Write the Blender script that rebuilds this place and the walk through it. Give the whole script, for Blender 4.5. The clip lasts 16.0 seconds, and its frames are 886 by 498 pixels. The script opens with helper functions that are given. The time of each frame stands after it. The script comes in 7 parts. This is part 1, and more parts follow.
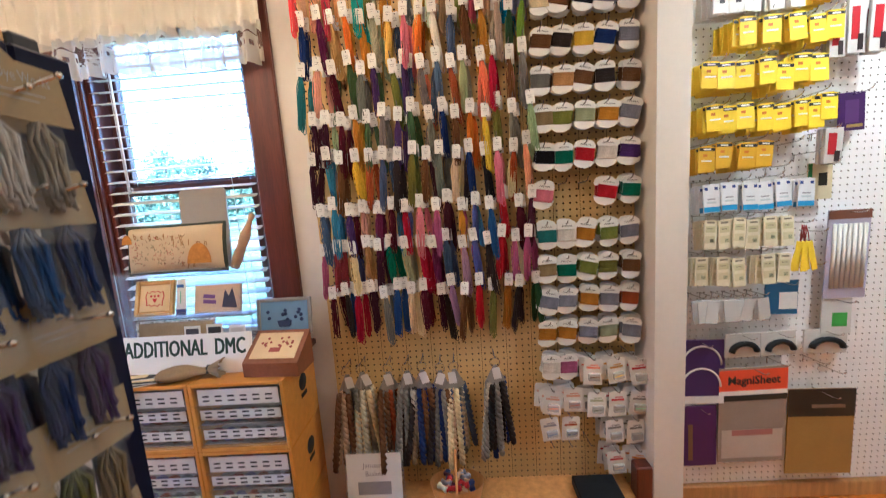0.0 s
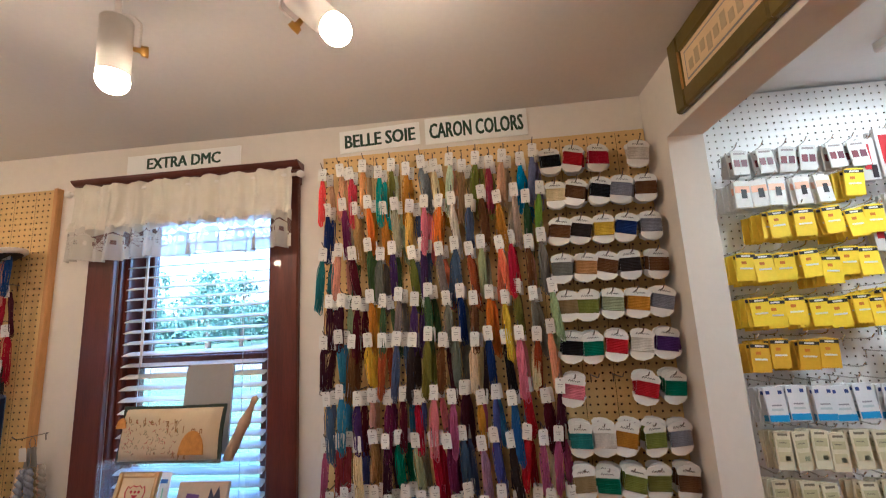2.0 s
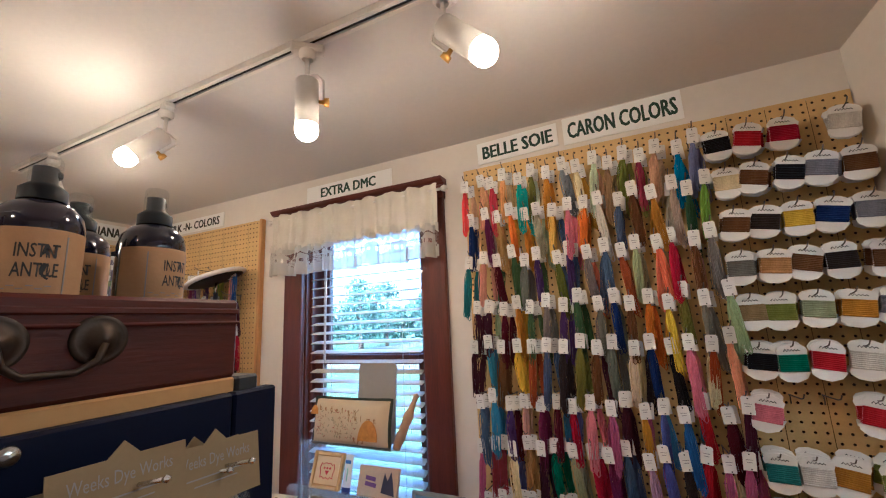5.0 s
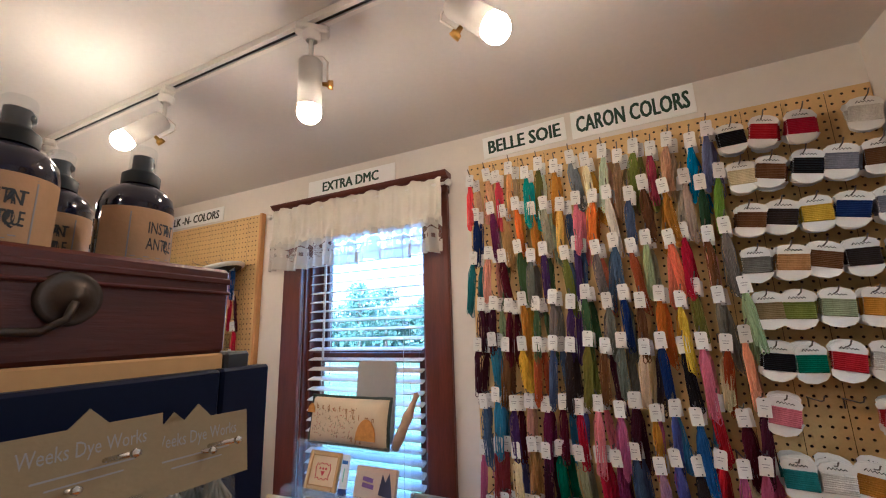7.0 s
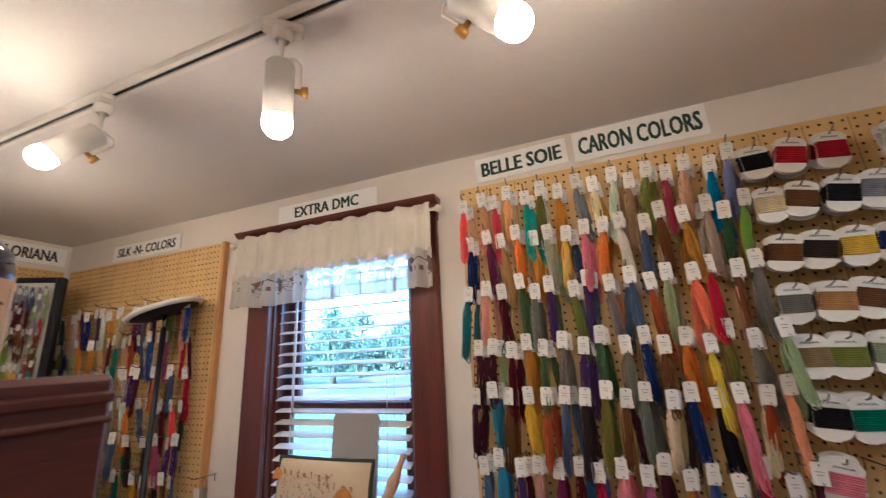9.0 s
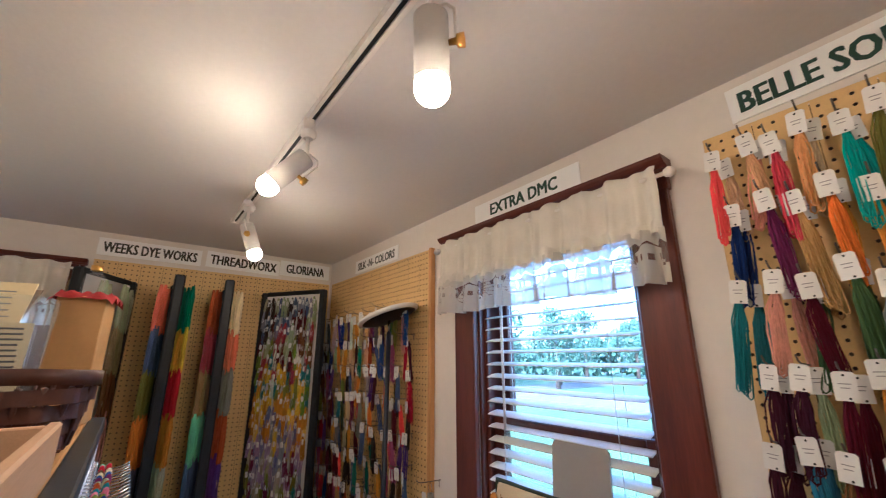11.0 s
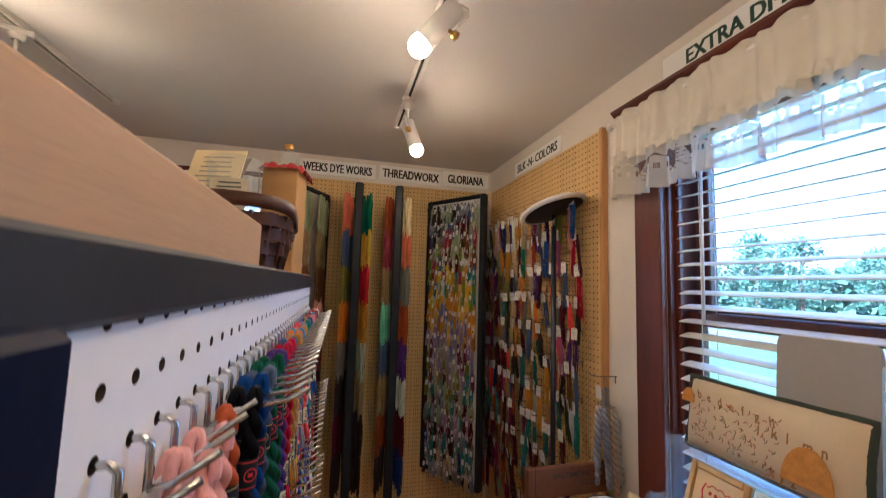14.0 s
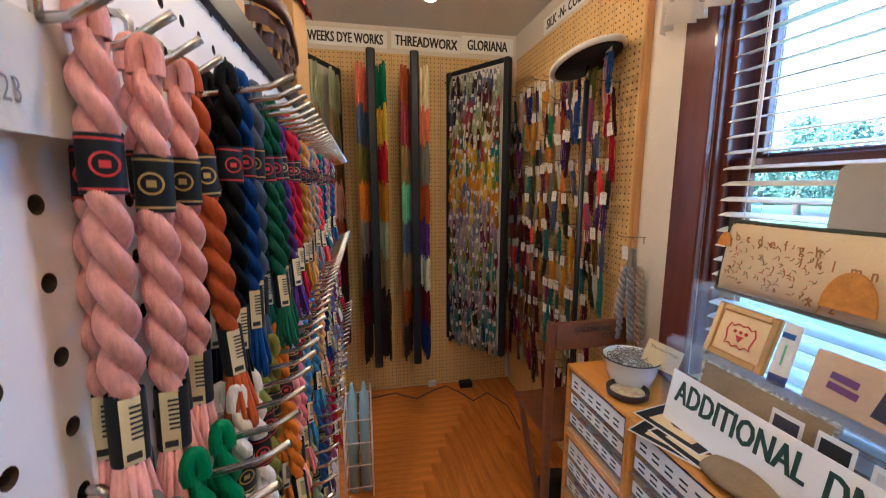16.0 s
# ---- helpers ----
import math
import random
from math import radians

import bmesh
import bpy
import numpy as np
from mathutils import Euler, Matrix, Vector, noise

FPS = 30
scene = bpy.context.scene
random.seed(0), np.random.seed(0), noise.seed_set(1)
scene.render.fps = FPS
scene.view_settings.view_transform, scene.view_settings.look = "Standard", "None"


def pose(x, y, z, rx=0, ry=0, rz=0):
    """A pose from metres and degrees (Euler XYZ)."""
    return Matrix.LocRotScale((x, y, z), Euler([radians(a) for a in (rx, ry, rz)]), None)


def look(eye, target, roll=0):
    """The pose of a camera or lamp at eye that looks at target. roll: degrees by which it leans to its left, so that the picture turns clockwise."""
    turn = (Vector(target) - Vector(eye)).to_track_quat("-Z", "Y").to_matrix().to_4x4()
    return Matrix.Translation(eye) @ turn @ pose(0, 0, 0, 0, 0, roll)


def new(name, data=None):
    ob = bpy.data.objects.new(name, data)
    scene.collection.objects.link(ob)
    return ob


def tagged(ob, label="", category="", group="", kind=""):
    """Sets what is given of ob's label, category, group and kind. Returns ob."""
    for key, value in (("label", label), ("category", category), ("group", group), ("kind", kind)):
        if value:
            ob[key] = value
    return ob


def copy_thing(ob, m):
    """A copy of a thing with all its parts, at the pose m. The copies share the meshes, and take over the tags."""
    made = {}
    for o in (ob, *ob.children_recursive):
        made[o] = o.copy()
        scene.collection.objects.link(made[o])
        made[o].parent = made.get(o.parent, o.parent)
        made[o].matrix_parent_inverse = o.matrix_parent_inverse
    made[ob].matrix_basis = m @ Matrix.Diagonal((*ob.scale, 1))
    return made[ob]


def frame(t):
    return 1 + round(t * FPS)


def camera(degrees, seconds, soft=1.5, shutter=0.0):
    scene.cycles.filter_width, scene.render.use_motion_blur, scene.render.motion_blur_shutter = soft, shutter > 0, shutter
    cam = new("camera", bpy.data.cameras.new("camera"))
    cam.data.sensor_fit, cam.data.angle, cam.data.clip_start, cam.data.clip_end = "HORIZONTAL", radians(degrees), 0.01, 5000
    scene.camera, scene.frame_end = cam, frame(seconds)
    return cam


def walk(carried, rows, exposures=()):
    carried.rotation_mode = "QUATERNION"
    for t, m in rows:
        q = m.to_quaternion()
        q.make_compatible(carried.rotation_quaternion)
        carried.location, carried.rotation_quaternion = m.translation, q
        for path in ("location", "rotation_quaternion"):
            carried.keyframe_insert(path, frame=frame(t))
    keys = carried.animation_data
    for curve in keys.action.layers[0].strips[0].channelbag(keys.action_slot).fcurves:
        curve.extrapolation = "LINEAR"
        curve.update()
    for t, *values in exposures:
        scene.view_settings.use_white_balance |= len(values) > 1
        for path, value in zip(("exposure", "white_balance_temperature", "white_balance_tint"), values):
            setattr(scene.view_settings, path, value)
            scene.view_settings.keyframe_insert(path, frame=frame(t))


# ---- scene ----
cam = camera(97.1, 16.0, soft=1.1, shutter=0.3)
PATH = [
    (0, (0.017, 0.034, 1.359), (-0.073, 2.011, 1.069), -4.1),
    (0.5, (0.033, 0.096, 1.446), (-0.101, 2.087, 1.305), -4.0),
    (1, (0.062, 0.142, 1.476), (-0.112, 2.135, 1.496), -3.7),
    (1.5, (0.071, 0.144, 1.528), (-0.123, 2.126, 1.706), -3.4),
    (2, (0.068, 0.127, 1.586), (-0.131, 2.091, 1.908), -3.0),
    (2.5, (0.059, 0.117, 1.607), (-0.159, 2.063, 2.012), -2.4),
    (3, (0.064, 0.106, 1.612), (-0.201, 2.037, 2.057), -1.8),
    (3.5, (0.056, 0.097, 1.608), (-0.319, 2.014, 2.035), -1.8),
    (4, (0.04, 0.098, 1.592), (-0.511, 1.982, 1.974), -2.1),
    (4.5, (0.032, 0.092, 1.587), (-0.649, 1.938, 1.946), -2.5),
    (5, (0.019, 0.093, 1.598), (-0.797, 1.881, 1.967), -2.7),
    (7.5, (-0.036, 0.165, 1.561), (-0.838, 1.952, 1.966), -1.3),
    (8, (-0.067, 0.227, 1.58), (-0.662, 2.089, 2.004), -0.8),
    (8.5, (-0.081, 0.263, 1.581), (-0.637, 2.136, 2.007), -2.8),
    (9, (-0.123, 0.261, 1.64), (-0.811, 2.069, 2.147), -2.9),
    (9.5, (-0.193, 0.355, 1.669), (-1.141, 2.021, 2.24), -1.2),
    (10, (-0.213, 0.456, 1.693), (-1.425, 1.938, 2.27), -0.3),
    (12.5, (-0.304, 0.509, 1.64), (-2.072, 1.331, 2.084), 0.8),
    (13, (-0.33, 0.542, 1.62), (-2.17, 1.218, 2.018), 1.7),
    (13.5, (-0.339, 0.535, 1.594), (-2.228, 1.108, 1.913), 2.2),
    (14, (-0.363, 0.537, 1.533), (-2.291, 1.037, 1.712), 1.7),
    (14.5, (-0.392, 0.555, 1.486), (-2.337, 1.02, 1.506), 0.8),
    (15, (-0.398, 0.554, 1.46), (-2.348, 0.985, 1.361), 0.2),
    (15.5, (-0.407, 0.561, 1.424), (-2.354, 0.961, 1.206), 0.1),
    (16, (-0.414, 0.556, 1.394), (-2.349, 0.948, 1.076), -0.1),
]
EXPOSURES = [(0, 4.4, 4750, 10), (0.4, 4.2, 4750, 10), (1.0, 4.05, 4700, 10), (1.6, 3.9, 4650, 10), (2.4, 3.85, 4600, 10), (5.0, 3.85, 4500, 10), (10.0, 3.8, 4450, 10),
             (13.0, 3.55, 4550, 10), (13.8, 3.6, 4650, 10), (14.6, 4.0, 4800, 10), (16.0, 4.15, 4850, 10)]
walk(cam, [(t, look(eye, target, roll)) for t, eye, target, roll in PATH], EXPOSURES)

# ---- light ----
world = bpy.data.worlds.new("sky")
scene.world = world
world.use_nodes = True
sky = world.node_tree.nodes.new("ShaderNodeTexSky")
sky.sky_type, sky.sun_disc = "NISHITA", False
sky.sun_elevation, sky.sun_rotation = radians(38), radians(200)
sky.ozone_density, sky.dust_density = 3.0, 2.5
world.node_tree.links.new(sky.outputs[0], world.node_tree.nodes["Background"].inputs[0])
world.node_tree.nodes["Background"].inputs[1].default_value = 0.15
sun_data = bpy.data.lights.new("sun", "SUN")
sun_data.energy, sun_data.angle, sun_data.color = 2.1, radians(0.6), (1, 0.96, 0.91)
sun = new("sun", sun_data)
sun.matrix_world = look((6, -16, 14), (0, 0, 0))
BULB_GLOW = 13.0
TUBE_GLOW = 1.15

# ---- mesh building ----


class Geo:
    """Collects vertices and faces for one mesh."""

    def __init__(self):
        self.v, self.f, self.s, self.m = [], [], [], []

    def add(self, verts, faces, smooth=False, slot=0):
        k = len(self.v)
        self.v += [tuple(p) for p in verts]
        self.f += [tuple(i + k for i in q) for q in faces]
        self.s += [smooth] * len(faces)
        self.m += [slot] * len(faces)
        return self

    def box(self, c, size, b=0.0, turn=None, slot=0):
        """A box with chamfered edges of width b."""
        hx, hy, hz = (a / 2 for a in size)
        verts, faces = [], []
        if b <= 0:
            verts = [(x, y, z) for x in (-hx, hx) for y in (-hy, hy) for z in (-hz, hz)]
            faces = [(0, 1, 3, 2), (4, 6, 7, 5), (0, 4, 5, 1), (2, 3, 7, 6), (0, 2, 6, 4), (1, 5, 7, 3)]
        else:
            b = min(b, hx * 0.9, hy * 0.9, hz * 0.9)
            idx = {}
            for sx in (-1, 1):
                for sy in (-1, 1):
                    for sz in (-1, 1):
                        for a in range(3):
                            p = [sx * (hx - b), sy * (hy - b), sz * (hz - b)]
                            p[a] = (sx * hx, sy * hy, sz * hz)[a]
                            idx[sx, sy, sz, a] = len(verts)
                            verts.append(p)
            for a in range(3):
                o, q = [i for i in range(3) if i != a]
                for sg in (-1, 1):
                    loop = []
                    for so, sq in ((-1, -1), (1, -1), (1, 1), (-1, 1)):
                        k = [0, 0, 0]
                        k[a], k[o], k[q] = sg, so, sq
                        loop.append(idx[(*k, a)])
                    faces.append(tuple(loop))
                for so in (-1, 1):
                    for sq in (-1, 1):
                        k0, k1 = [0, 0, 0], [0, 0, 0]
                        k0[a], k0[o], k0[q] = -1, so, sq
                        k1[a], k1[o], k1[q] = 1, so, sq
                        faces.append((idx[(*k0, o)], idx[(*k1, o)], idx[(*k1, q)], idx[(*k0, q)]))
            for sx in (-1, 1):
                for sy in (-1, 1):
                    for sz in (-1, 1):
                        faces.append(tuple(idx[sx, sy, sz, a] for a in range(3)))
        m = Matrix.Translation(c) @ (turn or Matrix.Identity(4))
        return self.add([m @ Vector(p) for p in verts], faces, False, slot)

    def tube(self, pts, r, n=6, slot=0, caps=True, ridged=0.0, twist=0.0):
        pts = [Vector(p) for p in pts]
        rs = r if isinstance(r, (list, tuple)) else [r] * len(pts)
        verts, faces = [], []
        up = None
        for i, p in enumerate(pts):
            d = (pts[min(i + 1, len(pts) - 1)] - pts[max(i - 1, 0)]).normalized()
            if up is None:
                up = Vector((0, 0, 1)) if abs(d.z) < 0.9 else Vector((0, 1, 0))
            side = d.cross(up).normalized()
            up = side.cross(d).normalized()
            for k in range(n):
                a = 2 * math.pi * k / n + twist * i
                rr = rs[i] * (1 - ridged * (k % 2))
                verts.append(p + side * math.cos(a) * rr + up * math.sin(a) * rr)
        for i in range(len(pts) - 1):
            for k in range(n):
                faces.append((i * n + k, i * n + (k + 1) % n, (i + 1) * n + (k + 1) % n, (i + 1) * n + k))
        if caps:
            faces.append(tuple(range(n - 1, -1, -1)))
            faces.append(tuple((len(pts) - 1) * n + k for k in range(n)))
        return self.add(verts, faces, True, slot)

    def lathe(self, profile, n=24, at=(0, 0, 0), turn=None, slot=0, squash=1.0):
        m = Matrix.Translation(at) @ (turn or Matrix.Identity(4))
        verts, faces = [], []
        for r, z in profile:
            for k in range(n):
                a = 2 * math.pi * k / n
                verts.append(m @ Vector((r * math.cos(a), r * math.sin(a) * squash, z)))
        for i in range(len(profile) - 1):
            for k in range(n):
                faces.append((i * n + k, i * n + (k + 1) % n, (i + 1) * n + (k + 1) % n, (i + 1) * n + k))
        return self.add(verts, faces, True, slot)

    def sheet(self, fn, nu, nv, slot=0, smooth=True):
        verts = [fn(i / nu, j / nv) for j in range(nv + 1) for i in range(nu + 1)]
        w = nu + 1
        faces = [(j * w + i, j * w + i + 1, (j + 1) * w + i + 1, (j + 1) * w + i) for j in range(nv) for i in range(nu)]
        return self.add(verts, faces, smooth, slot)

    def plate(self, outline, y0, y1, slot=0):
        """An outline of (x, z) points, made solid between y0 and y1."""
        n = len(outline)
        verts = [(x, y0, z) for x, z in outline] + [(x, y1, z) for x, z in outline]
        faces = [tuple(range(n)), tuple(range(2 * n - 1, n - 1, -1))]
        faces += [(i, i + n, (i + 1) % n + n, (i + 1) % n) for i in range(n)]
        return self.add(verts, faces, False, slot)

    def move(self, m):
        self.v = [tuple(m @ Vector(p)) for p in self.v]
        return self

    def mesh(self, name, *mats):
        me = bpy.data.meshes.new(name)
        me.from_pydata(self.v, [], self.f)
        me.polygons.foreach_set("use_smooth", self.s)
        me.polygons.foreach_set("material_index", self.m)
        for m in mats:
            me.materials.append(m)
        me.update()
        return me


def part(name, geo, material, parent=None, label=""):
    """One mesh object, from a Geo or a mesh, under a thing or a part."""
    if isinstance(geo, Geo):
        geo = geo.mesh(name, *(material if isinstance(material, (list, tuple)) else [material]))
    ob = new(name, geo)
    ob.parent = parent
    if label:
        tagged(ob, label)
    return ob


def thing(name, label, category, at=None, group="", kind=""):
    ob = new(name)
    if at is not None:
        ob.matrix_basis = at if isinstance(at, Matrix) else Matrix.Translation(at)
    return tagged(ob, label, category, group, kind)


def tint(ob, rgb):
    ob.color = (*rgb, 1)
    return ob


def S(r, g, b):
    """Linear values of an 8-bit screen colour."""
    return tuple((c / 255 / 12.92) if c < 10.3 else ((c / 255 + 0.055) / 1.055) ** 2.4 for c in (r, g, b))


# ---- materials ----


def mat(name, col, rough=0.6, metal=0.0, var=0.12, scale=6.0, fine=90.0, bump=0.05, stretch=(1, 1, 1), by_object=False, col2=None, sheen=0.0, spec=0.5, coat=0.0):
    """A surface with variation at two scales and fine relief."""
    m = bpy.data.materials.new(name)
    m.use_nodes = True
    nt, nodes, link = m.node_tree, m.node_tree.nodes, m.node_tree.links.new
    bs = nodes["Principled BSDF"]
    bs.inputs["Roughness"].default_value, bs.inputs["Metallic"].default_value = rough, metal
    bs.inputs["Specular IOR Level"].default_value = spec
    bs.inputs["Sheen Weight"].default_value = sheen
    bs.inputs["Coat Weight"].default_value = coat
    tc, mp = nodes.new("ShaderNodeTexCoord"), nodes.new("ShaderNodeMapping")
    mp.inputs["Scale"].default_value = stretch
    link(tc.outputs["Object"], mp.inputs[0])
    big, small = nodes.new("ShaderNodeTexNoise"), nodes.new("ShaderNodeTexNoise")
    for tex, sc, det in ((big, scale, 3.0), (small, fine, 4.0)):
        tex.inputs["Scale"].default_value, tex.inputs["Detail"].default_value = sc, det
        link(mp.outputs[0], tex.inputs["Vector"])
    add = nodes.new("ShaderNodeMath")
    add.operation = "MULTIPLY_ADD"
    link(small.outputs[0], add.inputs[0])
    add.inputs[1].default_value = 0.5
    link(big.outputs[0], add.inputs[2])
    ramp = nodes.new("ShaderNodeMapRange")
    ramp.inputs[1].default_value, ramp.inputs[2].default_value = 0.5, 1.0
    link(add.outputs[0], ramp.inputs[0])
    mix = nodes.new("ShaderNodeMix")
    mix.data_type = "RGBA"
    link(ramp.outputs[0], mix.inputs[0])
    if by_object:
        info = nodes.new("ShaderNodeObjectInfo")
        for slot, k in ((6, 1 - var), (7, 1 + var)):
            mul = nodes.new("ShaderNodeVectorMath")
            mul.operation = "SCALE"
            mul.inputs["Scale"].default_value = k
            link(info.outputs["Color"], mul.inputs[0])
            link(mul.outputs[0], mix.inputs[slot])
    else:
        lo = tuple(c * (1 - var) for c in col)
        hi = col2 or tuple(min(c * (1 + var), 1) for c in col)
        mix.inputs[6].default_value, mix.inputs[7].default_value = (*lo, 1), (*hi, 1)
    link(mix.outputs[2], bs.inputs["Base Color"])
    if bump > 0:
        bp = nodes.new("ShaderNodeBump")
        bp.inputs["Strength"].default_value, bp.inputs["Distance"].default_value = min(bump * 4, 1), 0.002
        link(small.outputs[0], bp.inputs["Height"])
        link(bp.outputs[0], bs.inputs["Normal"])
    return m


def glow(name, col, strength):
    m = bpy.data.materials.new(name)
    m.use_nodes = True
    bs = m.node_tree.nodes["Principled BSDF"]
    bs.inputs["Base Color"].default_value = (0.9, 0.9, 0.88, 1)
    bs.inputs["Emission Color"].default_value = (*col, 1)
    bs.inputs["Emission Strength"].default_value = strength
    return m


def clear(name, col=(1, 1, 1), rough=0.02, ior=1.2, share=0.85):
    """Thin clear plastic or pane glass: mostly let through, with a glossy film."""
    m = bpy.data.materials.new(name)
    m.use_nodes = True
    nodes, link = m.node_tree.nodes, m.node_tree.links.new
    bs = nodes["Principled BSDF"]
    bs.inputs["Roughness"].default_value = rough
    bs.inputs["Base Color"].default_value = (0.85, 0.88, 0.9, 1)
    tr, mx = nodes.new("ShaderNodeBsdfTransparent"), nodes.new("ShaderNodeMixShader")
    tr.inputs[0].default_value = (*col, 1)
    mx.inputs[0].default_value = share
    link(bs.outputs[0], mx.inputs[1])
    link(tr.outputs[0], mx.inputs[2])
    link(mx.outputs[0], nodes["Material Output"].inputs[0])
    return m


WALL = mat("wall_paint", (0.74, 0.69, 0.62), 0.75, var=0.04, scale=1.5, fine=40, bump=0.06)
CEIL = mat("ceiling_paint", (0.68, 0.66, 0.635), 0.8, var=0.04, scale=1.2, fine=60, bump=0.08)
COOL = mat("next_room_paint", (0.80, 0.82, 0.82), 0.7, var=0.03, scale=1.5, fine=40, bump=0.05)
PEG_TAN = mat("tan_pegboard", S(214, 180, 114), 0.7, var=0.08, scale=5, fine=160, bump=0.03)
RAIL_BLACK = mat("slate_black_rail", (0.03, 0.033, 0.04), 0.4, spec=0.4, var=0.15, scale=8, bump=0.02)
BRONZE = mat("dark_bronze", (0.05, 0.034, 0.024), 0.45, 0.6, var=0.3, scale=40)
PEG_WHITE = mat("white_pegboard", (0.92, 0.92, 0.92), 0.4, var=0.03, scale=4, fine=60, bump=0.02)
# Brown hardboard of the hole walls, darkened further for the shade inside them.
CORE = mat("shaded_hardboard_core", (0.06, 0.042, 0.03), 0.9, var=0.2, scale=40)
# Near-black for the shaded gap behind pegboards; the subfloor has it too.
CAVITY = mat("gap_shade_and_subfloor", (0.05, 0.04, 0.03), 0.9)
MAHOG = mat("mahogany_trim", S(92, 40, 26), 0.38, var=0.35, scale=5, fine=45, bump=0.05, stretch=(6, 6, 0.6), coat=0.2)
MAHOG_X = mat("mahogany_head", S(88, 40, 28), 0.38, var=0.35, scale=5, fine=45, bump=0.05, stretch=(0.6, 6, 6), coat=0.2)
PINE = mat("pine_strip", S(196, 146, 84), 0.5, var=0.2, scale=6, fine=70, stretch=(8, 8, 0.7))
OAK = mat("honey_floor", S(196, 118, 36), 0.24, var=0.3, scale=4, fine=60, bump=0.03, stretch=(1, 9, 9), coat=0.4)
OAK_Y = mat("honey_floor_cross", S(200, 122, 38), 0.24, var=0.3, scale=4, fine=60, bump=0.03, stretch=(9, 1, 9), coat=0.4)
YELLOW_WOOD = mat("yellow_cabinet", S(214, 150, 56), 0.4, var=0.1, scale=5, fine=60, stretch=(1, 8, 8), coat=0.2)
CARD_WHITE = mat("white_card", (0.72, 0.71, 0.67), 0.7, var=0.04, scale=12, fine=150)
SIGN_WHITE = mat("sign_board", (0.88, 0.88, 0.86), 0.55, var=0.02, scale=12, fine=150)
CARD_CREAM = mat("cream_card", S(222, 205, 160), 0.7, var=0.06, scale=10, fine=150)
INK = mat("ink", (0.03, 0.03, 0.032), 0.7, var=0.1)
INK_PALE = mat("pale_ink", (0.28, 0.27, 0.27), 0.7, var=0.1)
INK_GREEN = mat("dark_green_ink", S(28, 62, 52), 0.6, var=0.1)
BLACK = mat("black_paint", (0.012, 0.015, 0.02), 0.5, spec=0.22, var=0.3, scale=10, bump=0.03)
NAVY = mat("navy_paint", S(9, 16, 42), 0.5, spec=0.15, var=0.12, scale=6, bump=0.03)
STEEL = mat("steel", (0.55, 0.54, 0.52), 0.25, 1.0, var=0.15, scale=30)
DARK_STEEL = mat("dark_steel", (0.16, 0.14, 0.12), 0.4, 0.9, var=0.2, scale=30)
BRASS = mat("brass", S(190, 150, 70), 0.35, 0.9, var=0.15, scale=30)
FLOSS = mat("floss", (1, 1, 1), 0.6, spec=0.12, var=0.34, scale=26, fine=420, bump=0.12, by_object=True)
FLOSS.node_tree.nodes["Mapping"].inputs["Scale"].default_value = (1, 1, 0.3)
PAINTED = mat("painted", (1, 1, 1), 0.45, var=0.06, scale=12, fine=120, by_object=True, bump=0.02)
# White enamel made greyer: the shading of the cans is in this colour.
CAN_PAINT = mat("shaded_can_enamel", (0.52, 0.50, 0.47), 0.4, var=0.05, scale=15)
WHITE_METAL = mat("white_enamel", (0.74, 0.71, 0.66), 0.35, var=0.04, scale=15)
BULB = glow("lit_bulb", (1.32, 0.85, 0.42), BULB_GLOW)
TUBE = glow("lit_diffuser", (1.02, 0.91, 0.66), TUBE_GLOW)
SLAT = mat("blind_slat", (0.80, 0.79, 0.76), 0.4, var=0.03, scale=8, bump=0.02)
GLASS = clear("pane_glass", share=0.94)
ACRYLIC = clear("clear_acrylic", (0.97, 0.985, 1.0), 0.04, share=0.92)
BAG = clear("clear_bag", (0.97, 0.97, 0.97), 0.25, share=0.6)
GRASS = mat("grass", (0.05, 0.10, 0.035), 0.9, var=0.4, scale=0.3, fine=6, bump=0)
# Leaf green with blue mixed in to stand for the sky's haze.
LEAF = mat("hazy_leaves", (0.05, 0.11, 0.075), 0.7, var=0.5, scale=0.6, fine=5, bump=0)
BARK = mat("bark", (0.10, 0.07, 0.05), 0.9, var=0.3, scale=3, fine=20)
ASPHALT = mat("asphalt", (0.09, 0.09, 0.09), 0.9, var=0.15, scale=1, fine=30)
LINEN = mat("linen", S(206, 184, 148), 0.9, var=0.1, scale=8, fine=350, bump=0.12)
OLIVE_CLOTH = mat("olive_piping", S(52, 58, 46), 0.85, var=0.15, scale=20, fine=200, bump=0.08)
BURLAP = mat("burlap", S(150, 130, 100), 0.95, var=0.2, scale=12, fine=260, bump=0.2)
KRAFT = mat("kraft", S(190, 148, 88), 0.75, var=0.08, scale=5, fine=80, bump=0.03)
RAWWOOD = mat("raw_wood", S(186, 150, 112), 0.6, var=0.1, scale=4, fine=50, stretch=(0.7, 8, 8), bump=0.03)
REDWOOD = mat("red_drawer_front", S(72, 25, 14), 0.45, var=0.35, scale=5, fine=50, stretch=(6, 0.7, 6), spec=0.3)
GREY_PLASTIC = mat("grey_plastic", S(158, 150, 140), 0.45, var=0.05, scale=8)
BROWN_WICKER = mat("brown_splint", S(74, 40, 28), 0.5, var=0.3, scale=14, fine=120, bump=0.06)
BOTTLE = mat("dark_bottle", (0.012, 0.012, 0.03), 0.08, var=0.1, coat=0.5)
KRAFT_LABEL = mat("kraft_label", S(178, 140, 96), 0.7, var=0.08, scale=20, fine=150)
RED_CLOTH = mat("red_cloth", S(140, 34, 30), 0.9, var=0.2, scale=20, fine=200, bump=0.15)
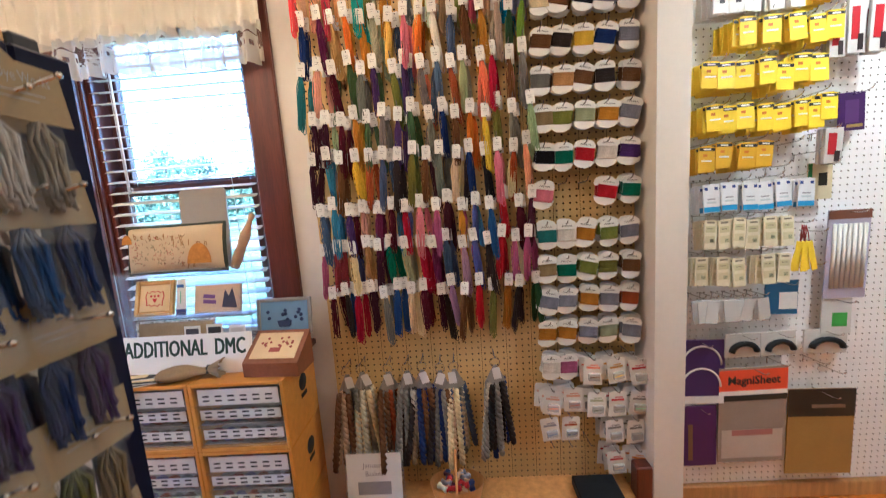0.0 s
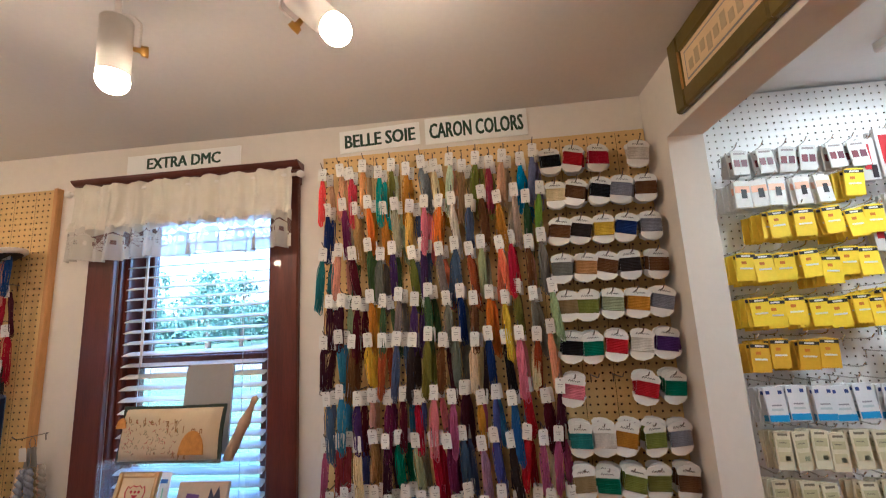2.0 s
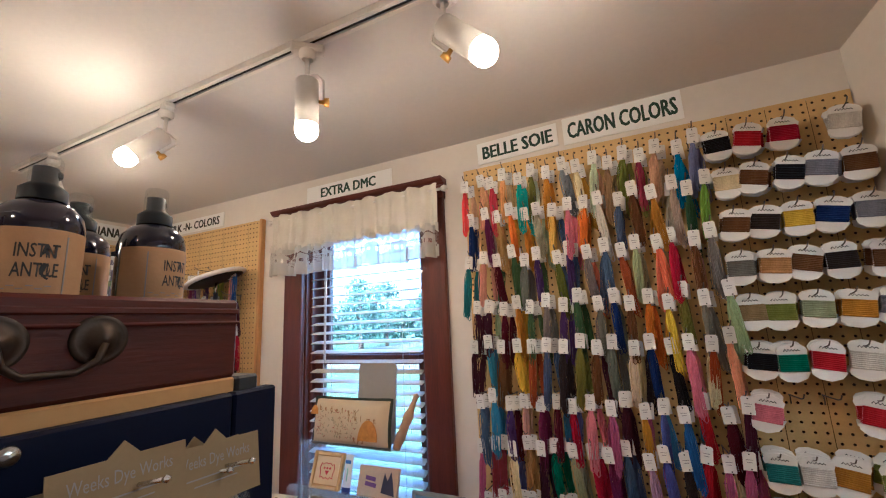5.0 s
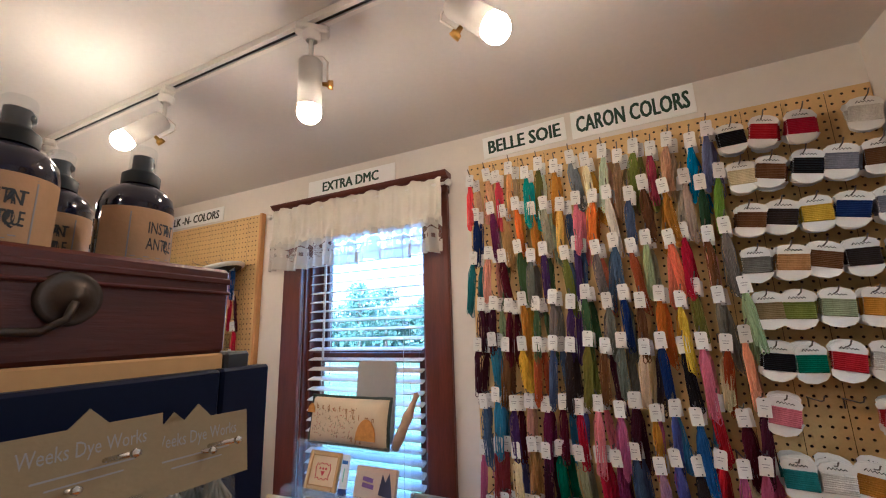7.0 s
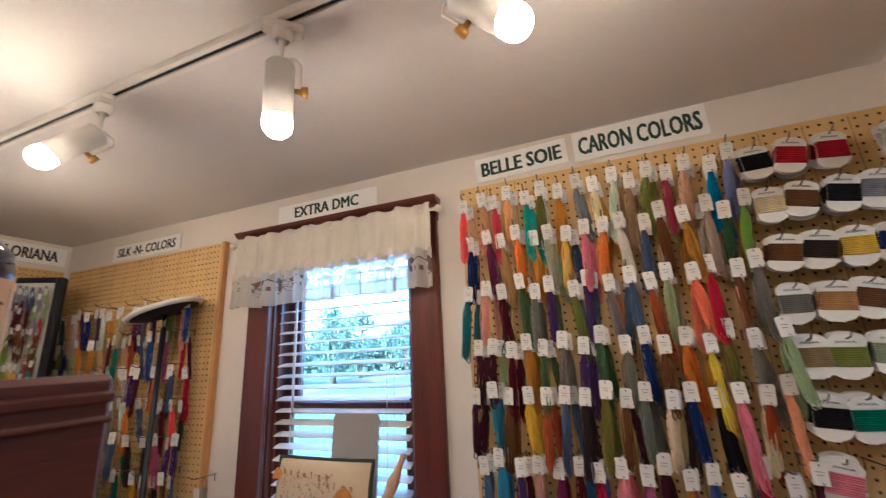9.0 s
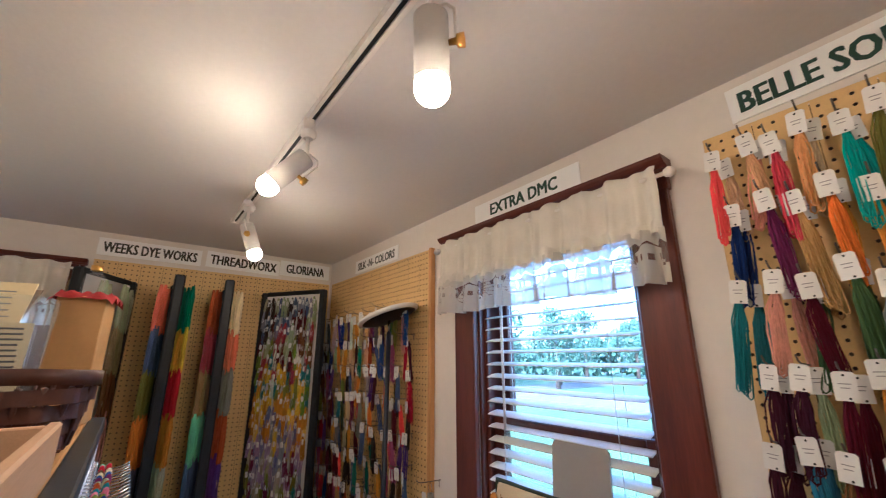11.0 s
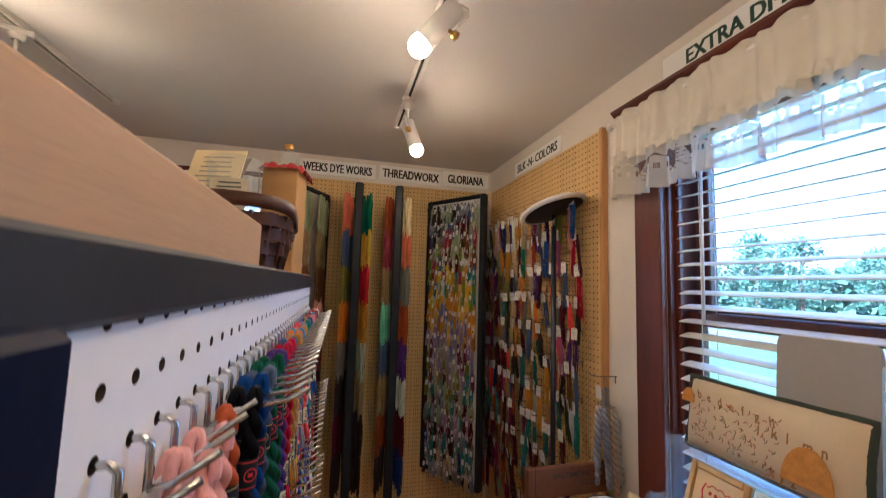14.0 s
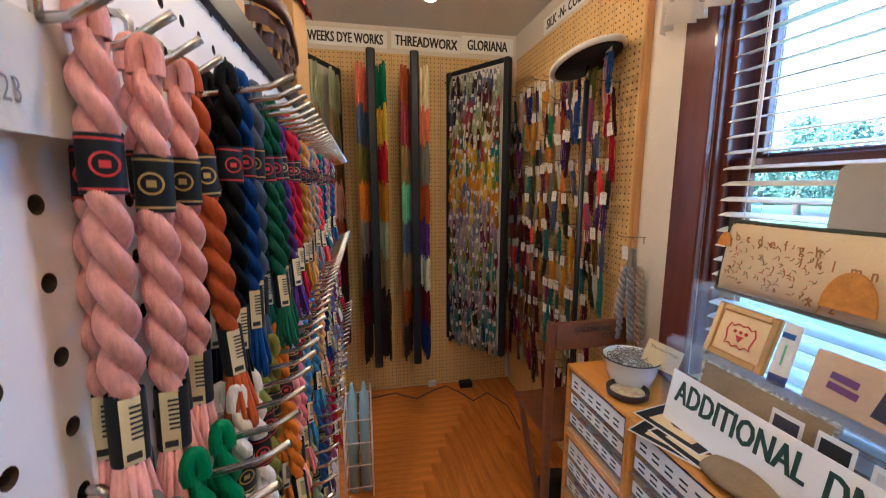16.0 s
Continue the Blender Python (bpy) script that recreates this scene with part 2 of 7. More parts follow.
GREEN_FRAME = mat("olive_frame", S(96, 82, 28), 0.4, var=0.15, scale=8, fine=80)
PLUM_FRAME = mat("plum_frame", S(70, 18, 18), 0.35, var=0.2, scale=8)
GILT = mat("gilt", S(180, 136, 70), 0.4, 0.5, var=0.2, scale=20, fine=120)


def lace_material():
    """Sheer cotton with an open net band that carries a woven motif."""
    m = bpy.data.materials.new("lace")
    m.use_nodes = True
    nodes, link = m.node_tree.nodes, m.node_tree.links.new
    out = nodes["Material Output"]
    bs = nodes["Principled BSDF"]
    bs.inputs["Base Color"].default_value = (0.66, 0.62, 0.54, 1)
    bs.inputs["Roughness"].default_value = 0.9
    tl = nodes.new("ShaderNodeBsdfTranslucent")
    tl.inputs[0].default_value = (0.60, 0.58, 0.52, 1)
    cloth = nodes.new("ShaderNodeMixShader")
    cloth.inputs[0].default_value = 0.3
    link(bs.outputs[0], cloth.inputs[1])
    link(tl.outputs[0], cloth.inputs[2])
    clear_ = nodes.new("ShaderNodeBsdfTransparent")
    uv = nodes.new("ShaderNodeUVMap")
    sep = nodes.new("ShaderNodeSeparateXYZ")
    link(uv.outputs[0], sep.inputs[0])

    def calc(op, a, b=None, c=None):
        n = nodes.new("ShaderNodeMath")
        n.operation = op
        for i, x in enumerate((a, b, c)):
            if x is not None:
                if isinstance(x, (int, float)):
                    n.inputs[i].default_value = x
                else:
                    link(x, n.inputs[i])
        return n.outputs[0]

    u, v = sep.outputs[0], sep.outputs[1]
    band = calc("MULTIPLY", calc("GREATER_THAN", v, 0.30), calc("LESS_THAN", v, 0.80))
    cell = calc("FRACT", calc("MULTIPLY", u, 7.0))
    house = calc("MULTIPLY", calc("LESS_THAN", calc("ABSOLUTE", calc("SUBTRACT", cell, 0.62)), 0.2), calc("LESS_THAN", v, 0.62))
    roof = calc("MULTIPLY", calc("LESS_THAN", calc("ADD", calc("MULTIPLY", calc("ABSOLUTE", calc("SUBTRACT", cell, 0.62)), 0.5), v), 0.75), calc("LESS_THAN", calc("ABSOLUTE", calc("SUBTRACT", cell, 0.62)), 0.26))
    door = calc("MULTIPLY", calc("LESS_THAN", calc("ABSOLUTE", calc("SUBTRACT", calc("FRACT", calc("MULTIPLY", u, 49.0)), 0.5)), 0.22), calc("LESS_THAN", calc("ABSOLUTE", calc("SUBTRACT", v, 0.5)), 0.06))
    noise_ = nodes.new("ShaderNodeTexNoise")
    noise_.inputs["Scale"].default_value = 60
    link(uv.outputs[0], noise_.inputs[0])
    tree = calc("MULTIPLY", calc("LESS_THAN", calc("ABSOLUTE", calc("SUBTRACT", cell, 0.18)), calc("SUBTRACT", 0.3, calc("MULTIPLY", v, 0.34))), calc("GREATER_THAN", noise_.outputs[0], 0.44))
    check = calc("MULTIPLY", calc("LESS_THAN", v, 0.40), calc("GREATER_THAN", calc("FRACT", calc("ADD", calc("MULTIPLY", u, 60.0), calc("MULTIPLY", calc("FLOOR", calc("MULTIPLY", v, 20.0)), 0.5))), 0.5))
    scallop = calc("GREATER_THAN", calc("ADD", v, calc("MULTIPLY", calc("ABSOLUTE", calc("SUBTRACT", calc("FRACT", calc("MULTIPLY", u, 28.0)), 0.5)), 0.2)), 0.80)
    solid = calc("MAXIMUM", calc("MAXIMUM", calc("MULTIPLY", calc("MAXIMUM", house, roof), calc("SUBTRACT", 1.0, door)), tree), calc("MAXIMUM", check, scallop))
    net = calc("MULTIPLY", band, calc("SUBTRACT", 1.0, calc("MINIMUM", solid, 1.0)))
    hole = calc("MULTIPLY_ADD", net, 0.68, 0.14)
    mx = nodes.new("ShaderNodeMixShader")
    link(hole, mx.inputs[0])
    link(cloth.outputs[0], mx.inputs[1])
    link(clear_.outputs[0], mx.inputs[2])
    link(mx.outputs[0], out.inputs[0])
    return m


LACE = lace_material()
CURTAIN = mat("cotton", (0.66, 0.62, 0.53), 0.9, var=0.06, scale=14, fine=300, bump=0.1)

# ---- lettering, made to meshes while the scene is still small ----


def lettering(words, high, wide=0.66, heavy=0.034, strike=0.0):
    """A mesh of words in the built-in font, on the xz plane, facing -y, from x = 0 and z = 0."""
    cu = bpy.data.curves.new("words", "FONT")
    cu.body, cu.size, cu.offset, cu.extrude, cu.resolution_u = words, 1.0, heavy, 0.0, 2
    ob = new("words", cu)
    bpy.context.view_layer.update()
    me = bpy.data.meshes.new_from_object(ob.evaluated_get(bpy.context.evaluated_depsgraph_get()))
    bpy.data.objects.remove(ob)
    bpy.data.curves.remove(cu)
    k = high / 0.72
    me.transform(Matrix(((k * wide, 0, 0, 0), (0, 0, 0, 0), (0, k, 0, 0), (0, 0, 0, 1))))
    if strike:
        bm = bmesh.new()
        for q in range(6):
            bm.from_mesh(me)
            for v in list(bm.verts)[-len(me.vertices):]:
                v.co += Vector((q % 3 * strike * high, -0.0001 * q, q // 3 * 0.03 * high))
        bm.to_mesh(me)
        bm.free()
    me.name = "lettering"
    me.materials.clear()
    return me


def letter_width(me):
    return max(v.co.x for v in me.vertices)


def lettered(me, material, parent, at, label=""):
    ob = new("lettering", me)
    if not me.materials:
        me.materials.append(material)
    ob.parent, ob.matrix_basis = parent, at
    if label:
        tagged(ob, label)
    return ob


SIGN_WORDS = {w: lettering(w, 0.056, 0.6, 0.0, 0.034) for w in ("BELLE SOIE", "CARON COLORS", "EXTRA DMC", "SILK -N- COLORS", "WEEKS DYE WORKS", "THREADWORX", "GLORIANA", "ADDITIONAL  DMC")}
WORDS = {w: lettering(w, 1.0, heavy=h) for w, h in (("INSTANT", 0.01), ("ANTIQUE", 0.01), ("January", 0), ("Basket", 0), ("MagniSheet", 0.02), ("BALTIMORE", 0.01), ("CLUB", 0.01), ("Thread rings", 0), ("Weeks Dye Works", 0), ("223", 0), *((c, 0.02) for c in "bcdefghjklmnxyz"))}

# ---- structure ----
NORTH, WEST, EAST, TOP = 1.56, -2.985, 0.69, 2.35
WIN_L, WIN_R, WIN_B, WIN_T = -1.41, -0.745, 0.80, 2.09
WWIN_L, WWIN_R = -0.62, 0.10


def slab(name, lo, hi, material, label="", b=0.0):
    c = [(a + q) / 2 for a, q in zip(lo, hi)]
    ob = part(name, Geo().box((0, 0, 0), [q - a for a, q in zip(lo, hi)], b), material)
    ob.location = c
    return tagged(ob, label, "structure", kind="structure")


def wall(name, boxes, material, label):
    g = Geo()
    for lo, hi in boxes:
        g.box([(a + q) / 2 for a, q in zip(lo, hi)], [q - a for a, q in zip(lo, hi)])
    ob = part(name, g, material)
    return tagged(ob, label, "wall", kind="structure")


wall("wall_north", [((WEST - 0.2, NORTH, -0.1), (WIN_L, NORTH + 0.16, 2.6)), ((WIN_R, NORTH, -0.1), (0.745, NORTH + 0.16, 2.6)),
                    ((WIN_L, NORTH, -0.1), (WIN_R, NORTH + 0.16, WIN_B)), ((WIN_L, NORTH, WIN_T), (WIN_R, NORTH + 0.16, 2.6))], WALL, "cream painted plaster wall with a window")
wall("wall_west", [((WEST - 0.16, -3.2, -0.1), (WEST, WWIN_L, 2.6)), ((WEST - 0.16, WWIN_R, -0.1), (WEST, NORTH, 2.6)),
                   ((WEST - 0.16, WWIN_L, -0.1), (WEST, WWIN_R, 0.9)), ((WEST - 0.16, WWIN_L, 2.07), (WEST, WWIN_R, 2.6))], WALL, "cream painted plaster wall with a window")
wall("wall_east", [((EAST, 1.40, -0.1), (0.80, NORTH, 2.112)), ((EAST, -3.2, 2.112), (0.80, NORTH, 2.6)), ((EAST, -3.2, -0.1), (0.80, -1.2, 2.112))], WALL, "cream painted partition with a wide cased opening")
wall("wall_south", [((WEST - 0.2, -3.36, -0.1), (3.4, -3.2, 2.6))], WALL, "cream painted plaster wall")
wall("wall_north_2", [((0.745, NORTH + 0.012, -0.1), (3.4, NORTH + 0.16, 2.6))], COOL, "white painted wall of the next room")
wall("wall_east_2", [((3.2, -3.2, -0.1), (3.4, NORTH, 2.6))], COOL, "white painted wall of the next room")
tagged(part("ceiling", Geo().box((-1.15, -0.85, TOP + 0.05), (4.0, 5.0, 0.1)), CEIL), "warm grey-white plaster ceiling", "ceiling", kind="structure")
tagged(part("ceiling_2", Geo().box((2.05, -0.85, TOP + 0.02), (2.55, 5.0, 0.1)), COOL), "white ceiling of the next room", "ceiling", kind="structure")


def peg_panel(name, wide, high, material, label, m, sides=8, groove=4, pitch=0.0254, thick=0.005, hole=0.0038):
    """A perforated hardboard panel with real holes; its front is y = 0, facing -y, its lower left corner the origin."""
    nx, nz = int(wide / pitch), int(high / pitch)
    ox, oz = (wide - nx * pitch) / 2, (high - nz * pitch) / 2
    h = pitch / 2
    ring = [(hole * math.cos(2 * math.pi * (k + 0.5) / sides), hole * math.sin(2 * math.pi * (k + 0.5) / sides)) for k in range(sides)]
    square = []
    for x, z in ring:
        s = h / max(abs(x), abs(z))
        square.append((x * s, z * s))
    # Snap the square's points to its corners where two sides meet.
    square = [(h if x > 0.9 * h else -h if x < -0.9 * h else x, h if z > 0.9 * h else -h if z < -0.9 * h else z) for x, z in square]
    corner = [(sx * h, sz * h) for sx, sz in ((1, 1), (-1, 1), (-1, -1), (1, -1))]
    base = [(x, 0, z) for x, z in ring] + [(x, 0, z) for x, z in square] + [(x, thick, z) for x, z in ring] + [(x, 0, z) for x, z in corner]
    n = sides
    cell = []
    for k in range(n):
        j = (k + 1) % n
        (x0, z0), (x1, z1) = square[k], square[j]
        q = [k, j, n + j, n + k]
        if abs(x0 - x1) > 1e-6 and abs(z0 - z1) > 1e-6:
            cx, cz = (x0 if abs(x0) > abs(z0) else x1), (z0 if abs(z0) >= abs(x0) else z1)
            best = min(range(4), key=lambda i: (corner[i][0] - cx) ** 2 + (corner[i][1] - cz) ** 2)
            q = [k, j, n + j, 3 * n + best, n + k]
        cell.append(tuple(q[::-1]))
        cell.append((k, 2 * n + k, 2 * n + j, j)[::-1])
    verts, faces = [], []
    for i in range(nx):
        dx = ox + (i + 0.5) * pitch
        for r in range(nz):
            dz, k0 = oz + (r + 0.5) * pitch, len(verts)
            for x, y, z in base:
                if groove and x >= h - 1e-6 and i % groove == groove - 1:
                    x -= 0.0007
                elif groove and x <= -h + 1e-6 and i % groove == 0:
                    x += 0.0007
                verts.append((x + dx, y, z + dz))
            faces += [tuple(a + k0 for a in q) for q in cell]
    g = Geo()
    g.add(verts, faces)
    g.m = [k % 2 for k in range(len(faces))]
    for x0, x1, z0, z1 in ((0, ox, 0, high), (wide - ox, wide, 0, high), (ox, wide - ox, 0, oz), (ox, wide - ox, high - oz, high)):
        if x1 - x0 > 1e-4 and z1 - z0 > 1e-4:
            g.add([(x0, 0, z0), (x1, 0, z0), (x1, 0, z1), (x0, 0, z1)], [(0, 1, 2, 3)])
    for a, b in (((0, 0), (wide, 0)), ((wide, 0), (wide, high)), ((wide, high), (0, high)), ((0, high), (0, 0))):
        g.add([(a[0], 0, a[1]), (a[0], thick, a[1]), (b[0], thick, b[1]), (b[0], 0, b[1])], [(0, 1, 2, 3)])
    board = thing(name, label, "pegboard", m)
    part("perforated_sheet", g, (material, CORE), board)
    # Dark sheet added close behind the holes, in place of the shaded gap.
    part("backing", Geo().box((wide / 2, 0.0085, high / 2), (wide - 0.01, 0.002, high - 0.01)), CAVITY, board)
    return board


BOARD_B = peg_panel("pegboard", 1.22, 2.12, PEG_TAN, "tan grooved pegboard on the wall beside the window", Matrix.Translation((-0.535, NORTH - 0.0105, 0.095)))
BOARD_S = peg_panel("pegboard", 1.22, 2.185, PEG_TAN, "tan grooved pegboard in the room's corner", Matrix.Translation((-2.93, NORTH - 0.0105, 0.004)))
BOARD_W = peg_panel("pegboard", 1.30, 2.19, PEG_TAN, "tan pegboard behind black swing frames", pose(WEST + 0.0105, 0.245, 0.004, rz=90))
BOARD_W2 = peg_panel("pegboard", 0.6, 1.4, PEG_TAN, "tan pegboard beside the far window", pose(WEST + 0.0105, -1.33, 0.77, rz=90), sides=6)
BOARD_T = peg_panel("pegboard", 1.6, 2.24, PEG_WHITE, "white pegboard in the next room", Matrix.Translation((0.802, NORTH - 0.003, 0.07)), groove=0, hole=0.0029)
part("edge_strip", Geo().box((1.229, -0.004, 1.093), (0.017, 0.028, 2.185), 0.002), PINE, BOARD_S, "light pine edge strip")
slab("baseboard", (-0.55, NORTH - 0.03, 0.0), (EAST, NORTH - 0.001, 0.09), PINE, "honey wooden baseboard", 0.004)
slab("baseboard_2", (0.802, NORTH - 0.02, 0.0), (3.2, NORTH + 0.01, 0.065), PINE, "honey wooden baseboard", 0.004)

# Windows: casing, cornice, sill, sashes and panes.


def window(name, wide, high, m, label):
    """A double-hung window; x = 0 is its middle, y = 0 the wall's face, z = 0 its sill; the room is at -y."""
    w = thing(name, label, "window", m, kind="structure")
    h = wide / 2
    for sx in (-1, 1):
        part("casing", Geo().box((sx * (h + 0.055), -0.0125, high / 2 + 0.02), (0.115, 0.025, high + 0.06), 0.004), MAHOG, w)
        g = Geo().box((sx * (h - 0.007), 0.075, high / 2), (0.014, 0.15, high - 0.002), 0.002)
        part("jamb", g, MAHOG, w)
        part("stop", Geo().box((sx * (h - 0.022), 0.03, high / 2), (0.016, 0.014, high - 0.01), 0.002), MAHOG, w)
    part("apron", Geo().box((0, -0.012, -0.075), (wide + 0.2, 0.022, 0.09), 0.003), MAHOG_X, w)
    part("window_sill", Geo().box((0, -0.01, -0.015), (wide + 0.28, 0.10, 0.028), 0.006), MAHOG_X, w)
    head = Geo().box((0, -0.0135, high + 0.055), (wide + 0.235, 0.027, 0.06), 0.003)
    prof = [(0.0, high + 0.084), (-0.030, high + 0.084), (-0.034, high + 0.090), (-0.045, high + 0.093), (-0.056, high + 0.104), (-0.06, high + 0.112), (0.0, high + 0.112)]
    x0, x1 = -h - 0.19, h + 0.125
    n = len(prof)
    head.add([(x0, y, z) for y, z in prof] + [(x1, y, z) for y, z in prof], [tuple(range(n)), tuple(range(2 * n - 1, n - 1, -1))] + [(i, i + n, (i + 1) % n + n, (i + 1) % n) for i in range(n)])
    part("cornice", head, MAHOG_X, w)
    for z0, z1, y in ((0.0, high * 0.52, 0.07), (high * 0.49, high, 0.115)):
        sash = part("sash", Geo().box((-h + 0.045, y, (z0 + z1) / 2), (0.05, 0.035, z1 - z0), 0.004).box((h - 0.045, y, (z0 + z1) / 2), (0.05, 0.035, z1 - z0), 0.004)
                    .box((0, y, z0 + 0.025), (wide - 0.14, 0.035, 0.05), 0.004).box((0, y, z1 - 0.022), (wide - 0.14, 0.035, 0.042), 0.004), MAHOG, w)
        pane = part("pane", Geo().box((0, y, (z0 + z1) / 2), (wide - 0.14, 0.004, z1 - z0 - 0.08)), GLASS, sash)
        pane.visible_shadow = False
    return w


window("window_1", WIN_R - WIN_L, WIN_T - WIN_B, Matrix.Translation(((WIN_L + WIN_R) / 2, NORTH, WIN_B)), "mahogany-stained double-hung window with moulded cornice")
window("window_2", WWIN_R - WWIN_L, 1.17, pose(WEST, (WWIN_L + WWIN_R) / 2, 0.90, rz=90), "mahogany-stained double-hung window behind a lace valance")


def valance(wide, m, seed):
    rnd = random.Random(seed)
    v = thing("valance", "cream cotton valance with a lace border of woven houses", "curtain", m)
    ph = [rnd.uniform(0, 6.3) for _ in range(6)]

    def fold(u, depth):
        x = u * wide
        return depth * (0.45 * math.sin(41 * x + ph[0] + 1.5 * math.sin(9 * x)) + 0.42 * math.sin(97 * x + ph[1] + 1.3 * math.sin(13 * x)) + 0.25 * math.sin(161 * x + ph[2]))

    def upper(u, q):
        z = 0.312 - 0.175 * q + 0.004 * math.sin(60 * u * wide + ph[3]) * (1 - q)
        gather = 0.55 + 0.45 * abs(q - 0.25)
        return ((u - 0.5) * wide, -0.022 - 0.012 * math.exp(-((q - 0.12) / 0.09) ** 2) - 0.01 * q + fold(u, 0.018) * gather, z)

    part("header", Geo().sheet(upper, 220, 10), CURTAIN, v)

    def ruffle(u, q):
        return ((u - 0.5) * wide, -0.037 + 0.012 * math.sin(140 * u * wide + ph[4]) * q + fold(u, 0.018), 0.163 - 0.036 * q + 0.006 * math.sin(95 * u * wide + ph[1]))

    part("ruffle", Geo().sheet(ruffle, 260, 3), CURTAIN, v)

    def lower(u, q):
        return ((u - 0.5) * wide * 1.01, -0.034 + fold(u, 0.018 + 0.022 * q), 0.14 - 0.14 * q + 0.006 * math.sin(23 * u * wide + ph[5]))

    g = Geo().sheet(lower, 220, 12)
    ob = part("lace_border", g, LACE, v, "sheer lace with woven house motif")
    uv = ob.data.uv_layers.new(name="UVMap")
    for poly in ob.data.polygons:
        for li in poly.loop_indices:
            k = ob.data.loops[li].vertex_index
            uv.data[li].uv = ((k % 221) / 220, 1 - (k // 221) / 12)
    part("rod", Geo().tube([(-wide / 2 - 0.02, -0.02, 0.285), (wide / 2 + 0.02, -0.02, 0.285)], 0.006, 10), WHITE_METAL, v)
    for sx in (-1, 1):
        part("finial", Geo().lathe([(0.0, -0.016), (0.010, -0.012), (0.015, 0), (0.010, 0.012), (0.0, 0.016)], 14, (sx * (wide / 2 + 0.03), -0.02, 0.285), Matrix.Rotation(radians(90), 4, "Y")), WHITE_METAL, v)
    return v


valance(0.93, Matrix.Translation((-1.098, NORTH - 0.045, 1.855)), 3)
valance(0.86, pose(WEST + 0.045, -0.26, 1.84, rz=90), 5)


def blind(wide, top, low, tilt, m):
    b = thing("window_blind", "white wooden slatted blind, lowered with open slats", "blind", m)
    part("headrail", Geo().box((0, 0, top), (wide, 0.05, 0.045), 0.004), SLAT, b)
    z, k = top - 0.05, 0
    slat = None
    while z > low:
        if slat is None:
            g = Geo()

            def curve(u, q):
                return ((u - 0.5) * wide, (q - 0.5) * 0.05, 0.0025 * (1 - (2 * q - 1) ** 2))

            g.sheet(curve, 1, 4)
            g.sheet(lambda u, q: ((u - 0.5) * wide, (0.5 - q) * 0.05, 0.0025 * (1 - (2 * q - 1) ** 2) - 0.0028), 1, 4)
            g.box((0, -0.025, -0.0012), (wide, 0.0012, 0.0028)).box((0, 0.025, -0.0012), (wide, 0.0012, 0.0028))
            slat = g.mesh("slat", SLAT)
        ob = part("slat", slat, SLAT, b)
        ob.matrix_basis = pose(0, 0, z, tilt + 1.5 * math.sin(k * 2.3))
        z, k = z - 0.0435, k + 1
    part("bottom_rail", Geo().box((0, 0, low - 0.01), (wide, 0.05, 0.02), 0.004), SLAT, b)
    for sx in (-0.36, 0.36):
        for y in (-0.027, 0.027):
            part("ladder_cord", Geo().tube([(sx * wide, y, top - 0.03), (sx * wide, y, low)], 0.0011, 5), SLAT, b)
    part("tilt_wand", Geo().tube([(-0.33 * wide, -0.035, top - 0.02), (-0.33 * wide, -0.04, top - 0.62)], 0.004, 8), SLAT, b)
    return b


blind(WIN_R - WIN_L - 0.07, 2.06, 0.86, 12, Matrix.Translation(((WIN_L + WIN_R) / 2, NORTH + 0.035, 0.0)))

# Floor: strip flooring laid in two directions that meet along a stepped mitre.
FLOOR = thing("floor", "honey-coloured narrow strip oak floor, glossy", "floor", kind="structure")
rf = random.Random(11)
PLANK = 0.057
x = -2.98
MITRE_X, MITRE_Y = -2.75, 1.15


def edge_y(xm):
    """Where the strips along y stop, north of the gondola's aisle."""
    return max(0.62, min(1.56, MITRE_Y - 0.55 * (xm - MITRE_X)))


rest = Geo()
while x < -0.9:
    stop = edge_y(x)
    ob = part("strip", Geo().box((0, 0, 0), (PLANK - 0.0006, stop - 0.18, 0.02), 0.0003), OAK_Y, FLOOR)
    ob.location = (x + PLANK / 2, (stop + 0.42) / 2, -0.0115 + rf.uniform(-0.0002, 0.0002))
    x += PLANK
y = 0.62
while y < 1.54:
    xs = -2.98
    while xs < -0.9 and edge_y(xs) > y + 0.001:
        xs += PLANK
    a = xs
    while a < -0.9:
        b = min(-0.9, a + rf.uniform(0.5, 1.1))
        ob = part("strip", Geo().box((0, 0, 0), (b - a - 0.0005, PLANK - 0.0006, 0.02), 0.0003), OAK, FLOOR)
        ob.location = ((a + b) / 2, y + PLANK / 2, -0.01 + rf.uniform(-0.0002, 0.0002))
        a = b
    y += PLANK
x = -2.98
while x < 3.2:
    if x < -0.9:
        rest.box((x + PLANK / 2, -1.45, -0.01), (PLANK - 0.0012, 3.4995, 0.02), 0.0008)
    else:
        rest.box((x + PLANK / 2, -0.82, -0.01), (PLANK - 0.0012, 4.74, 0.02), 0.0008)
    x += PLANK
tagged(part("more_strips", rest, OAK_Y, FLOOR), kind="stuff")
part("subfloor", Geo().box((0.1, -0.85, -0.045), (6.6, 5.1, 0.04)), CAVITY, FLOOR)

# ---- outdoors ----
tagged(part("ground", Geo().sheet(lambda u, q: ((u - 0.5) * 2400, (q - 0.5) * 2400, -0.9), 8, 8), GRASS), "mown green lawn", "ground", kind="structure")
tagged(part("road", Geo().box((0, 22, -0.895), (300, 5, 0.03)), ASPHALT), "grey asphalt road", "road", kind="structure")
tagged(part("road_2", Geo().box((-24, 0, -0.897), (5, 300, 0.03)), ASPHALT), "grey asphalt road", "road", kind="structure")


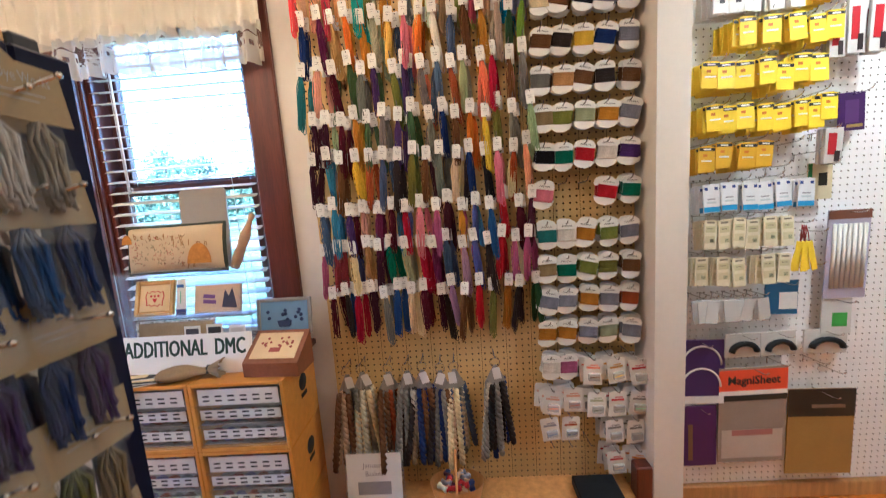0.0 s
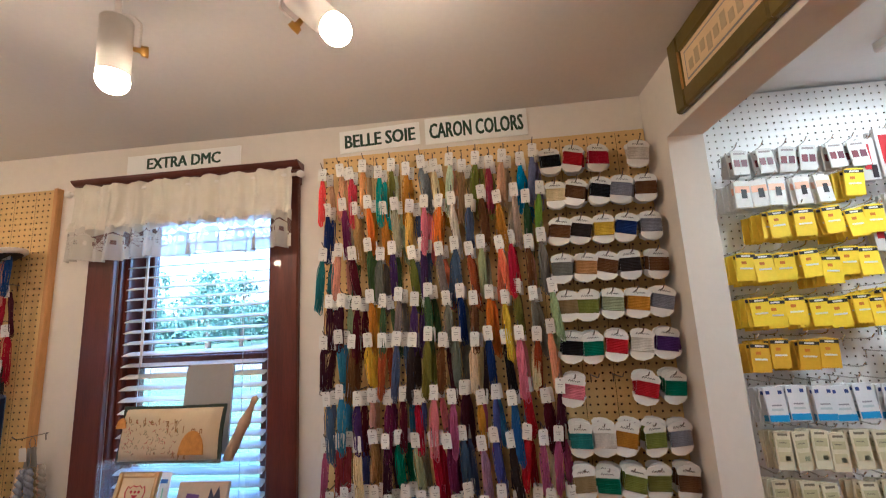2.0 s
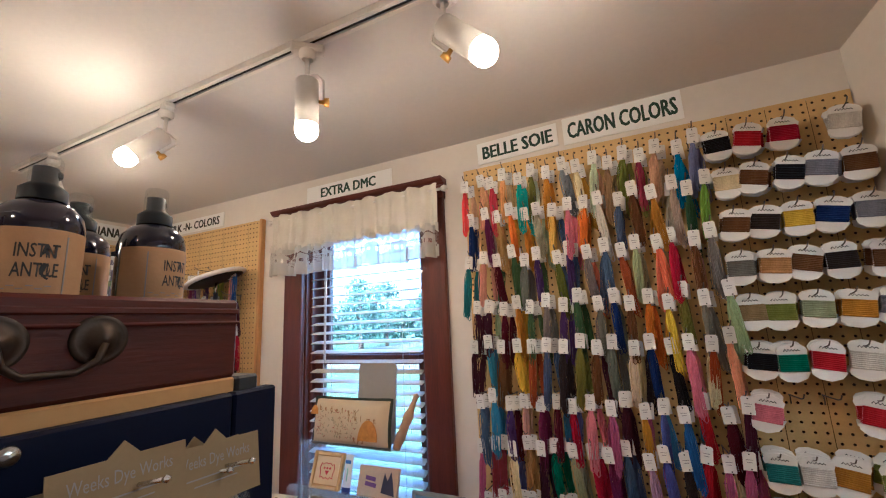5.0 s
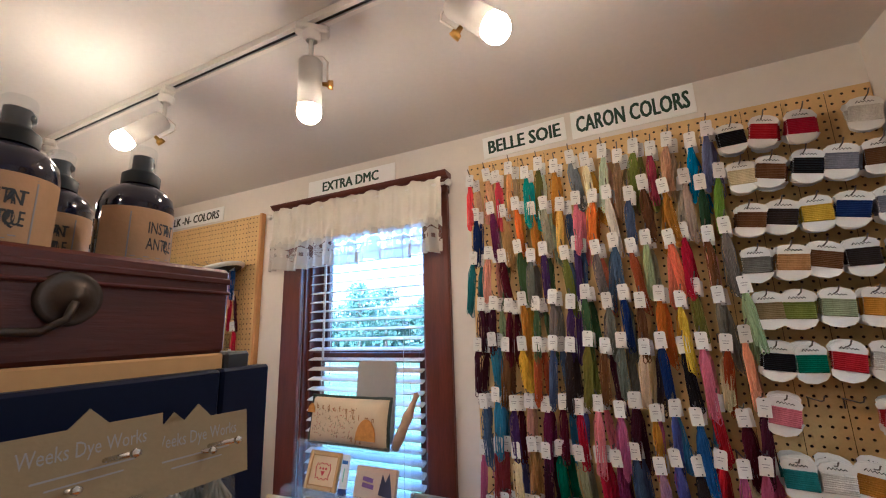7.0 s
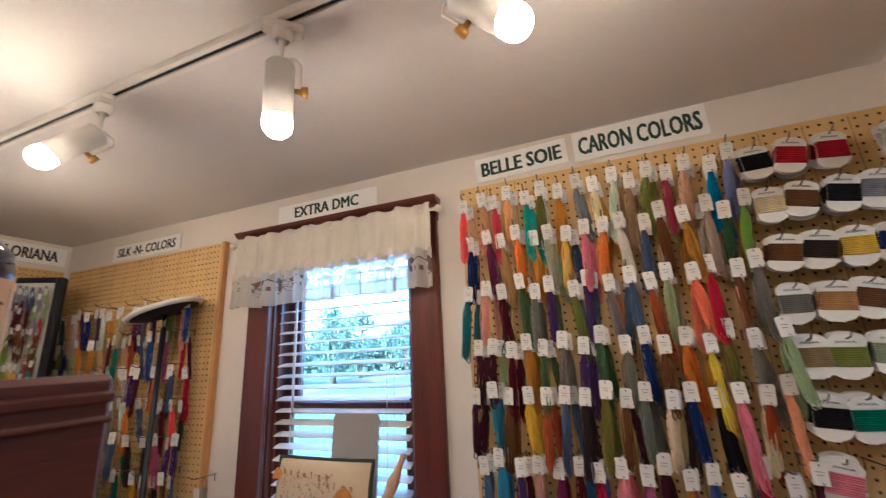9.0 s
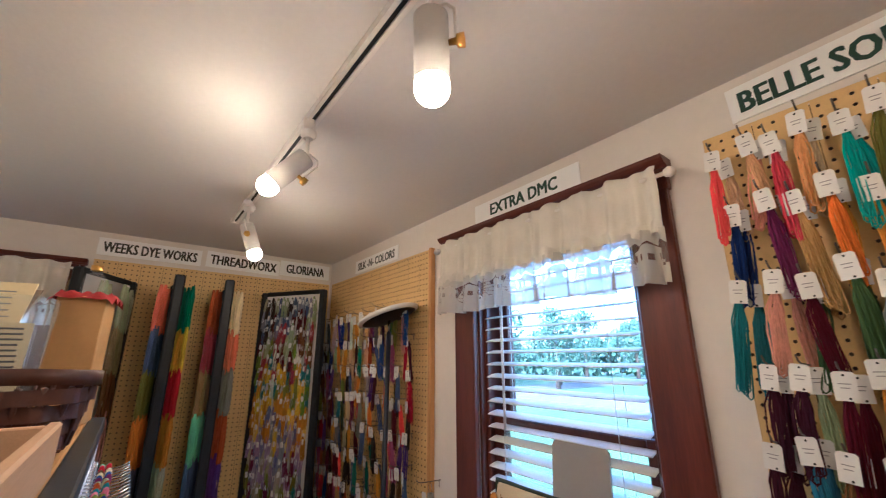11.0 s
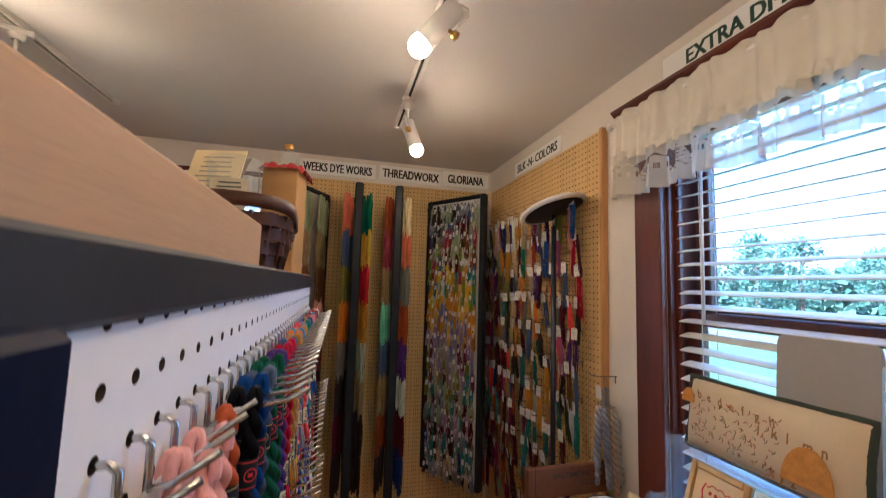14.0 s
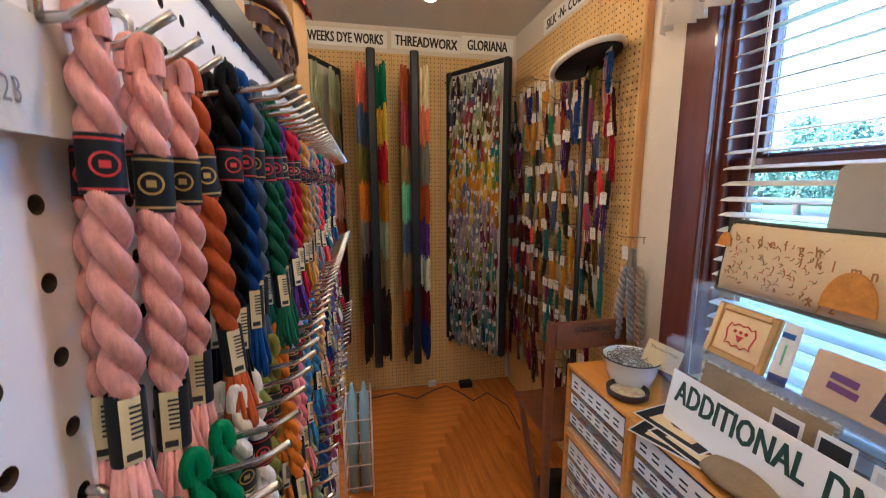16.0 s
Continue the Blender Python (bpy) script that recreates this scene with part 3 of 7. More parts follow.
def tree(m, high, seed, mesh=None):
    rnd = random.Random(seed)
    t = thing("tree", "leafy green broad tree beyond the lawn", "tree", m, "trees beyond the lawn")
    g = Geo().tube([(0, 0, 0), (0.05, 0, high * 0.3), (0, 0.1, high * 0.6), (0.1, 0, high * 0.85)], [0.22, 0.17, 0.11, 0.04], 8)
    for k in range(7):
        a, z = k * 2.4, high * (0.3 + 0.07 * k)
        g.tube([(0, 0, z), (math.cos(a) * high * 0.12, math.sin(a) * high * 0.12, z + high * 0.08), (math.cos(a) * high * 0.27, math.sin(a) * high * 0.27, z + high * 0.13)], [0.08, 0.05, 0.02], 5)
    part("trunk", g, BARK, t)
    c = Geo()
    clumps = []
    for _ in range(26):
        a, q = rnd.uniform(0, 6.28), rnd.random()
        rr = high * 0.36 * math.sin(math.pi * (0.15 + 0.8 * q)) * rnd.uniform(0.4, 1)
        clumps.append((Vector((math.cos(a) * rr, math.sin(a) * rr, high * (0.25 + 0.72 * q))), high * rnd.uniform(0.09, 0.15)))
    verts, faces = [], []
    for cen, rad in clumps:
        for _ in range(95):
            d = Vector((rnd.gauss(0, 1), rnd.gauss(0, 1), rnd.gauss(0, 0.8))).normalized() * rad * rnd.uniform(0.55, 1.05)
            p = cen + d
            s = high * 0.022 * rnd.uniform(0.7, 1.4)
            e1 = Vector((rnd.gauss(0, 1), rnd.gauss(0, 1), rnd.gauss(0, 1))).normalized()
            e2 = e1.cross(Vector((rnd.gauss(0, 1), rnd.gauss(0, 1), rnd.gauss(0, 1)))).normalized()
            k = len(verts)
            verts += [p - e1 * s, p + e2 * s * 0.5, p + e1 * s, p - e2 * s * 0.5]
            faces.append((k, k + 1, k + 2, k + 3))
    c.add(verts, faces)
    part("crown", c, LEAF, t)
    return t


first_trees = [tree(Matrix.Translation((-14, 34, -0.9)), 6.0, 1), tree(Matrix.Translation((-7.5, 38, -0.9)), 6.6, 2), tree(Matrix.Translation((-30, 30, -0.9)), 7.5, 3)]
rt = random.Random(5)
for k in range(44):
    a = radians(-34 + k * 3.3 + rt.uniform(-2, 2))
    d = rt.uniform(36, 52)
    copy_thing(first_trees[k % 3], pose(-math.sin(a) * d, math.cos(a) * d, -0.9, rz=rt.uniform(0, 360)))
wv, wf = [], []
for _ in range(9000):
    a, d = radians(rt.uniform(-45, 118)), rt.uniform(60, 66)
    top = 5.2 + 1.3 * math.sin(a * 17) + 0.9 * math.sin(a * 41 + 1)
    p = Vector((-math.sin(a) * d, math.cos(a) * d, -0.9 + top * rt.random() ** 0.7))
    e1 = Vector((rt.gauss(0, 1), rt.gauss(0, 1), rt.gauss(0, 1))).normalized() * rt.uniform(0.5, 1.0)
    e2 = e1.cross(Vector((rt.gauss(0, 1), rt.gauss(0, 1), rt.gauss(0, 1)))).normalized() * rt.uniform(0.3, 0.6)
    k = len(wv)
    wv += [p - e1, p + e2, p + e1, p - e2]
    wf.append((k, k + 1, k + 2, k + 3))
tagged(part("far_woods", Geo().add(wv, wf), LEAF), "dense green woods far behind the lawn", "woods", kind="stuff")

# ---- ceiling track and its spotlights ----


def track(x0, x1, y):
    t = thing("light_track", "white ceiling light track with a black slot", "light track", (0, y, TOP))
    part("rail", Geo().box(((x0 + x1) / 2, -0.012, -0.01), (x1 - x0, 0.012, 0.019), 0.001).box(((x0 + x1) / 2, 0.012, -0.01), (x1 - x0, 0.012, 0.019), 0.001), WHITE_METAL, t)
    part("slot", Geo().box(((x0 + x1) / 2, 0, -0.007), (x1 - x0 - 0.004, 0.012, 0.012)), BLACK, t)
    for xe in (x0, x1):
        part("end_cap", Geo().box((xe, 0, -0.0105), (0.02, 0.038, 0.021), 0.002), WHITE_METAL, t)
    return t


track(-2.33, 0.3, 0.785)
track(-2.47, 0.2, -0.53)


def spotlight(x, y, pan, tip, side=0):
    """A cylinder head under an adapter; tip: degrees away from straight down, pan: the way it tips, side: where its yoke sits."""
    s = thing("track_spotlight", "white cylinder track spotlight with a lit globe bulb", "spotlight", pose(x, y, TOP - 0.02, rz=pan), "track spotlights")
    part("adapter", Geo().box((0, 0, -0.010), (0.085, 0.034, 0.022), 0.005).lathe([(0.022, -0.02), (0.022, -0.034), (0.014, -0.042)], 20), WHITE_METAL, s)
    part("stem", Geo().tube([(0, 0, -0.04), (0, 0, -0.098)], 0.006, 10), WHITE_METAL, s)
    can = part("can", Geo().lathe([(0.0, 0.0), (0.026, 0.0), (0.029, -0.004), (0.029, -0.120), (0.0265, -0.120), (0.0255, -0.02)], 28), CAN_PAINT, s)
    can.matrix_basis = pose(0, 0, -0.1, tip)
    prof = [(0.018, -0.100), (0.0245, -0.114)] + [(0.0288 * math.cos(radians(a)), -0.134 - 0.0288 * math.sin(radians(a))) for a in range(-36, 91, 9)]
    part("bulb", Geo().lathe(prof, 26), BULB, can)
    yoke = part("yoke", Geo().tube([(0.0, 0.0, 0.012), (0.026, 0, 0.016), (0.040, 0, 0.004), (0.041, 0, -0.060)], 0.0028, 8), WHITE_METAL, can)
    knob = part("knob", Geo().lathe([(0.0, 0.0), (0.005, 0.0), (0.006, 0.012), (0.011, 0.014), (0.012, 0.026), (0.0, 0.027)], 14, (0.029, 0, -0.056), Matrix.Rotation(radians(90), 4, "Y")), BRASS, can)
    yoke.matrix_basis = knob.matrix_basis = pose(0, 0, 0, rz=side)
    return s


spotlight(-0.27, 0.785, -96, 42, -90)
spotlight(-0.66, 0.785, 40, 5)
spotlight(-1.26, 0.785, 160, 42, -90)
spotlight(-2.0, 0.785, -25, 20)
spotlight(-0.3, -0.53, 60, 40)
spotlight(-1.2, -0.53, 150, 30)
spotlight(-1.9, -0.53, -60, 35)
lamp2 = thing("ceiling_light", "white framed ceiling light with a lit diffuser", "ceiling light", (1.45, 0.72, TOP - 0.03))
part("frame", Geo().box((0, 0, 0.0), (0.34, 1.24, 0.06), 0.006), WHITE_METAL, lamp2)
part("diffuser", Geo().box((0, 0, -0.034), (0.30, 1.18, 0.012), 0.004), TUBE, lamp2)

# ---- signs on the walls ----


def sign(words, m, wide, high, across, ink=INK_GREEN):
    s = thing("wall_sign", f"white card sign with dark lettering reading {words.lower().replace('  ', ' ')}", "sign", m, "brand signs")
    part("board", Geo().box((wide / 2, 0.002, high / 2), (wide, 0.004, high), 0.0008), SIGN_WHITE, s)
    me = SIGN_WORDS[words]
    k = across / letter_width(me)
    lettered(me, ink, s, Matrix.Translation(((wide - across) / 2, -0.0006, high * 0.2)) @ Matrix.Diagonal((k, 1, 0.62 * high / 0.058, 1)))
    return s


sign("BELLE SOIE", pose(-0.468, NORTH - 0.006, 2.231, ry=-2.0), 0.325, 0.092, 0.29)
sign("CARON COLORS", pose(-0.123, NORTH - 0.006, 2.236, ry=-0.5), 0.395, 0.106, 0.365)
sign("EXTRA DMC", pose(-1.40, NORTH - 0.006, 2.226, ry=-0.3), 0.51, 0.082, 0.335)
sign("SILK -N- COLORS", pose(-2.56, NORTH - 0.006, 2.205), 0.53, 0.082, 0.46, INK)
sign("WEEKS DYE WORKS", pose(WEST + 0.006, 0.245, 2.222, rz=90), 0.485, 0.096, 0.44, INK)
sign("THREADWORX", pose(WEST + 0.006, 0.755, 2.226, rz=90, ry=1.2), 0.435, 0.100, 0.395, INK)
sign("GLORIANA", pose(WEST + 0.006, 1.195, 2.226, rz=90), 0.345, 0.102, 0.27, INK)

# ---- thread stock: shared meshes ----
rs = random.Random(21)


def loop_bundle(length, width, strands, r, seed, n=4, deep=0.012):
    """Folded threads hanging from one point: narrow loops side by side."""
    rnd = random.Random(seed)
    g = Geo()
    for k in range(strands):
        c = (k + 0.5) / strands - 0.5
        cx, cy = c * width * 0.75 + rnd.uniform(-0.002, 0.002), rnd.uniform(-deep / 2, deep / 2)
        h, ln = rnd.uniform(0.0025, 0.005), length * rnd.uniform(0.84, 1.03)
        sway = rnd.uniform(-0.004, 0.004)
        pts = []
        for side in (-1, 1):
            col = []
            for q in (0.0, 0.07, 0.25, 0.55, 0.85, 0.97):
                pinch = min(1, 0.18 + q * 3.2)
                col.append((cx * pinch + side * h * pinch + sway * math.sin(q * 4 + k), cy * pinch + 0.0015 * side + 0.002 * math.sin(q * 9 + k), -q * ln))
            pts += col if side < 0 else [(cx + sway * math.sin(4 + k), cy, -ln)] + col[::-1]
        g.tube(pts, r, n, caps=False)
    # A dark core keeps the bundle from being see-through.
    g.tube([(0, 0, -0.004), (0, 0.001, -0.02), (0, 0.001, -length * 0.8)], [0.002, width * 0.13, width * 0.09], 6)
    return g


BUNDLES = [loop_bundle(1.0 * ln, w, 11, 0.0015, k).mesh("threads", FLOSS) for k, (ln, w) in enumerate(((0.180, 0.023), (0.170, 0.020), (0.190, 0.027), (0.200, 0.022), (0.165, 0.025)))]
SHORTS = [loop_bundle(0.12, w, 6, 0.0022, 40 + k).mesh("threads", FLOSS) for k, w in enumerate((0.020, 0.024, 0.017))]


def tag_mesh(w, h):
    o = [(-w / 2, -h), (w / 2, -h), (w / 2, -0.004), (w / 2 - 0.004, 0), (-w / 2 + 0.004, 0), (-w / 2, -0.004)]
    return Geo().plate(o, -0.0004, 0.0004).mesh("tag", CARD_WHITE)


def tag_print(w, h):
    g = Geo()
    for k, (f, s) in enumerate(((0.42, 0.55), (0.56, 0.4))):
        g.box((0, -0.0007, -h * f), (w * s, 0.0002, h * 0.035))
    for x, z in ((0.0, -0.006), (w * 0.12, -h + 0.004)):
        g.lathe([(0.0, 0.0), (0.002, 0.0), (0.002, 0.0003), (0.0, 0.0003)], 8, (x, -0.0008, z), Matrix.Rotation(radians(90), 4, "X"), 1)
    return g.mesh("print", INK_PALE, INK)


TAG, TAG_PRINT = tag_mesh(0.030, 0.048), tag_print(0.030, 0.048)
TAG_S, TAG_S_PRINT = tag_mesh(0.033, 0.048), tag_print(0.033, 0.048)
hook = Geo().tube([(0, 0.002, 0.0), (0, -0.03, 0.001), (0, -0.09, 0.004), (0, -0.108, 0.009), (0, -0.118, 0.02)], 0.0018, 6)
hook.tube([(0, 0.001, 0.0), (0, -0.006, -0.004), (0, -0.004, -0.025)], 0.0018, 6)
HOOK = hook.mesh("hook", DARK_STEEL)
HOOK_BRIGHT = hook.mesh("hook", STEEL)


def add_hook(board, x, y, z, bright=False):
    ob = part("hook", HOOK_BRIGHT if bright else HOOK, None, board)
    ob.matrix_world = board.matrix_basis.to_3x3().to_4x4()
    ob.matrix_basis = board.matrix_basis.inverted() @ Matrix.Translation((x, y, z)) @ board.matrix_basis.to_3x3().to_4x4()
    return ob


HUES = {
    "coral": S(238, 84, 84), "peach": S(236, 176, 136), "rosered": S(214, 70, 90), "apricot": S(234, 176, 116), "turq": S(64, 168, 172), "olive": S(118, 116, 50), "gold": S(204, 146, 40),
    "mist": S(142, 144, 158), "cream": S(238, 220, 172), "pale": S(220, 222, 204), "khaki": S(150, 130, 92), "moss": S(130, 138, 60), "mauve": S(160, 66, 80), "sand": S(210, 178, 138),
    "azure": S(30, 136, 190), "lav": S(122, 120, 168), "navy": S(30, 52, 112), "plum": S(112, 40, 84), "orange": S(222, 128, 34), "butter": S(232, 198, 96), "pink": S(222, 128, 142),
    "sage": S(168, 176, 140), "slate": S(84, 100, 134), "brown": S(112, 76, 46), "ochre": S(180, 124, 34), "stone": S(178, 168, 148), "forest": S(50, 84, 52), "lime": S(122, 150, 54),
    "teal": S(58, 128, 130), "blush": S(218, 164, 140), "maroon": S(84, 22, 40), "fern": S(74, 98, 64), "grey": S(122, 120, 112), "violet": S(76, 54, 104), "rust": S(160, 78, 38),
    "salmon": S(232, 128, 96), "crimson": S(176, 26, 54), "dark": S(52, 44, 44), "yellow": S(230, 194, 50), "sky": S(76, 138, 178), "black": S(22, 22, 28), "dplum": S(66, 28, 46), "tan": S(190, 146, 92),
    "orchid": S(172, 92, 132), "blue": S(48, 88, 150), "peri": S(88, 96, 160), "red": S(186, 34, 44), "jade": S(34, 116, 92), "lilac": S(168, 142, 172), "white": S(232, 228, 218), "dgreen": S(56, 70, 44), "mint": S(130, 208, 170), "purple": S(82, 50, 120),
}
for key, c in HUES.items():
    mean = 0.3 * c[0] + 0.55 * c[1] + 0.15 * c[2]
    HUES[key] = tuple(min(0.9, max(0.006, mean + 1.02 * (q - mean))) * 0.92 for q in c)
ROWS_B = [
    (2.128, "coral peach rosered apricot turq olive gold mist cream pale khaki moss mauve sand azure lav"),
    (1.993, "navy plum tan orange gold sage butter pink orange pale slate brown ochre stone forest lime"),
    (1.833, "teal blush maroon fern grey violet olive violet grey slate rust sage salmon crimson brown grey"),
    (1.663, "dplum dplum maroon gold fern grey violet fern grey navy brown orange yellow olive grey sage"),
    (1.523, "dplum sky brown yellow rust slate dark olive brown grey cream navy black pink rust peach"),
    (1.343, "slate sky violet blush plum maroon crimson pink orchid dplum gold peri blue red maroon dplum"),
    (1.203, "orchid mauve cream tan dplum jade sage crimson plum slate lilac peri dark red orchid orchid"),
    (1.033, "maroon dark crimson dplum grey blue cream maroon dplum lilac brown red olive ochre dark forest"),
]


def hung_skein(m, hue, bundle, drop, tag, prints, group, label, tilt=0.0, name="floss_skein"):
    s = thing(name, label, "thread skein", m, group)
    part("tag", tag, None, s, "white printed card tag")
    part("print", prints, None, s)
    ob = tint(part("threads", bundle, None, s), hue)
    ob.matrix_basis = pose(0, 0.010, -drop, 0, tilt)
    return s


for row, (z, names) in enumerate(ROWS_B):
    names = names.split()
    for k, nm in enumerate(names):
        x = -0.492 + k * 0.0508 + (0.012 if row % 2 else 0.0) + rs.uniform(-0.006, 0.006)
        zz = z + 0.018 * (k % 2) - 0.004 + rs.uniform(-0.010, 0.010)
        add_hook(BOARD_B, x, NORTH - 0.011, zz)
        hue = HUES[nm]
        lab = "hanging skein of hand-dyed floss with a white card tag"
        for layer in range(2):
            c = hue if layer == 0 or rs.random() < 0.75 else HUES[rs.choice(names)]
            m = pose(x + rs.uniform(-0.005, 0.005) + 0.012 * layer, NORTH - 0.112 + 0.045 * layer + rs.uniform(-0.008, 0.008), zz - 0.006 * layer + 0.004, rs.uniform(-6, 10), rs.uniform(-6, 6), rs.uniform(-14, 14))
            hung_skein(m, tuple(min(1, q * rs.uniform(0.9, 1.1)) for q in c), BUNDLES[rs.randrange(5)], 0.038, TAG, TAG_PRINT, "skeins on the wide pegboard", lab, rs.uniform(-2, 2))

# Thread cards on the same board.


def card_outline(w, h, n=5):
    """A card with domed top and slanted, rounded foot."""
    pts = []
    for k in range(n + 1):
        a = math.pi * k / n
        pts.append((math.cos(a) * w / 2, h * 0.33 + math.sin(a) * h * 0.17))
    pts += [(-w / 2 * 0.9, h * 0.20), (-w / 2 * 0.9, -h * 0.20), (-w / 2, -h * 0.24), (-w * 0.48, -h * 0.38), (-w * 0.28, -h * 0.48), (w * 0.05, -h * 0.5), (w * 0.36, -h * 0.40), (w / 2, -h * 0.24), (w / 2 * 0.9, -h * 0.20), (w / 2 * 0.9, h * 0.20)]
    return pts[::-1]


CARD = Geo().plate(card_outline(0.072, 0.100), -0.0012, 0.0012).mesh("card", CARD_WHITE)
wrap = Geo()
for k in range(9):
    zc = -0.0195 + k * 0.0049
    wrap.box((0, 0, zc), (0.0655 + 0.001 * (k % 2), 0.010 + 0.001 * ((k * 7) % 3), 0.0051), 0.0016)
WRAP = wrap.mesh("thread_wrap", FLOSS)
pr = Geo().tube([(-0.018 + 0.0036 * k, -0.0016, 0.033 + (0.004 if k % 2 else -0.002) * (1 - 0.05 * k)) for k in range(11)], 0.0011, 4)
CARD_PRINT = pr.mesh("print", INK)
CARD_X = (0.33, 0.402, 0.475, 0.551, 0.630)
CARD_ROWS = [
    (2.09, (("black", -1), ("red", 0.40), ("crimson", 0.488), (None, 0), ("white", 0.622))),
    (1.968, "cream brown black mist brown"), (1.835, "brown dark yellow navy mist"), (1.71, "grey tan brown dark brown"), (1.585, "khaki moss sage gold mist"),
    (1.452, "black jade red white purple"), (1.32, "pink - - red jade"), (1.172, "teal white ochre moss mist"), (1.045, "khaki jade moss olive brown"), (0.925, "mist mist ochre mist rust"), (0.80, "ochre ochre mist sage mist"), (0.665, "white orchid - - -"),
]


def thread_card(x, z, hue, y, spin):
    c = thing("thread_card", "white shaped card wound with coloured thread on a pegboard hook", "thread card", pose(x, y, z, rs.uniform(-8, 4), spin, rs.uniform(-16, 10)), "thread cards")
    part("card", CARD, None, c)
    tint(part("thread_wrap", WRAP, None, c), tuple(0.72 * q for q in hue))
    part("print", CARD_PRINT, None, c)
    return c


for z, row in CARD_ROWS:
    if isinstance(row, str):
        row = [(None if n == "-" else n, CARD_X[k]) for k, n in enumerate(row.split())]
    for n, x in row:
        if n is None:
            if x:
                add_hook(BOARD_B, x, NORTH - 0.011, z + 0.035)
            continue
        if x < 0:
            x = 0.325
        add_hook(BOARD_B, x, NORTH - 0.011, z + 0.035)
        for layer in range(3):
            thread_card(x + rs.uniform(-0.007, 0.007) + 0.005 * layer, z + rs.uniform(-0.004, 0.003) + 0.003 * layer, HUES[n], NORTH - 0.098 + 0.02 * layer, rs.uniform(-4, 14))

# Small blister packs under the cards.
PACK_CARD = Geo().plate([(-0.035, -0.05), (0.035, -0.05), (0.035, 0.044), (0.029, 0.05), (-0.029, 0.05), (-0.035, 0.044)][::1], -0.0008, 0.0008).mesh("card", CARD_WHITE)
PACK_BAND = Geo().box((0, -0.0012, 0.016), (0.05, 0.0005, 0.008)).box((0.004, -0.0012, 0.026), (0.03, 0.0005, 0.004)).mesh("band", PAINTED)
PACK_BLISTER = Geo().box((0.004, -0.006, -0.018), (0.044, 0.012, 0.030), 0.003).mesh("blister", BAG)
PACK_SPOOL = Geo().tube([(-0.014, -0.006, -0.02), (0.022, -0.006, -0.016)], 0.0065, 10).mesh("spool", PAINTED)


def blister_pack(x, z, band, hue, y):
    p = thing("blister_pack", "small white carded pack with a clear blister and bright print", "carded pack", pose(x, y, z, rs.uniform(-6, 3), rs.uniform(-9, 6), rs.uniform(-8, 8)), "small carded packs")
    part("card", PACK_CARD, None, p)
    tint(part("band", PACK_BAND, None, p), band)
    tint(part("spool", PACK_SPOOL, None, p), hue)
    part("blister", PACK_BLISTER, None, p)
    return p


for x, z, band, hue, depth in ((0.49, 0.64, "salmon", "brown", 3), (0.578, 0.64, "gold", "yellow", 3), (0.665, 0.63, "red", "mist", 3), (0.335, 0.52, "blush", "salmon", 3), (0.41, 0.53, "blush", "rust", 3), (0.50, 0.505, "sage", "dgreen", 3),
                               (0.58, 0.505, "red", "grey", 2), (0.66, 0.505, "grey", "mint", 3), (0.325, 0.41, "mist", "blue", 1), (0.40, 0.41, "rust", "blue", 1), (0.57, 0.39, "grey", "grey", 3), (0.65, 0.385, "grey", "mist", 2), (0.58, 0.255, "red", "sand", 3), (0.66, 0.255, "orange", "sand", 2)):
    add_hook(BOARD_B, x, NORTH - 0.011, z + 0.045)
    for layer in range(depth):
        blister_pack(x - 0.012 * layer + rs.uniform(-0.003, 0.003), z + 0.004 * layer, HUES[band], HUES[hue], NORTH - 0.10 + 0.025 * layer)
for x in (0.33, 0.40, 0.475):
    add_hook(BOARD_B, x, NORTH - 0.011, 0.335)

# Rings of braided thread.


def braid(length, r, seed, n=7, segs=26, plies=2, pitch=0.048):
    g = Geo()
    for p in range(plies):
        pts = []
        for k in range(segs + 1):
            q = k / segs
            a = 2 * math.pi * (q * length / pitch) + math.pi * 2 * p / plies + seed
            e = min(1, 0.4 + q * 5, 0.5 + (1 - q) * 4)
            pts.append((math.cos(a) * r * 0.62 * e, math.sin(a) * r * 0.62 * e, -q * length))
        g.tube(pts, r * 0.86, n, ridged=0.1, twist=0.5)
    return g


BRAIDS = [braid(ln, 0.0108, k).mesh("braid", FLOSS) for k, ln in enumerate((0.30, 0.27, 0.32))]
RING = Geo().tube([(0.019 * math.cos(2 * math.pi * k / 24), 0, 0.019 * math.sin(2 * math.pi * k / 24)) for k in range(25)], 0.0014, 6, caps=False).mesh("ring", STEEL)
STRIP_TAG = Geo().plate([(-0.007, -0.075), (0.007, -0.075), (0.007, 0.0), (-0.007, 0.0)], -0.0004, 0.0004).mesh("strip_tag", PAINTED)


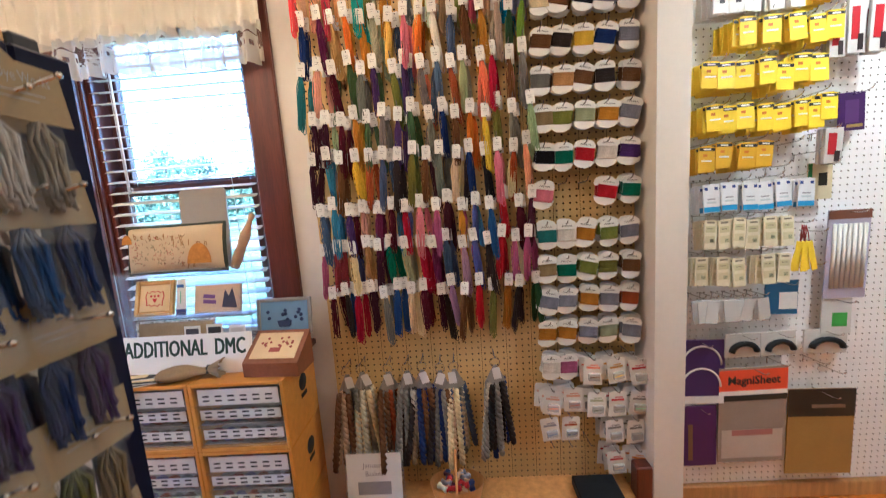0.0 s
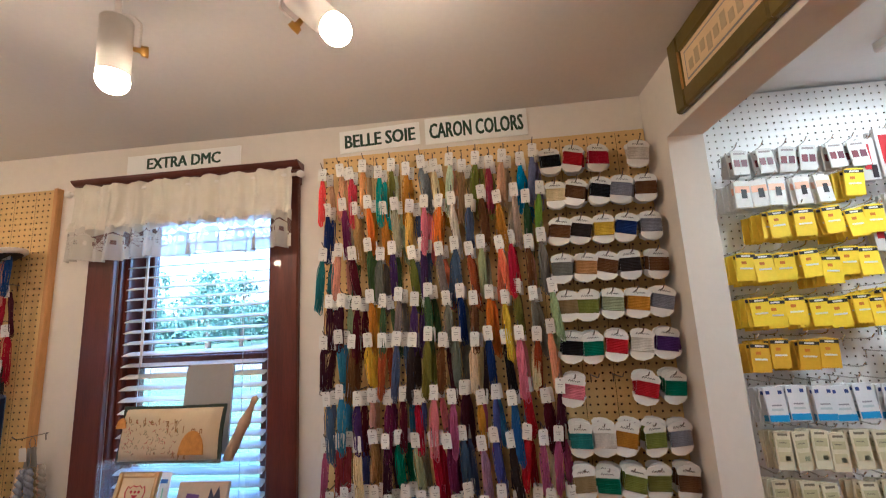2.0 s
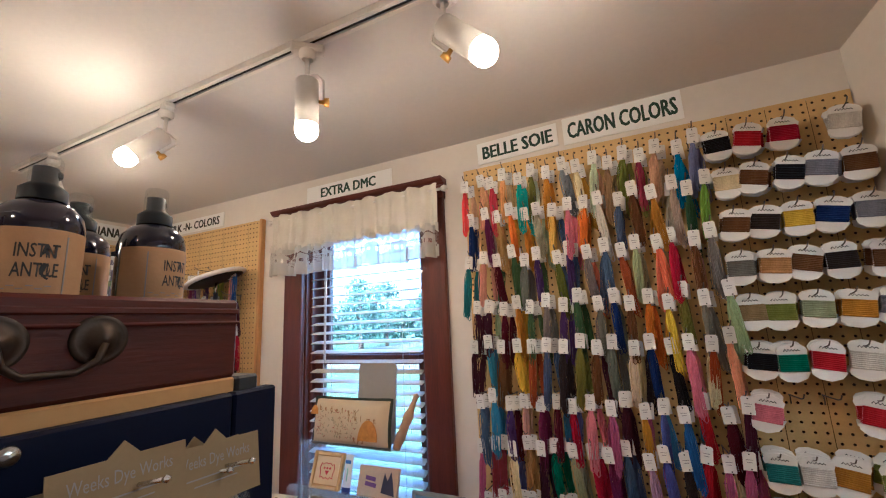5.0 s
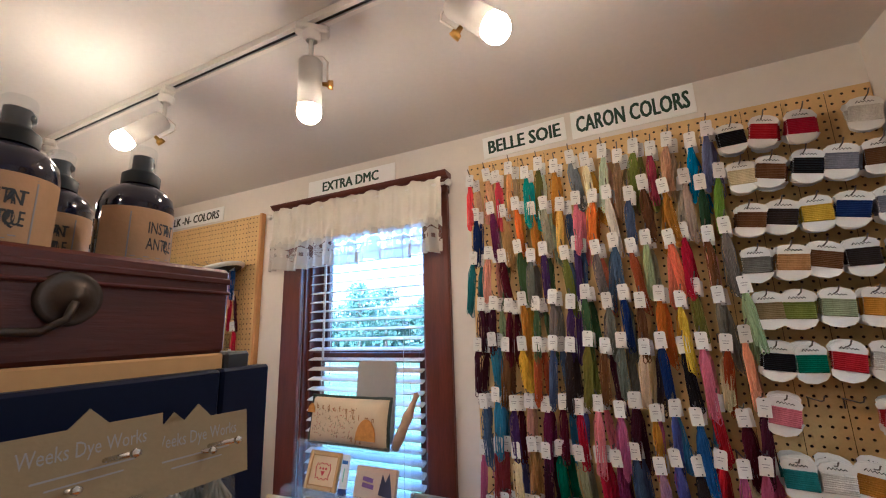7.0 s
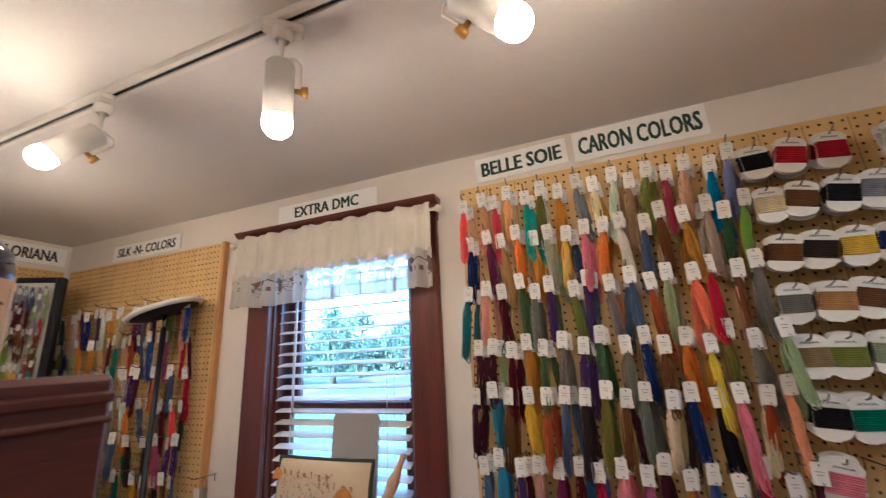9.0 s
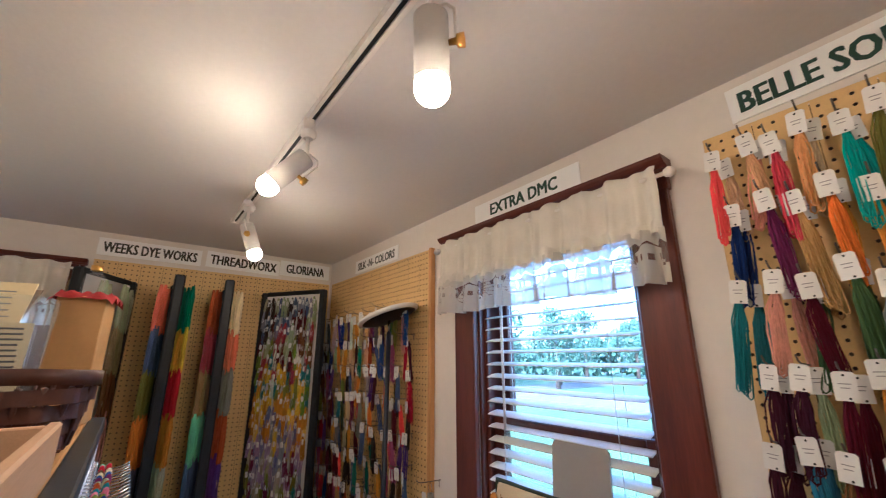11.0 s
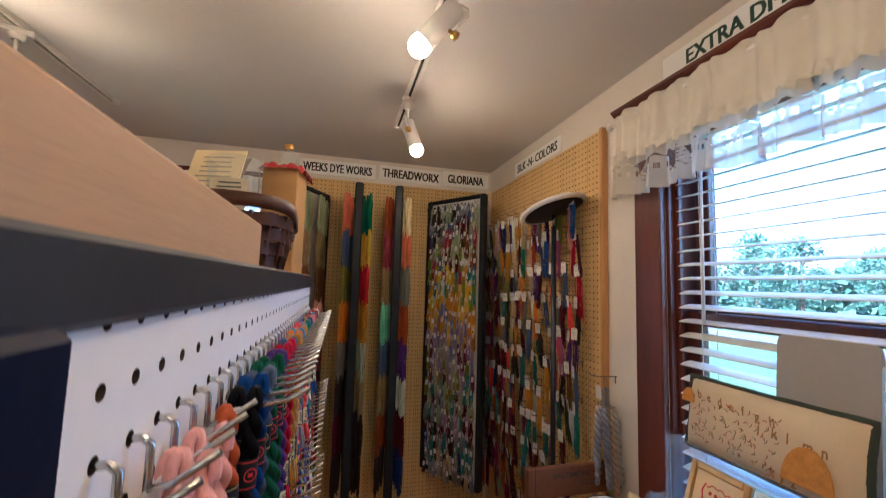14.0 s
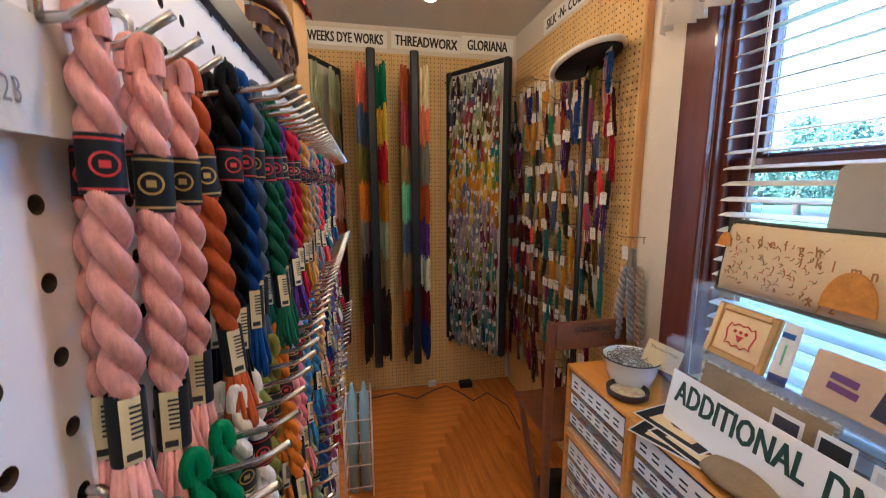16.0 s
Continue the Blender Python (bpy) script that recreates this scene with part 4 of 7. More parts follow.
def thread_ring(x, y, z, hues, board, spread=27, braids=BRAIDS, count=12, tags=True, scale=1.0, front="white"):
    add_hook(board, x, NORTH - 0.011, z + 0.01)
    t = thing("thread_ring", "steel ring of tagged twisted thread samples hung on a hook", "thread ring", (x, y, z), "rings of thread samples")
    part("ring", RING, None, t).matrix_basis = pose(0, 0, -0.012, 0, 0, rs.uniform(-25, 25))
    for k in range(count):
        a = (k / max(1, count - 1) - 0.5) * 2 * spread + rs.uniform(-3, 3)
        yy = rs.uniform(-0.025, 0.03)
        if tags:
            st = tint(part("strip_tag", STRIP_TAG, None, t), S(150, 146, 140))
            st.matrix_basis = pose(0, yy * 0.4, -0.028, rs.uniform(-4, 4), -a, rs.uniform(-25, 25))
        br = tint(part("braid", braids[rs.randrange(len(braids))], None, t), tuple(0.8 * q + 0.2 * (0.26 if sum(HUES[hues[k % len(hues)]]) > 0.45 else 0.035) for q in HUES[hues[k % len(hues)]]))
        top = Matrix.Rotation(radians(-a), 4, "Y") @ Vector((0, 0, -0.07 if tags else -0.03))
        br.matrix_basis = pose(top.x, yy, -0.028 + top.z, 0, -a * 0.35, rs.uniform(0, 90))
    if front:
        part("tag", TAG, None, t).matrix_basis = pose(rs.uniform(-0.01, 0.02), -0.03, -0.02, 4, rs.uniform(-20, 20))
    return t


for x, hues in ((-0.465, ("brown", "sand", "grey")), (-0.405, ("pale", "cream", "mint", "stone", "cream")), (-0.30, ("brown", "tan", "rust", "grey")), (-0.225, ("stone", "grey", "dark")), (-0.165, ("dark", "stone", "brown", "navy")),
                (-0.095, ("dark", "navy", "brown", "grey")), (-0.04, ("sand", "grey", "cream", "slate")), (0.12, ("grey", "stone", "sand", "black", "dark", "navy"))):
    thread_ring(x, NORTH - 0.085, 0.70 + rs.uniform(-0.008, 0.008), hues, BOARD_B)

# ---- gondola: perforated sides, navy end panel, wooden top ----
G_X0, G_X1, G_Y0, G_Y1, G_TOP = -1.55, -0.40, -0.34, 0.478, 1.547
G_FACE = 0.455
gondola = thing("display_gondola", "black-trimmed white pegboard gondola with a navy-framed end", "display stand", (0, 0, 0))
pp = peg_panel("side_panel", 1.1186, 1.372, PEG_WHITE, "white perforated side", pose(G_X1 - 0.0208, G_FACE, 0.1563, rz=180), sides=14, groove=0, hole=0.0034)
for ch in list(pp.children):
    mw = pp.matrix_basis.copy()
    ch.parent = gondola
    ch.matrix_basis = mw
bpy.data.objects.remove(pp)
part("side_panel", Geo().box(((G_X0 + G_X1) / 2, G_Y0 + 0.02, 0.84), (G_X1 - G_X0 - 0.03, 0.006, 1.35)), PEG_WHITE, gondola)
for y in (G_FACE - 0.011, G_Y0 + 0.015):
    part("top_rail", Geo().box(((G_X0 + G_X1) / 2 - 0.005, y, G_TOP - 0.0165), (G_X1 - G_X0 - 0.012, 0.03, 0.032), 0.003), RAIL_BLACK, gondola)
    part("foot_rail", Geo().box(((G_X0 + G_X1) / 2, y, 0.085), (G_X1 - G_X0 - 0.05, 0.03, 0.17), 0.004), BLACK, gondola)
part("end_header", Geo().box((G_X1 - 0.01, (G_Y0 + G_Y1) / 2, 1.475), (0.02, G_Y1 - G_Y0 - 0.122, 0.11), 0.003), NAVY, gondola, "navy painted header board")
for y in (G_Y0 + 0.03, G_Y1 - 0.03):
    part("end_stile", Geo().box((G_X1 - 0.01, y, 0.765), (0.02, 0.06, 1.53), 0.003), NAVY, gondola, "navy painted corner board")
pp = peg_panel("end_sheet", G_Y1 - G_Y0 - 0.124, 1.25, PEG_WHITE, "white perforated end", pose(G_X1 - 0.008, G_Y0 + 0.062, 0.168, rz=90), groove=0)
for ch in list(pp.children):
    mw = pp.matrix_basis.copy()
    ch.parent = gondola
    ch.matrix_basis = mw
bpy.data.objects.remove(pp)
part("end_panel", Geo().box((G_X0 + 0.01, (G_Y0 + G_Y1) / 2, 0.77), (0.02, G_Y1 - G_Y0 - 0.066, 1.54), 0.003), BLACK, gondola)
part("end_post", Geo().box((G_X1 - 0.055, G_Y1 - 0.012, 0.77), (0.05, 0.02, 1.50), 0.003), NAVY, gondola)
part("top_board", Geo().box(((G_X0 + G_X1) / 2 + 0.006, (G_Y0 + 0.032 + G_FACE - 0.027) / 2, G_TOP - 0.010), (G_X1 - G_X0 - 0.04, G_FACE - G_Y0 - 0.059, 0.018), 0.002), KRAFT, gondola, "tan wooden top board")
part("screw_cap", Geo().lathe([(0.0, 0.004), (0.006, 0.004), (0.008, 0.001), (0.008, 0.0)], 14, (G_X1, 0.235, 1.517), Matrix.Rotation(radians(90), 4, "Y")), STEEL, gondola)

# Perle skeins on the long side.


def rope(length, r, segs, n, pitch=0.036):
    """Two plump plies wound round each other, drawn in where the upper band sits."""
    g = Geo()
    for p in range(2):
        pts, rad = [], []
        for k in range(segs + 1):
            q = k / segs
            a = 2 * math.pi * q * length / pitch + math.pi * p
            waist = math.exp(-((q * length - 0.046) / 0.012) ** 4)
            e = (1.0 - 0.55 * waist) * min(1.0, 0.35 + q * 7) * min(1.0, 0.5 + (1 - q) * 6)
            pts.append((math.cos(a) * r * 0.46 * e, math.sin(a) * r * 0.46 * e, -q * length))
            rad.append(r * 0.56 * (1.0 - 0.12 * waist) * min(1.0, 0.6 + q * 6))
        g.tube(pts, rad, n, ridged=0.09 if n > 12 else 0.1, twist=0.03 if n > 12 else 0.10)
    return g


def tassel(r, n, seed, length=0.045):
    rnd = random.Random(seed)
    g = Geo()
    for k in range(n):
        a, d = rnd.uniform(0, 6.28), rnd.uniform(0.2, 1)
        x, y = math.cos(a) * d * r, math.sin(a) * d * r
        ln = length * rnd.uniform(0.7, 1.0)
        g.tube([(x * 0.5, y * 0.5, 0), (x * 0.9, y * 0.9, -ln * 0.4), (x * 1.4, y * 1.4, -ln * 0.85), (x * 1.2 + 0.001, y * 1.2, -ln)], r * 0.22, 5)
    return g


def band(r, z0, z1, slots, n=16):
    g = Geo()
    h = z1 - z0
    g.lathe([(r, z0), (r * 1.03, z0 + h * 0.06), (r * 1.03, z1 - h * 0.06), (r, z1)], n, squash=0.8)
    if slots:
        for a, b in ((0.07, 0.11), (0.89, 0.93)):
            g.lathe([(r * 1.045, z0 + h * a), (r * 1.045, z0 + h * b)], n, squash=0.8, slot=1)
        g.lathe([(r * 0.55, 0.0), (r * 0.68, 0.0)], 14, (0, -r * 0.84, (z0 + z1) / 2), Matrix.Rotation(radians(90), 4, "X"), slot=1)
        g.box((0, -r * 0.842, (z0 + z1) / 2), (r * 0.5, 0.0002, h * 0.12), slot=1)
    return g


SEAM_RED = mat("red_print", S(196, 50, 54), 0.5)
SEAM_GOLD = mat("gold_print", S(176, 150, 90), 0.4)
ROPE_FINE, ROPE = rope(0.138, 0.0076, 90, 64).mesh("rope", FLOSS), rope(0.138, 0.0074, 40, 10).mesh("rope", FLOSS)
TAIL_FINE, TAIL = tassel(0.0074, 44, 1).mesh("tassel", FLOSS), tassel(0.0074, 14, 2).mesh("tassel", FLOSS)
BAND_RED, BAND_GOLD = band(0.0070, -0.058, -0.036, True, 22).mesh("black_band", BLACK, SEAM_RED), band(0.0070, -0.058, -0.034, True, 22).mesh("black_band", BLACK, SEAM_GOLD)
LOWER = band(0.0066, -0.166, -0.136, False, 20)
LOWER.box((0, -0.0057, -0.151), (0.007, 0.0006, 0.028), 0, None, 1)
for k in range(7):
    LOWER.box((0.0016, -0.0062, -0.141 - 0.0022 * k), (0.004, 0.0003, 0.0009), 0, None, 2)
LOWER.box((0, -0.0062, -0.1615), (0.005, 0.0003, 0.003), 0, None, 2)
LOWER = LOWER.mesh("size_band", BLACK, CARD_CREAM, INK)
loop_pts = [(0.0035 * math.cos(a), 0.0, 0.010 * math.sin(a) + 0.002) for a in [math.pi * k / 8 for k in range(-1, 10)]]
TOPLOOP = Geo().tube(loop_pts, 0.0035, 8, caps=False).mesh("top_loop", FLOSS)
gh = Geo().tube([(0, -0.004, 0.0), (0, 0.004, 0.0), (0, 0.007, -0.003), (0, 0.007, -0.022)], 0.0018, 8)
gh.tube([(0, 0.007, -0.021), (0, 0.016, -0.020), (0, 0.034, -0.008)], 0.0018, 8)
G_SHORT = gh.mesh("hook", STEEL)
gh = Geo().tube([(0, -0.004, 0.0), (0, 0.004, 0.0), (0, 0.007, -0.003), (0, 0.007, -0.022)], 0.0018, 8)
gh.tube([(0, 0.007, -0.021), (0, 0.020, -0.020), (0, 0.050, -0.015), (0, 0.064, -0.008)], 0.0018, 8)
G_HOOK = gh.mesh("hook", STEEL)


def perle(x, y, z, hue, fine, red, turn, lean):
    s = thing("perle_skein", "twisted perle cotton skein with black paper bands", "thread skein", pose(x, y, z, lean[0], lean[1], 180 + turn) @ Matrix.Scale(0.9, 4), "perle skeins on the gondola")
    tint(part("rope", ROPE_FINE if fine else ROPE, None, s), hue)
    tint(part("top_loop", TOPLOOP, None, s), hue)
    part("black_band", BAND_RED if red else BAND_GOLD, None, s)
    part("size_band", LOWER, None, s)
    tail = tint(part("tassel", TAIL_FINE if fine else TAIL, None, s), hue)
    tail.matrix_basis = pose(0, 0, -0.160)
    return s


PERLE = [
    "perlewhite none pearl pearl cinnamon inky navyp greyb pine pine purple violet crimson crimson slate ochre tan orange sky tan mist coral jade gold lav navy moss pink teal rust sage plum blue cream brown red mint",
    "grey grey green green white white moss olive orange orange pearl pink mist sky gold blue sky tan yellow slate peach red navy sage rust coral lav gold teal plum white brown moss blue crimson tan mist",
    "sky mist grey white sand pearl pink coral orange tan gold yellow moss sage jade teal blue navy violet lav plum orchid crimson red rust brown khaki stone grey slate black white cream butter mint sky",
]
HUES.update(pearl=S(234, 172, 164), cinnamon=S(176, 84, 40), navyp=S(20, 58, 118), greyb=S(86, 98, 120), pine=S(32, 88, 66), green=S(28, 118, 76))
HUES.update(perlewhite=S(224, 206, 176), inky=S(8, 9, 16))
for row, (names, z) in enumerate(zip(PERLE, (1.4646, 1.2868, 1.109))):
    for k, nm in enumerate(names.split(), -1):
        x = -0.561 - 0.0254 * k
        near = row == 0 and k < 4
        part("hook", G_SHORT if near else G_HOOK, None, gondola).matrix_basis = Matrix.Translation((x, G_FACE + 0.001, z))
        if nm == "none":
            continue
        lone = nm == "perlewhite"
        spots = ((0.022, 0.470),) if lone else ((0.019, 0.470), (0.009, 0.466), (-0.001, 0.478)) if near and k == 1 else ((0.009, 0.469), (-0.006, 0.477)) if near and k == 2 else ((0.004, 0.475), (-0.007, 0.470)) if near else ((0.005, 0.484), (-0.006, 0.472))
        for layer, (dx, y) in enumerate(spots):
            shade = rs.uniform(0.9, 1.04)
            perle(x + dx + rs.uniform(-0.002, 0.002), y + rs.uniform(-0.002, 0.002), z - 0.0146 - (0.006 if near else 0.0) - 0.004 * layer + rs.uniform(-0.004, 0.002), tuple(q * shade for q in HUES[nm]), row == 0 and k < 9, (k + layer) % 3 > 0, rs.uniform(-82, -48), (rs.uniform(-2, 2), rs.uniform(-4, 4)))
note = thing("price_card", "small white card with a handwritten number", "price card", pose(-0.556, 0.463, 1.4465, 0, 0, 176) @ Matrix.Scale(0.87, 4))
part("card", Geo().box((0, 0, -0.023), (0.046, 0.0006, 0.040)), CARD_WHITE, note)
lettered(WORDS["223"], INK_PALE, note, pose(-0.018, -0.001, -0.034) @ Matrix.Diagonal((0.0085, 1, 0.0085, 1)))

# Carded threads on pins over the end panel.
# Cream header paper, its colour dulled for the dim end of the gondola.
WEEKS_PAPER = mat("dimmed_header_paper", S(138, 120, 86), 0.75, var=0.08, scale=10, fine=150)
WEEKS_CARD = Geo().plate([(-0.05, -0.035), (0.05, -0.035), (0.05, 0.035), (0.012, 0.035), (0.0, 0.05), (-0.012, 0.035), (-0.05, 0.035)], -0.0006, 0.0006).mesh("card", WEEKS_PAPER)
WEEKS_PRINT = Geo().box((0, -0.001, -0.002), (0.06, 0.0002, 0.0016)).box((0, -0.001, -0.010), (0.045, 0.0002, 0.0014)).mesh("print", INK_PALE)
PIN = Geo().tube([(0, 0.03, 0), (0, -0.035, 0.004)], 0.0018, 8).lathe([(0.0, -0.0032), (0.003, -0.0015), (0.0034, 0), (0.003, 0.0015), (0.0, 0.0032)], 10, (0, -0.036, 0.004)).mesh("pin", STEEL)
WOUND = loop_bundle(0.076, 0.042, 18, 0.0022, 77, deep=0.014).mesh("threads", FLOSS)
SLEEVE = clear("thin_sleeve", (0.98, 0.98, 0.98), 0.12, share=0.95)
BAGGED = Geo().box((0, 0, -0.055), (0.05, 0.016, 0.11), 0.006).mesh("sleeve", SLEEVE)


def carded(y, z, hues, lean, out):
    c = thing("carded_thread", "cream header card with bagged cotton threads, on a pin", "carded thread", pose(G_X1 + out, y, z, lean, rs.uniform(-3, 3), 90), "carded threads on the end panel")
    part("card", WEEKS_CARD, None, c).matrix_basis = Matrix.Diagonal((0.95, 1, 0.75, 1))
    part("print", WEEKS_PRINT, None, c).matrix_basis = Matrix.Diagonal((0.95, 1, 0.75, 1))
    lettered(WORDS["Weeks Dye Works"], INK_PALE, c, pose(-0.036, -0.0009, 0.008) @ Matrix.Diagonal((0.072 / letter_width(WORDS["Weeks Dye Works"]), 1, 0.010, 1)))
    part("pin", PIN, None, c).matrix_basis = pose(0.01, 0, 0.0)
    for k, h in enumerate(hues):
        # Hues halved: the shade on this end is put into the thread colour.
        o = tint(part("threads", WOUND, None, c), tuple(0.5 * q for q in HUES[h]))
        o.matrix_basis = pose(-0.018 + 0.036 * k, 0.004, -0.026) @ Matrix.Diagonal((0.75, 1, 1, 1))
        part("sleeve", BAGGED, None, c).matrix_basis = pose(-0.018 + 0.036 * k, 0.004, -0.024) @ Matrix.Diagonal((0.75, 1, 1, 1))
    return c


for z, hues in ((1.468, ("white", "stone")), (1.372, ("blue", "navy")), (1.262, ("navy", "violet")), (1.152, ("olive", "khaki")), (1.04, ("purple", "violet")), (0.93, ("moss", "olive"))):
    for k, y in enumerate((0.365, 0.283, 0.201, 0.118, 0.035, -0.05, -0.13, -0.21)):
        for layer in range(2):
            carded(y + rs.uniform(-0.006, 0.006) - 0.012 * layer, z + rs.uniform(-0.008, 0.008) + 0.006 * (1 - layer), hues, rs.uniform(-12, -4), 0.05 - 0.022 * layer)

# ---- things on top of the gondola ----
Z0 = G_TOP - 0.001
drawer = thing("dresser_drawer", "loose dresser drawer, red-stained front, raw wooden sides, used as tray", "drawer", (0, 0, 0))
DX0, DX1, DY0, DY1, DZ1 = -0.945, -0.425, -0.16, 0.430, 1.637
front = part("front", Geo().box((DX1, (DY0 + DY1) / 2, (Z0 + DZ1) / 2), (0.02, DY1 - DY0, DZ1 - Z0), 0.004), REDWOOD, drawer, "red-stained wooden front")
part("bead", Geo().box((DX1 + 0.011, (DY0 + DY1) / 2, DZ1 - 0.014), (0.004, DY1 - DY0 - 0.002, 0.007), 0.0015), REDWOOD, front)
part("bead", Geo().box((DX1 + 0.0115, (DY0 + DY1) / 2, DZ1 - 0.027), (0.005, DY1 - DY0 - 0.002, 0.004), 0.0015), REDWOOD, front)
for y in (DY0 + 0.008, DY1 - 0.008):
    part("side", Geo().box(((DX0 + DX1) / 2 - 0.005, y, Z0 + 0.031), (DX1 - DX0 - 0.012, 0.014, 0.062), 0.003), RAWWOOD, drawer)
part("back", Geo().box((DX0 + 0.008, (DY0 + DY1) / 2, Z0 + 0.030), (0.014, DY1 - DY0 - 0.03, 0.058), 0.002), RAWWOOD, drawer)
part("bottom", Geo().box(((DX0 + DX1) / 2, (DY0 + DY1) / 2, Z0 + 0.008), (DX1 - DX0 - 0.03, DY1 - DY0 - 0.03, 0.006)), RAWWOOD, drawer)
pull = part("bail_pull", Geo().tube([(DX1 + 0.022, 0.289, 1.594), (DX1 + 0.022, 0.285, 1.580), (DX1 + 0.019, 0.272, 1.571), (DX1 + 0.019, 0.238, 1.571), (DX1 + 0.022, 0.225, 1.580), (DX1 + 0.022, 0.221, 1.594)], 0.0032, 8), BRONZE, drawer, "dark bronze bail pull")
for y in (0.289, 0.221):
    part("rosette", Geo().lathe([(0.0, 0.014), (0.008, 0.012), (0.011, 0.007), (0.018, 0.004), (0.021, 0.005), (0.022, 0.0)], 24, (DX1 + 0.010, y, 1.597), Matrix.Rotation(radians(90), 4, "Y")), BRONZE, pull)

BODY = Geo().lathe([(0.0, 0.0), (0.029, 0.0), (0.033, 0.004), (0.0335, 0.118), (0.031, 0.130), (0.024, 0.139), (0.016, 0.143), (0.015, 0.148)], 32).mesh("body", BOTTLE)
LABEL = Geo().sheet(lambda u, q: (0.0339 * math.sin(radians(90) * (2 * u - 1)), -0.0339 * math.cos(radians(90) * (2 * u - 1)), 0.012 + 0.101 * q), 20, 1).mesh("label", KRAFT_LABEL)
COLLAR = Geo().lathe([(0.0175, 0.144), (0.0175, 0.156), (0.013, 0.160), (0.0095, 0.163), (0.0095, 0.178), (0.0, 0.180)], 20).box((0.006, 0, 0.172), (0.012, 0.008, 0.008), 0.002).mesh("pump", BLACK)
CAP = Geo().lathe([(0.0125, 0.157), (0.0120, 0.186), (0.010, 0.189), (0.0, 0.189)], 20).mesh("clear_cap", ACRYLIC)
oval = [(0.018 * math.cos(a) * (1 + 0.06 * math.cos(12 * a)), 0.040 + 0.0125 * math.sin(a) * (1 + 0.06 * math.cos(12 * a))) for a in [2 * math.pi * k / 48 for k in range(48)]]


def wrap_label(g, r):
    """Bends flat work on the label's front round the bottle."""
    g.v = [((r - y) * math.sin(x / r), -(r - y) * math.cos(x / r), z) for x, y, z in g.v]
    return g


LOGO = wrap_label(Geo().plate(oval, -0.0002, 0.0002), 0.0342).mesh("emblem", INK)
edge = Geo()
for z in (0.018, 0.107):
    edge.box((0, 0, z), (0.050, 0.0003, 0.0012)).box((0, 0, z + 0.0026), (0.050, 0.0003, 0.0005))
for x in (-0.025, 0.025):
    edge.box((x, 0, 0.0625), (0.0012, 0.0003, 0.090))
for k in range(1, 8):
    edge.box((-0.020 + 0.0057 * (k - 1), 0, 0.062 if k % 2 else 0.0595), (0.0045, 0.0003, 0.0008))
EDGE = wrap_label(edge, 0.0342).mesh("border", INK_PALE)
for w in ("INSTANT", "ANTIQUE"):
    for v in WORDS[w].vertices:
        v.co.x, v.co.z = (v.co.x - letter_width(WORDS[w]) / 2), v.co.z
ROUND_WORDS = {}
for w in ("INSTANT", "ANTIQUE"):
    me = WORDS[w].copy()
    k = 0.040 / (2 * max(v.co.x for v in me.vertices))
    for v in me.vertices:
        x = v.co.x * k
        v.co = (0.0343 * math.sin(x / 0.0343), -0.0343 * math.cos(x / 0.0343), v.co.z * 0.0125)
    ROUND_WORDS[w] = me


def spray_bottle(x, y, facing):
    b = thing("spray_bottle", "dark spray bottle with a kraft label and clear cap", "bottle", pose(x, y, Z0 + 0.037, rz=facing), "spray bottles in the drawer")
    part("body", BODY, None, b)
    lab = part("label", LABEL, None, b, "kraft paper label")
    part("pump", COLLAR, None, b)
    part("clear_cap", CAP, None, b)
    for w, z in (("INSTANT", 0.087), ("ANTIQUE", 0.070)):
        lettered(ROUND_WORDS[w], INK, lab, pose(0, 0, z))
    part("emblem", LOGO, None, lab)
    part("border", EDGE, None, lab)
    return b


box_in = thing("inner_box", "low raw wooden box inside the drawer", "box", (0, 0, 0))
part("body", Geo().box((-0.585, 0.13, Z0 + 0.024), (0.26, 0.50, 0.025), 0.003), RAWWOOD, box_in)
for x, y, f in ((-0.482, 0.362, 98), (-0.57, 0.325, 62), (-0.470, 0.257, 66), (-0.56, 0.228, 60), (-0.486, 0.11, 64), (-0.56, 0.14, 75)):
    spray_bottle(x, y, f)

# Bin of pattern cards with a lace strip round it.
lace_bin = thing("card_bin", "lace-covered bin of pale green and cream pattern cards", "bin", (0, 0, 0))
BLACK_LACE = mat("black_lace", (0.05, 0.05, 0.055), 0.9, var=0.9, scale=90, fine=300, col2=(0.32, 0.31, 0.29))
for x0, y0, x1, y1 in ((-0.9825, 0.33, -0.7225, 0.33), (-0.9825, 0.12, -0.7225, 0.12), (-0.985, 0.118, -0.985, 0.332), (-0.72, 0.118, -0.72, 0.332)):
    part("side", Geo().box(((x0 + x1) / 2, (y0 + y1) / 2, Z0 + 0.043), (max(abs(x1 - x0), 0.004), max(abs(y1 - y0), 0.004), 0.064), 0.001), BLACK_LACE, lace_bin)
part("bottom", Geo().box((-0.85, 0.225, Z0 + 0.011), (0.26, 0.2, 0.004)), BLACK, lace_bin)
CARDM = Geo().box((0, 0, 0.04), (0.0015, 0.19, 0.08)).mesh("pattern_card", PAINTED)
for k in range(26):
    p = tint(part("pattern_card", CARDM, None), S(*rs.choice(((196, 204, 160), (150, 186, 160), (214, 206, 170), (176, 180, 130), (128, 160, 140)))))
    p.matrix_basis = pose(-0.975 + 0.0095 * k, 0.225 + rs.uniform(-0.005, 0.005), Z0 + 0.015 + rs.uniform(0, 0.008), 0, 24 + rs.uniform(-6, 6), rs.uniform(-3, 3))
    tagged(p, "pale pattern card standing in the bin", "card", "pattern cards")
